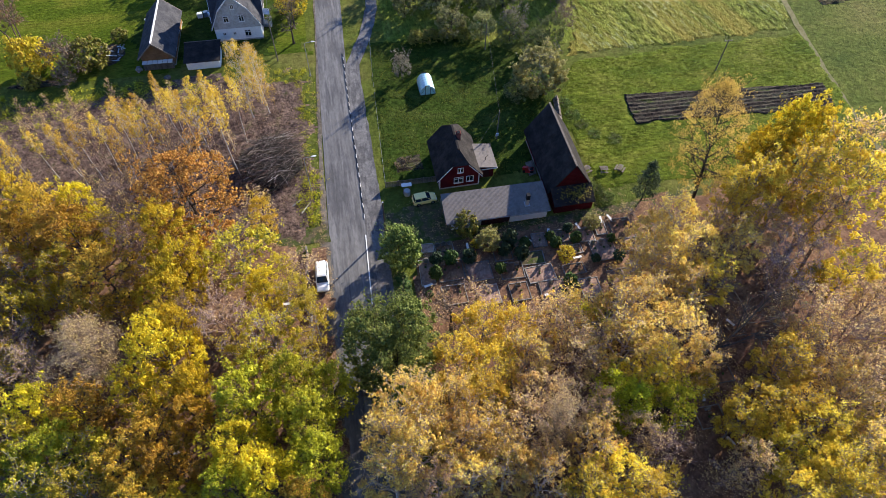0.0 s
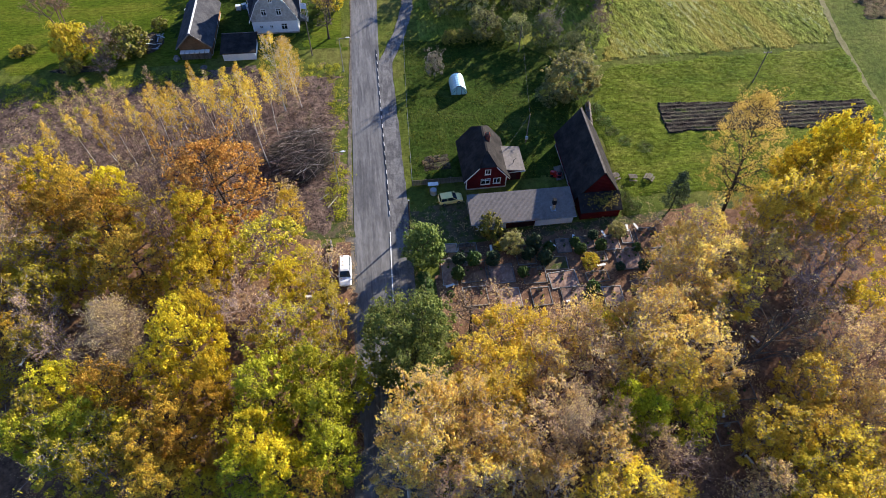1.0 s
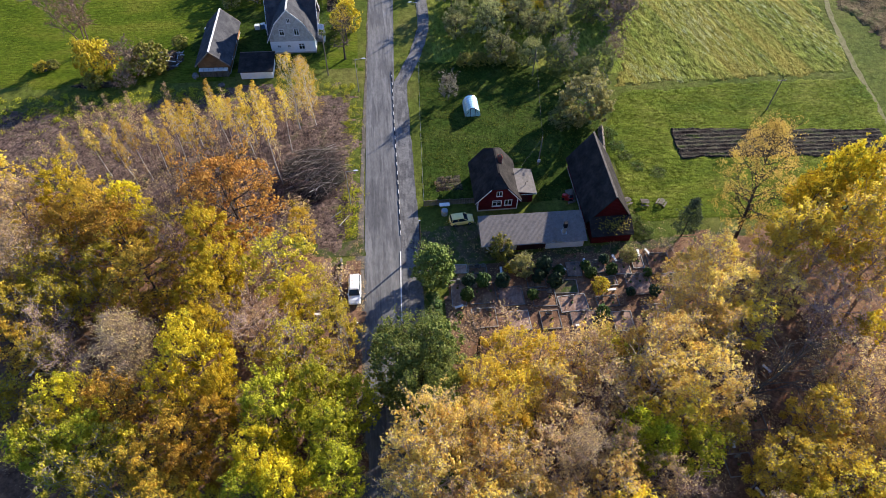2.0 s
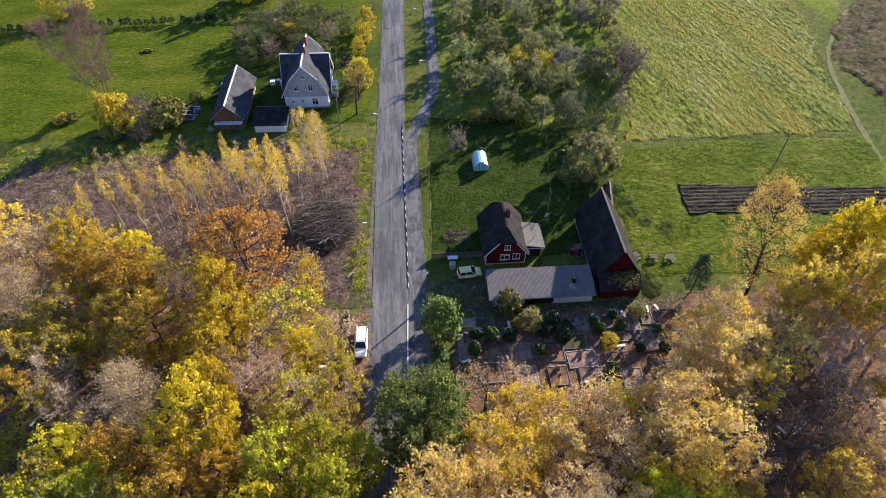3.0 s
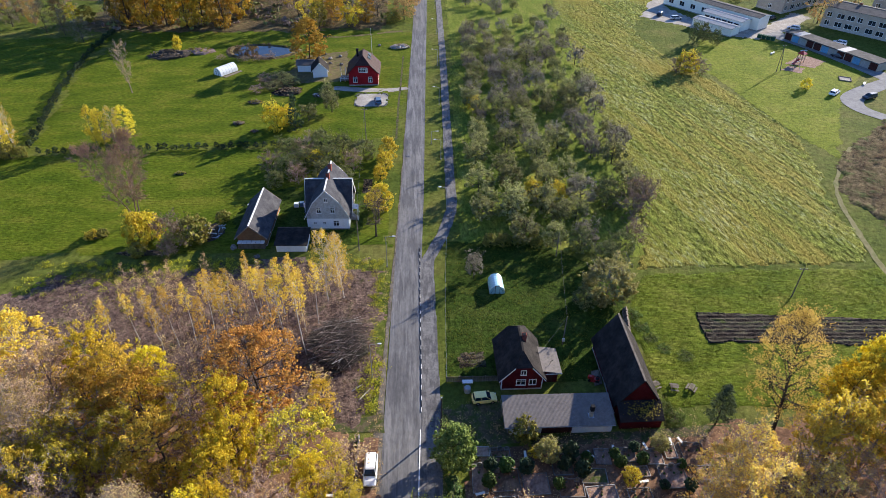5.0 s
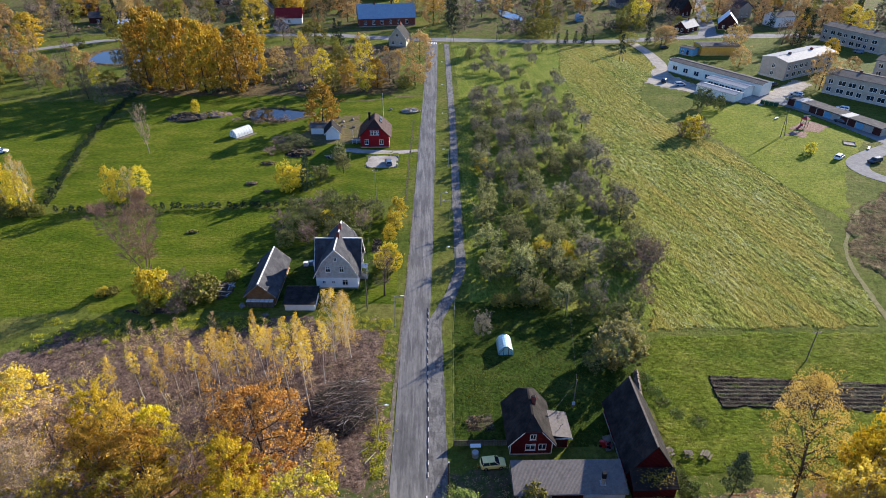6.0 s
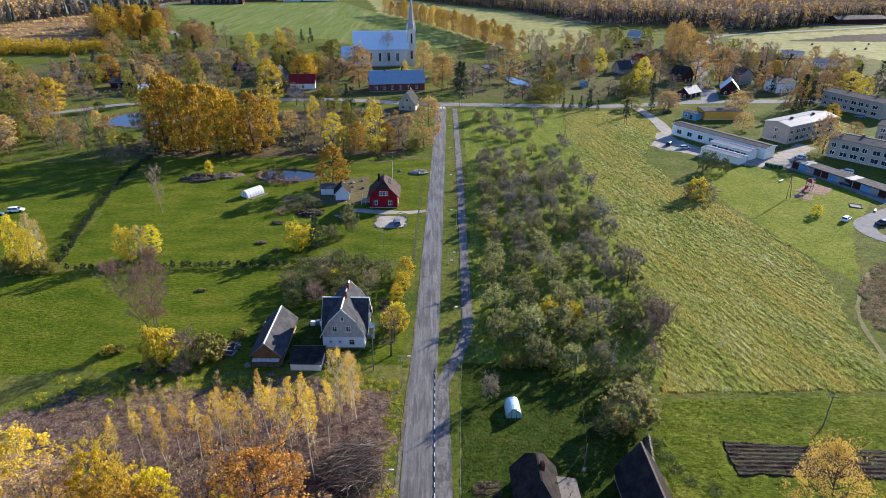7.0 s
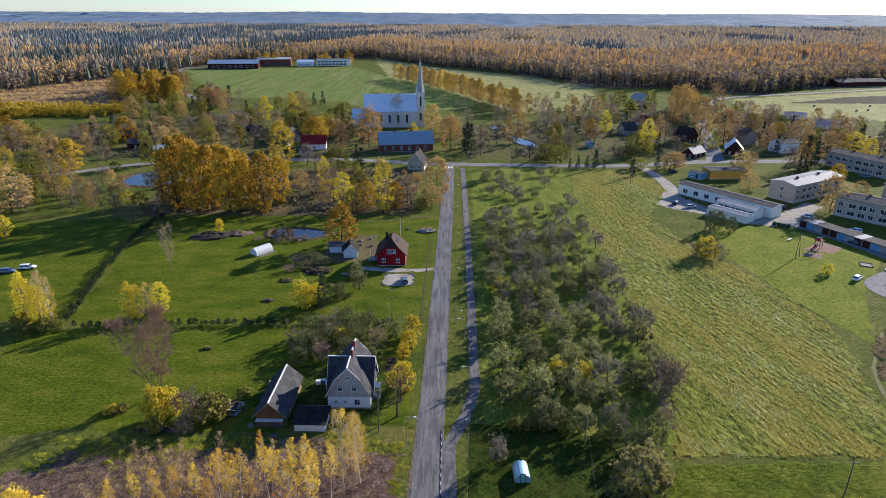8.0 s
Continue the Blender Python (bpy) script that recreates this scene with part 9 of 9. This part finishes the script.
# fallen leaves over the churchyard, the verges and the yard
fl_v, fl_f = leaf_cloud([(rg.uniform(5.5, 44), rg.uniform(8, 54), 0.1) for k in range(900)] + [(rg.uniform(-48, -6), rg.uniform(5, 57), 0.1) for k in range(900)], 30000, 0.16, 0.8, np.random.default_rng(51))
fl_v[:, 2] = 0.12 + 0.25 * np.abs(fl_v[:, 2] - 0.1)
tagged(mesh_object("fallen_leaves", fl_v.tolist(), fl_f.tolist(), L_BUFF), "scattered fallen leaves on the ground", "leaves", kind="stuff")
vg_v, vg_f = leaf_cloud([(-6.6 + rg.gauss(0, 0.5), rg.uniform(20, 62), 0.08) for k in range(300)] + [(2.9 + rg.gauss(0, 0.4), rg.uniform(25, 58), 0.08) for k in range(300)] + [(rg.uniform(3, 40), rg.uniform(50.5, 59), 0.08) for k in range(500)] + [(-5.9 + rg.gauss(0, 0.25), rg.uniform(20, 90), 0.08) for k in range(300)], 8500, 0.10, 0.35, np.random.default_rng(52))
vg_v[:, 2] = 0.10 + 0.05 * np.abs(vg_v[:, 2])
tagged(mesh_object("verge_leaves", vg_v.tolist(), vg_f.tolist(), L_BUFF), "fallen leaves along the road edge", "leaves", kind="stuff")
# green weeds round the clearing and along the verge
wd = [(rg.uniform(-62, -7), 0, 0.3) for k in range(420)]
wd = [(x, 90.5 + 0.06 * (x + 30) * (x < -30) + rg.gauss(0, 1.5), 0.3) for x, y, z in wd] + [(-7.4 + rg.gauss(0, 0.8), rg.uniform(57, 92), 0.12) for k in range(260)] + [(rg.uniform(-60, -46), rg.uniform(76, 86), 0.3) for k in range(120)]
wv, wfc = leaf_cloud(wd, 8000, 0.18, 0.42, np.random.default_rng(57))
wv[:, 2] = np.maximum(wv[:, 2] * 0.7, 0.06)
tagged(mesh_object("green_weeds", wv.tolist(), wfc.tolist(), L_LIME), "rank green weeds along the clearing edge", "weeds", kind="stuff")
# short tufts on the lawns round the farm
lw = np.random.default_rng(58)
lx, ly = lw.uniform(4, 86, 42000), lw.uniform(52, 98, 42000)
lk = inside([(4, 62.8), (26, 62), (34, 57), (55, 56), (80, 59), (83, 72), (84, 87), (60, 87), (40, 86), (36, 88), (20, 97), (5.2, 97)], lx, ly) & (vnoise(lx, ly, 1.3, 4) > 0.42)
lk &= ~inside([(44.5, 77), (44.5, 69), (81, 66.5), (82, 74)], lx, ly) & ~inside([(10, 60), (20, 60), (20, 70), (10, 70)], lx, ly) & ~inside([(26, 52), (34.5, 52), (34.5, 70), (26, 70)], lx, ly)
lb_v, lb_f = leaf_cloud(np.stack([lx[lk], ly[lk], 0.16 + 0 * lx[lk]], 1), 30000, 0.12, 0.22, lw, up=2.5, even=20.0)
tagged(mesh_object("lawn_tufts", lb_v.tolist(), lb_f.tolist(), L_BLADE), "short green tufts of the farm lawns", "grass", kind="stuff")
# tussocks of the hay meadow
tx, ty = np.random.default_rng(53).uniform(40, 98, 16000), np.random.default_rng(55).uniform(89, 262, 16000)
tk = inside([(41, 89), (84, 89), (92, 122), (96, 140), (93, 158), (80, 200), (78, 235), (80, 258), (57, 258), (51, 190), (45, 120)], tx, ty)
tk &= np.sin((tx + ty * 0.075) * 2 * math.pi / 2.6 + 2.0 * vnoise(tx, ty, 14, 6)) > -0.3
tu_v, tu_f = leaf_cloud(np.stack([tx[tk], ty[tk], 0.20 + 0 * tx[tk]], 1), 18000, 0.17, 0.22, np.random.default_rng(54), up=2.5)
tagged(mesh_object("grass_tussocks", tu_v.tolist(), tu_f.tolist(), L_GRASS), "coarse pale tussocks of the hay meadow", "grass", kind="stuff")
sx, sy = np.random.default_rng(56).uniform(94, 140, 1600), np.random.default_rng(57).uniform(98, 148, 1600)
sk = inside([(95, 97), (99, 125), (124, 148), (146, 138), (128, 101)], sx, sy)
sc_v, sc_f = leaf_cloud(np.stack([sx[sk], sy[sk], 0.5 + 0 * sx[sk]], 1), 16000, 0.2, 0.5, np.random.default_rng(54))
tagged(mesh_object("scrub_weeds", sc_v.tolist(), sc_f.tolist(), L_DRY), "tangled brown weeds of the scrub patch", "weeds", kind="stuff")

# ---- village ----
ch = house("church", pose(-34.5, 421, 0, 0, 0, -84), "white limewashed church with pale blue tin roof", 18, 34, 11, 20.5, M_CHURCHWALL, M_TIN, openings=[("right", 4 + 5.6 * k, 3.2, 1.5, 5.2) for k in range(5)], over=0.6, plinth=0.6, category="church", cross=True, trim=M_WHITE)
tw = Build().box(-2.5, -2.5, 0, 2.5, 2.5, 22).box(-2.7, -2.7, 11, 2.7, 2.7, 11.5).box(-2.75, -2.75, 21.5, 2.75, 2.75, 22.2)
tower = thing("church_tower", pose(-14.8, 419, 0, 0, 0, 6), "slender white church tower with pale tin spire", "church tower")
tw.make("tower_wall", M_CHURCHWALL, tower)
sp = Build().loft([[(r * math.cos(math.pi * (2 * i + 1) / 8), r * math.sin(math.pi * (2 * i + 1) / 8), z) for i in range(8)] for z, r in ((22.2, 2.6), (25.5, 2.35), (25.8, 2.1), (43.6, 0.08))]).make("spire", M_PALEROOF, tower)
for a in range(4):
    m = Matrix.Rotation(a * math.pi / 2, 4, "Z")
    for x in (-2.35, 2.35):
        if a % 2 == 0:
            Build().loft([[(m @ Vector((x + r * math.cos(k * math.pi / 2 + 0.78), -2.35 + r * math.sin(k * math.pi / 2 + 0.78), z))) for k in range(4)] for z, r in ((20.5, 0.5), (23.6, 0.5), (23.8, 0.55), (26.6, 0.03))]).make("pinnacle", M_CHURCHWALL, tower)
    w = Build()
    w.extrude([m @ Vector((-0.55, -2.56, 13.5)), m @ Vector((0.55, -2.56, 13.5)), m @ Vector((0.55, -2.56, 19.0)), m @ Vector((0, -2.56, 20.2)), m @ Vector((-0.55, -2.56, 19.0))], m @ Vector((0, 0.06, 0)))
    w.make("belfry_opening", M_BLACK, tower)
    Build().box(-0.6, -2.57, 4, 0.6, -2.5, 9.0, m).make("tower_window", M_PANE, tower)
Build().box(-0.05, -0.05, 43.4, 0.05, 0.05, 45.4).box(-0.5, -0.05, 44.5, 0.5, 0.05, 44.6).make("cross", M_STEEL, tower)
house("chancel", pose(-55.5, 419.6, 0, 0, 0, -84), "low white chancel with blue tin roof", 10, 8, 6, 11, M_CHURCHWALL, M_TIN, over=0.4, category="church")
house("brick_house", pose(-20.5, 343.5, 0, 0, 0, -80), "long red brick house with blue tin roof", 11, 29, 4.4, 10, M_BRICK, M_BLUEROOF, openings=[("right", 2.5 + 4.3 * k, 1.2, 1.2, 1.8) for k in range(6)], over=0.5, stacks=((0, 3, 9, 11.6, 0.8), (0, -6, 9, 11.4, 0.8)))
house("junction_house", pose(-12.2, 300.5, 0, 0, 0, -8), "pale house with dark steep roof at the junction", 8, 10, 3.4, 8.6, M_OLDCREAM, M_BLACKSLATE, openings=(("front", 1.5, 1, 1, 1.3), ("front", 5, 1, 1, 1.3), ("front", 3.5, 4.4, 1, 1.2)), over=0.5, trim=M_WHITE, stacks=((0.3, 1, 7.5, 9.8, 0.7),))
house("red_roof_house", pose(-71, 345, 0, 0, 0, -84), "pale house with bright red sheet roof", 8, 13, 3.6, 7.4, M_PLASTER, M_REDROOF, openings=(("right", 2, 1, 1.2, 1.3), ("right", 6, 1, 1.2, 1.3)), over=0.5)
lb = house("long_white_building", pose(113.2, 240.8, 0, 0, 0, 33.5), "long low white store building with flat roof", 6.5, 41, 4.5, 4.95, M_BEIGE, M_FELT, openings=[("left", 2.5 + 5 * k, 1.3, 2.0, 1.6) for k in range(5)], over=0.3, trim=M_WHITE, category="store", doors=(("left", 30, 0.1, 1.4, 2.4), ("left", 35, 0.1, 1.4, 2.4)))
house("store_wing", pose(112.9, 228.6, 0, 0, 0, 33.5), "white store wing with pale roof", 5.5, 16, 3.6, 4.1, M_BEIGE, M_PALEROOF, openings=[("left", 1.0 + 2.4 * k, 1.5, 1.9, 1.3) for k in range(6)], over=0.3, category="store")
house("store_shed", pose(107.2, 223.4, 0, 0, 0, 36), "low white shed with pale roof beside the store", 5.2, 15.5, 2.7, 3.2, M_BEIGE, M_PALEROOF, over=0.25, category="shed")
house("ochre_shop", pose(131, 285.5, 0, 0, 0, 92), "ochre-clad shop with flat grey roof", 9, 17.5, 3.9, 4.3, M_YELLOWWALL, M_FELT, openings=[("right", 1.5 + 3.2 * k, 1.2, 1.4, 0.8) for k in range(5)], over=0.2, category="shop", trim=M_PALEROOF)
house("blue_kiosk", pose(117.8, 283.2, 0, 0, 0, 40), "blue-clad kiosk with flat roof", 5, 6.5, 3.0, 3.3, M_BLUEWALL, M_FELT, openings=(("left", 1, 1, 1.2, 1.2),), over=0.2, category="kiosk", doors=(("left", 3.5, 0.1, 1.1, 2.1),))


def flats(m, w, l, h, storeys, label, roof_mat, wall_mat, bays):
    ops = []
    for side in ("left", "right"):
        for s in range(storeys):
            ops += [(side, 1.2 + (l - 2.4) * k / bays, 1.1 + s * 2.9, 2.3 if k % 3 else 1.5, 1.5) for k in range(bays)]
    ops += [("front", w / 2 - 0.6, 1.2 + 2.9 * s, 1.2, 1.4) for s in range(storeys)]
    return house("apartment_block", m, label, w, l, h, h + 1.0, wall_mat, roof_mat, openings=ops, over=0.4, category="apartment block", plinth=0.8, stacks=((0.5, l * 0.2, h + 0.4, h + 1.8, 0.9), (0.5, -l * 0.25, h + 0.4, h + 1.8, 0.9)))


flats(pose(152.2, 255.6, 0, 0, 0, -59.5), 11, 33, 7.2, 2, "grey brick apartment block with pale sheet roof", M_PALEROOF, M_SILICATE, 8)
flats(pose(162, 219.8, 0, 0, 0, 40), 11, 30, 7.2, 2, "grey brick apartment block beside the garages", M_FELT, M_SILICATE, 8)
flats(pose(203.5, 299, 0, 0, 0, 24), 11, 30, 7.2, 2, "grey brick apartment block behind the trees", M_FELT, M_SILICATE, 8)
flats(pose(184, 232, 0, 0, 0, 40), 11, 24, 9.5, 3, "tall grey brick apartment block", M_FELT, M_SILICATE, 6)
ga = thing("garage_row", pose(137.6, 199.5, 0, 0, 0, 24.5), "row of low garages with flat felt roof", "garages")
Build().box(2.6, -17, 0, 2.8, 17, 2.4).make("rear_wall", M_SILICATE, ga)
for k in range(13):
    y0 = -17 + 34 * k / 12
    Build().box(-2.75, y0 - 0.15, 0, 2.6, y0 + 0.15, 2.4).make("partition", M_SILICATE, ga)
    if k < 12:
        Build().box(-2.7, y0 + 0.15, 0.05, -2.6, y0 + 34 / 12 - 0.15, 2.15).make("garage_door", (M_DARKBOARD, M_STEEL, M_BLUEWALL, M_DARKBOARD)[k % 4], ga)
        Build().box(-3.05, y0, 2.4, 3.0, y0 + 34 / 12 - 0.03, 2.62).make("roof_section", M_FELT if k not in (4, 10) else M_PALEROOF, ga)


def small_house(x, y, turn, w, l, eave, ridge, wm, rm, label):
    house("village_house", pose(x, y, 0, 0, 0, turn), label, w, l, eave, ridge, wm, rm, openings=(("front", w * 0.2, 1, 1, 1.3), ("front", w * 0.62, 1, 1, 1.3), ("right", l * 0.2, 1, 1, 1.3), ("right", l * 0.6, 1, 1, 1.3), ("left", l * 0.3, 1, 1, 1.3)), over=0.45, stacks=((0.2, 0.5, ridge - 0.8, ridge + 1.0, 0.6),))


for row in ((132.5, 328, -52, 6.5, 11, 3.0, 5.6, M_DARKBOARD, M_PALEROOF, "dark red shed house with pale roof"), (157, 336, -20, 8.5, 10, 3.6, 8.0, M_DARKBOARD, M_TIN, "dark house with pale blue roof and gable"), (176.5, 366, 15, 8, 9, 5.6, 8.6, M_SILICATE, M_SLATEROOF, "grey two-storey house among trees"), (187.5, 343, -75, 9, 12, 5.5, 7.2, M_PLASTER, M_SLATEROOF, "pale two-storey house behind a hedge"),
            (143, 369, 30, 8, 10, 4.2, 8.8, M_DARKBOARD, M_DARKROOF, "dark brown cottage with steep roof"), (83, 352, 10, 3.5, 4, 2.6, 3.6, M_BLUEWALL, M_PALEROOF, "small blue garden shed"), (168, 545, 30, 9, 13, 3.4, 7, M_PLASTER, M_PALEROOF, "pale farmhouse before the wood"), (254, 458, 60, 9, 14, 3.2, 4.6, M_PLASTER, M_PALEROOF, "low white building among trees"), (116, 396, -70, 8, 9, 3, 7.2, M_SILICATE, M_SLATEROOF, "grey cottage among garden trees"), (136, 425, 20, 8, 10, 3, 6.4, M_PLASTER, M_REDROOF, "small cottage with red roof"), (152, 500, -60, 8, 14, 3.4, 6.5, M_DARKBOARD, M_SLATEROOF, "dark farmhouse by the far wood"),
            (256, 419, 60, 10, 14, 3.5, 5.5, M_PLASTER, M_PALEROOF, "low pale building with white roof")):
    small_house(*row)
for row in ((262, 352, 40, 10, 16, 3.5, 6, M_SILICATE, M_SLATEROOF, "long grey building at the village edge"), (-88, 365, 12, 9, 13, 3.4, 8.4, M_GREYBOARD, M_SLATEROOF, "old grey house among bare trees"), (-164, 346, -78, 9, 18, 3.2, 5.2, M_DARKBOARD, M_SLATEROOF, "long dark house beyond the pond"),
            (-148, 330, -70, 7, 9, 3, 4.6, M_PLASTER, M_TIN, "white cottage with pale blue roof"), (-118, 395, 75, 6, 8, 2.6, 4.4, M_DARKBOARD, M_FELT, "dark shed among the gardens"), (-190, 366, -80, 9, 20, 3.2, 5.2, M_DARKBOARD, M_SLATEROOF, "long low dark building"), (-72, 328, 40, 5, 7, 2.6, 4.2, M_SILICATE, M_FELT, "small grey shed near the oaks")):
    small_house(*row)
# farm and school beyond the stubble field
house("farm_hall", pose(-272, 850, 0, 0, 0, -82), "long red farm hall with bluish sheet roof", 22, 62, 7, 11, M_DARKBOARD, M_BLUEROOF, openings=[("right", 4 + 7 * k, 1.5, 4, 3) for k in range(8)], over=0.8, category="farm building")
house("farm_hall", pose(-232, 900, 0, 0, 0, -80), "red brick farm hall with pale roof", 26, 44, 9, 11, M_BRICK, M_PALEROOF, openings=[("right", 4 + 8 * k, 1.5, 5, 3) for k in range(5)], over=0.6, category="farm building")
house("farm_house", pose(-188, 892, 0, 0, 0, -84), "white house by the field", 12, 22, 6, 8.5, M_PLASTER, M_TIN, openings=[("right", 2 + 3.5 * k, 1.5, 1.6, 1.6) for k in range(5)], over=0.5)
house("school_building", pose(-152, 905, 0, 0, 0, -82), "long pale school building with flat roof", 16, 46, 9, 9.8, M_BEIGE, M_FELT, openings=[("right", 2 + 5 * k, 1.5 + 3.4 * s, 3.4, 1.8) for k in range(8) for s in range(2)], over=0.3, category="school")
house("farm_barn", pose(12, 690, 0, 0, 0, -60), "small dark barn in the far meadow", 9, 16, 3, 6, M_DARKBOARD, M_SLATEROOF, over=0.4, category="barn")
house("far_hall", pose(432, 676, 0, 0, 0, -78), "long dark hall beside the far field", 16, 60, 5, 8, M_DARKBOARD, M_SLATEROOF, over=0.5, category="farm building")
for k in range(14):
    ob = tagged(Build().tube((0, -0.7, 0.75), (0, 0.7, 0.75), 0.75, 0.75, 12).make("hay_bale", M_OLDWOOD), "round hay bale on the far field", "hay bale", "hay bales")
    ob.matrix_basis = pose(rt.uniform(300, 420), rt.uniform(470, 530), 0, 0, 0, rt.uniform(0, 180))

# playground
pg = sheet("ground_sandpit", [(117, 190), (124, 186), (131, 192), (126, 197.5)], 0.10, M_SANDBED, 0.5, 0, 1, 0.4, "reddish sand area of the playground", seed=61)
pg2 = sheet("ground_swing_sand", [(113, 185), (118, 182), (121, 186), (117, 188)], 0.10, M_SANDBED, 0.5, 0, 1, 0.3, "reddish sand under the swing", seed=62)
sl = thing("playground_slide", pose(122, 191, 0.1, 0, 0, 30), "red playground tower with a slide", "slide")
for x in (-0.8, 0.8):
    for y in (-0.8, 0.8):
        Build().box(x - 0.07, y - 0.07, 0, x + 0.07, y + 0.07, 2.9).make("post", M_OLDWOOD, sl)
Build().box(-0.9, -0.9, 1.3, 0.9, 0.9, 1.4).make("platform", M_OLDWOOD, sl)
Build().slab([(-1.1, -1.1, 2.8), (1.1, -1.1, 2.8), (0, 0, 3.8)], 0.05).slab([(1.1, -1.1, 2.8), (1.1, 1.1, 2.8), (0, 0, 3.8)], 0.05).slab([(1.1, 1.1, 2.8), (-1.1, 1.1, 2.8), (0, 0, 3.8)], 0.05).slab([(-1.1, 1.1, 2.8), (-1.1, -1.1, 2.8), (0, 0, 3.8)], 0.05).make("roof", P_RED, sl)
Build().slab([(-0.9, -0.35, 1.4), (-3.6, -0.35, 0.2), (-3.6, 0.35, 0.2), (-0.9, 0.35, 1.4)], 0.06).make("chute", P_RED, sl)
sw = thing("swing_frame", pose(117, 185, 0.1, 0, 0, 20), "metal swing frame on the playground", "swing")
for x in (-1.6, 1.6):
    Build().tube((x, -1, 0), (x, 0, 2.4), 0.05, 0.05).tube((x, 1, 0), (x, 0, 2.4), 0.05, 0.05).make("leg", M_STEEL, sw)
Build().tube((-1.6, 0, 2.4), (1.6, 0, 2.4), 0.05, 0.05).make("top_bar", M_STEEL, sw)
for x in (-0.7, 0.7):
    Build().box(x - 0.22, -0.1, 0.5, x + 0.22, 0.1, 0.55).tube((x, 0, 0.55), (x, 0, 2.4), 0.015, 0.015, 4).make("swing_seat", M_BLACK, sw)
sb = thing("sandbox", pose(129, 177, 0, 0, 0, -25), "square wooden sandbox with pale sand", "sandbox")
for m in range(4):
    Build().box(-1.7, -1.7, 0, 1.7, -1.5, 0.3, Matrix.Rotation(m * math.pi / 2, 4, "Z")).make("board", M_OLDWOOD, sb)
Build().box(-1.5, -1.5, 0, 1.5, 1.5, 0.15).make("sand", M_GRAVEL, sb)
for x, y, turn in ((128.5, 201, 10), (117, 199, 40), (132.5, 173, 50)):
    ob = thing("bench", pose(x, y, 0, 0, 0, turn), "pale plank bench on the playground", "bench", "playground benches")
    Build().box(-1.2, -0.3, 0.4, 1.2, 0.3, 0.48).make("seat", M_WHITE, ob)
    for s in (-0.9, 0.9):
        Build().box(s - 0.06, -0.25, 0, s + 0.06, 0.25, 0.4).make("leg", M_STEEL, ob)
cn = thing("waste_containers", pose(121.5, 213.5, 0, 0, 0, -40), "row of dark green waste containers", "container")
for k in range(4):
    Build().box(-2.9 + 1.5 * k, -0.6, 0.1, -1.6 + 1.5 * k, 0.6, 1.3).make("bin", M_BINGREEN, cn)
for x, y in ((9.5, 306.5), (-4, 303.5), (2.5, 317)):
    ob = thing("road_sign", pose(x, y, 0), "small blue road sign on a grey post", "road sign")
    Build().tube((0, 0, 0), (0, 0, 2.4), 0.035, 0.035).make("post", M_STEEL, ob)
    Build().box(-0.35, -0.03, 1.8, 0.35, 0.01, 2.4).make("sign_plate", M_BLUEWALL, ob)
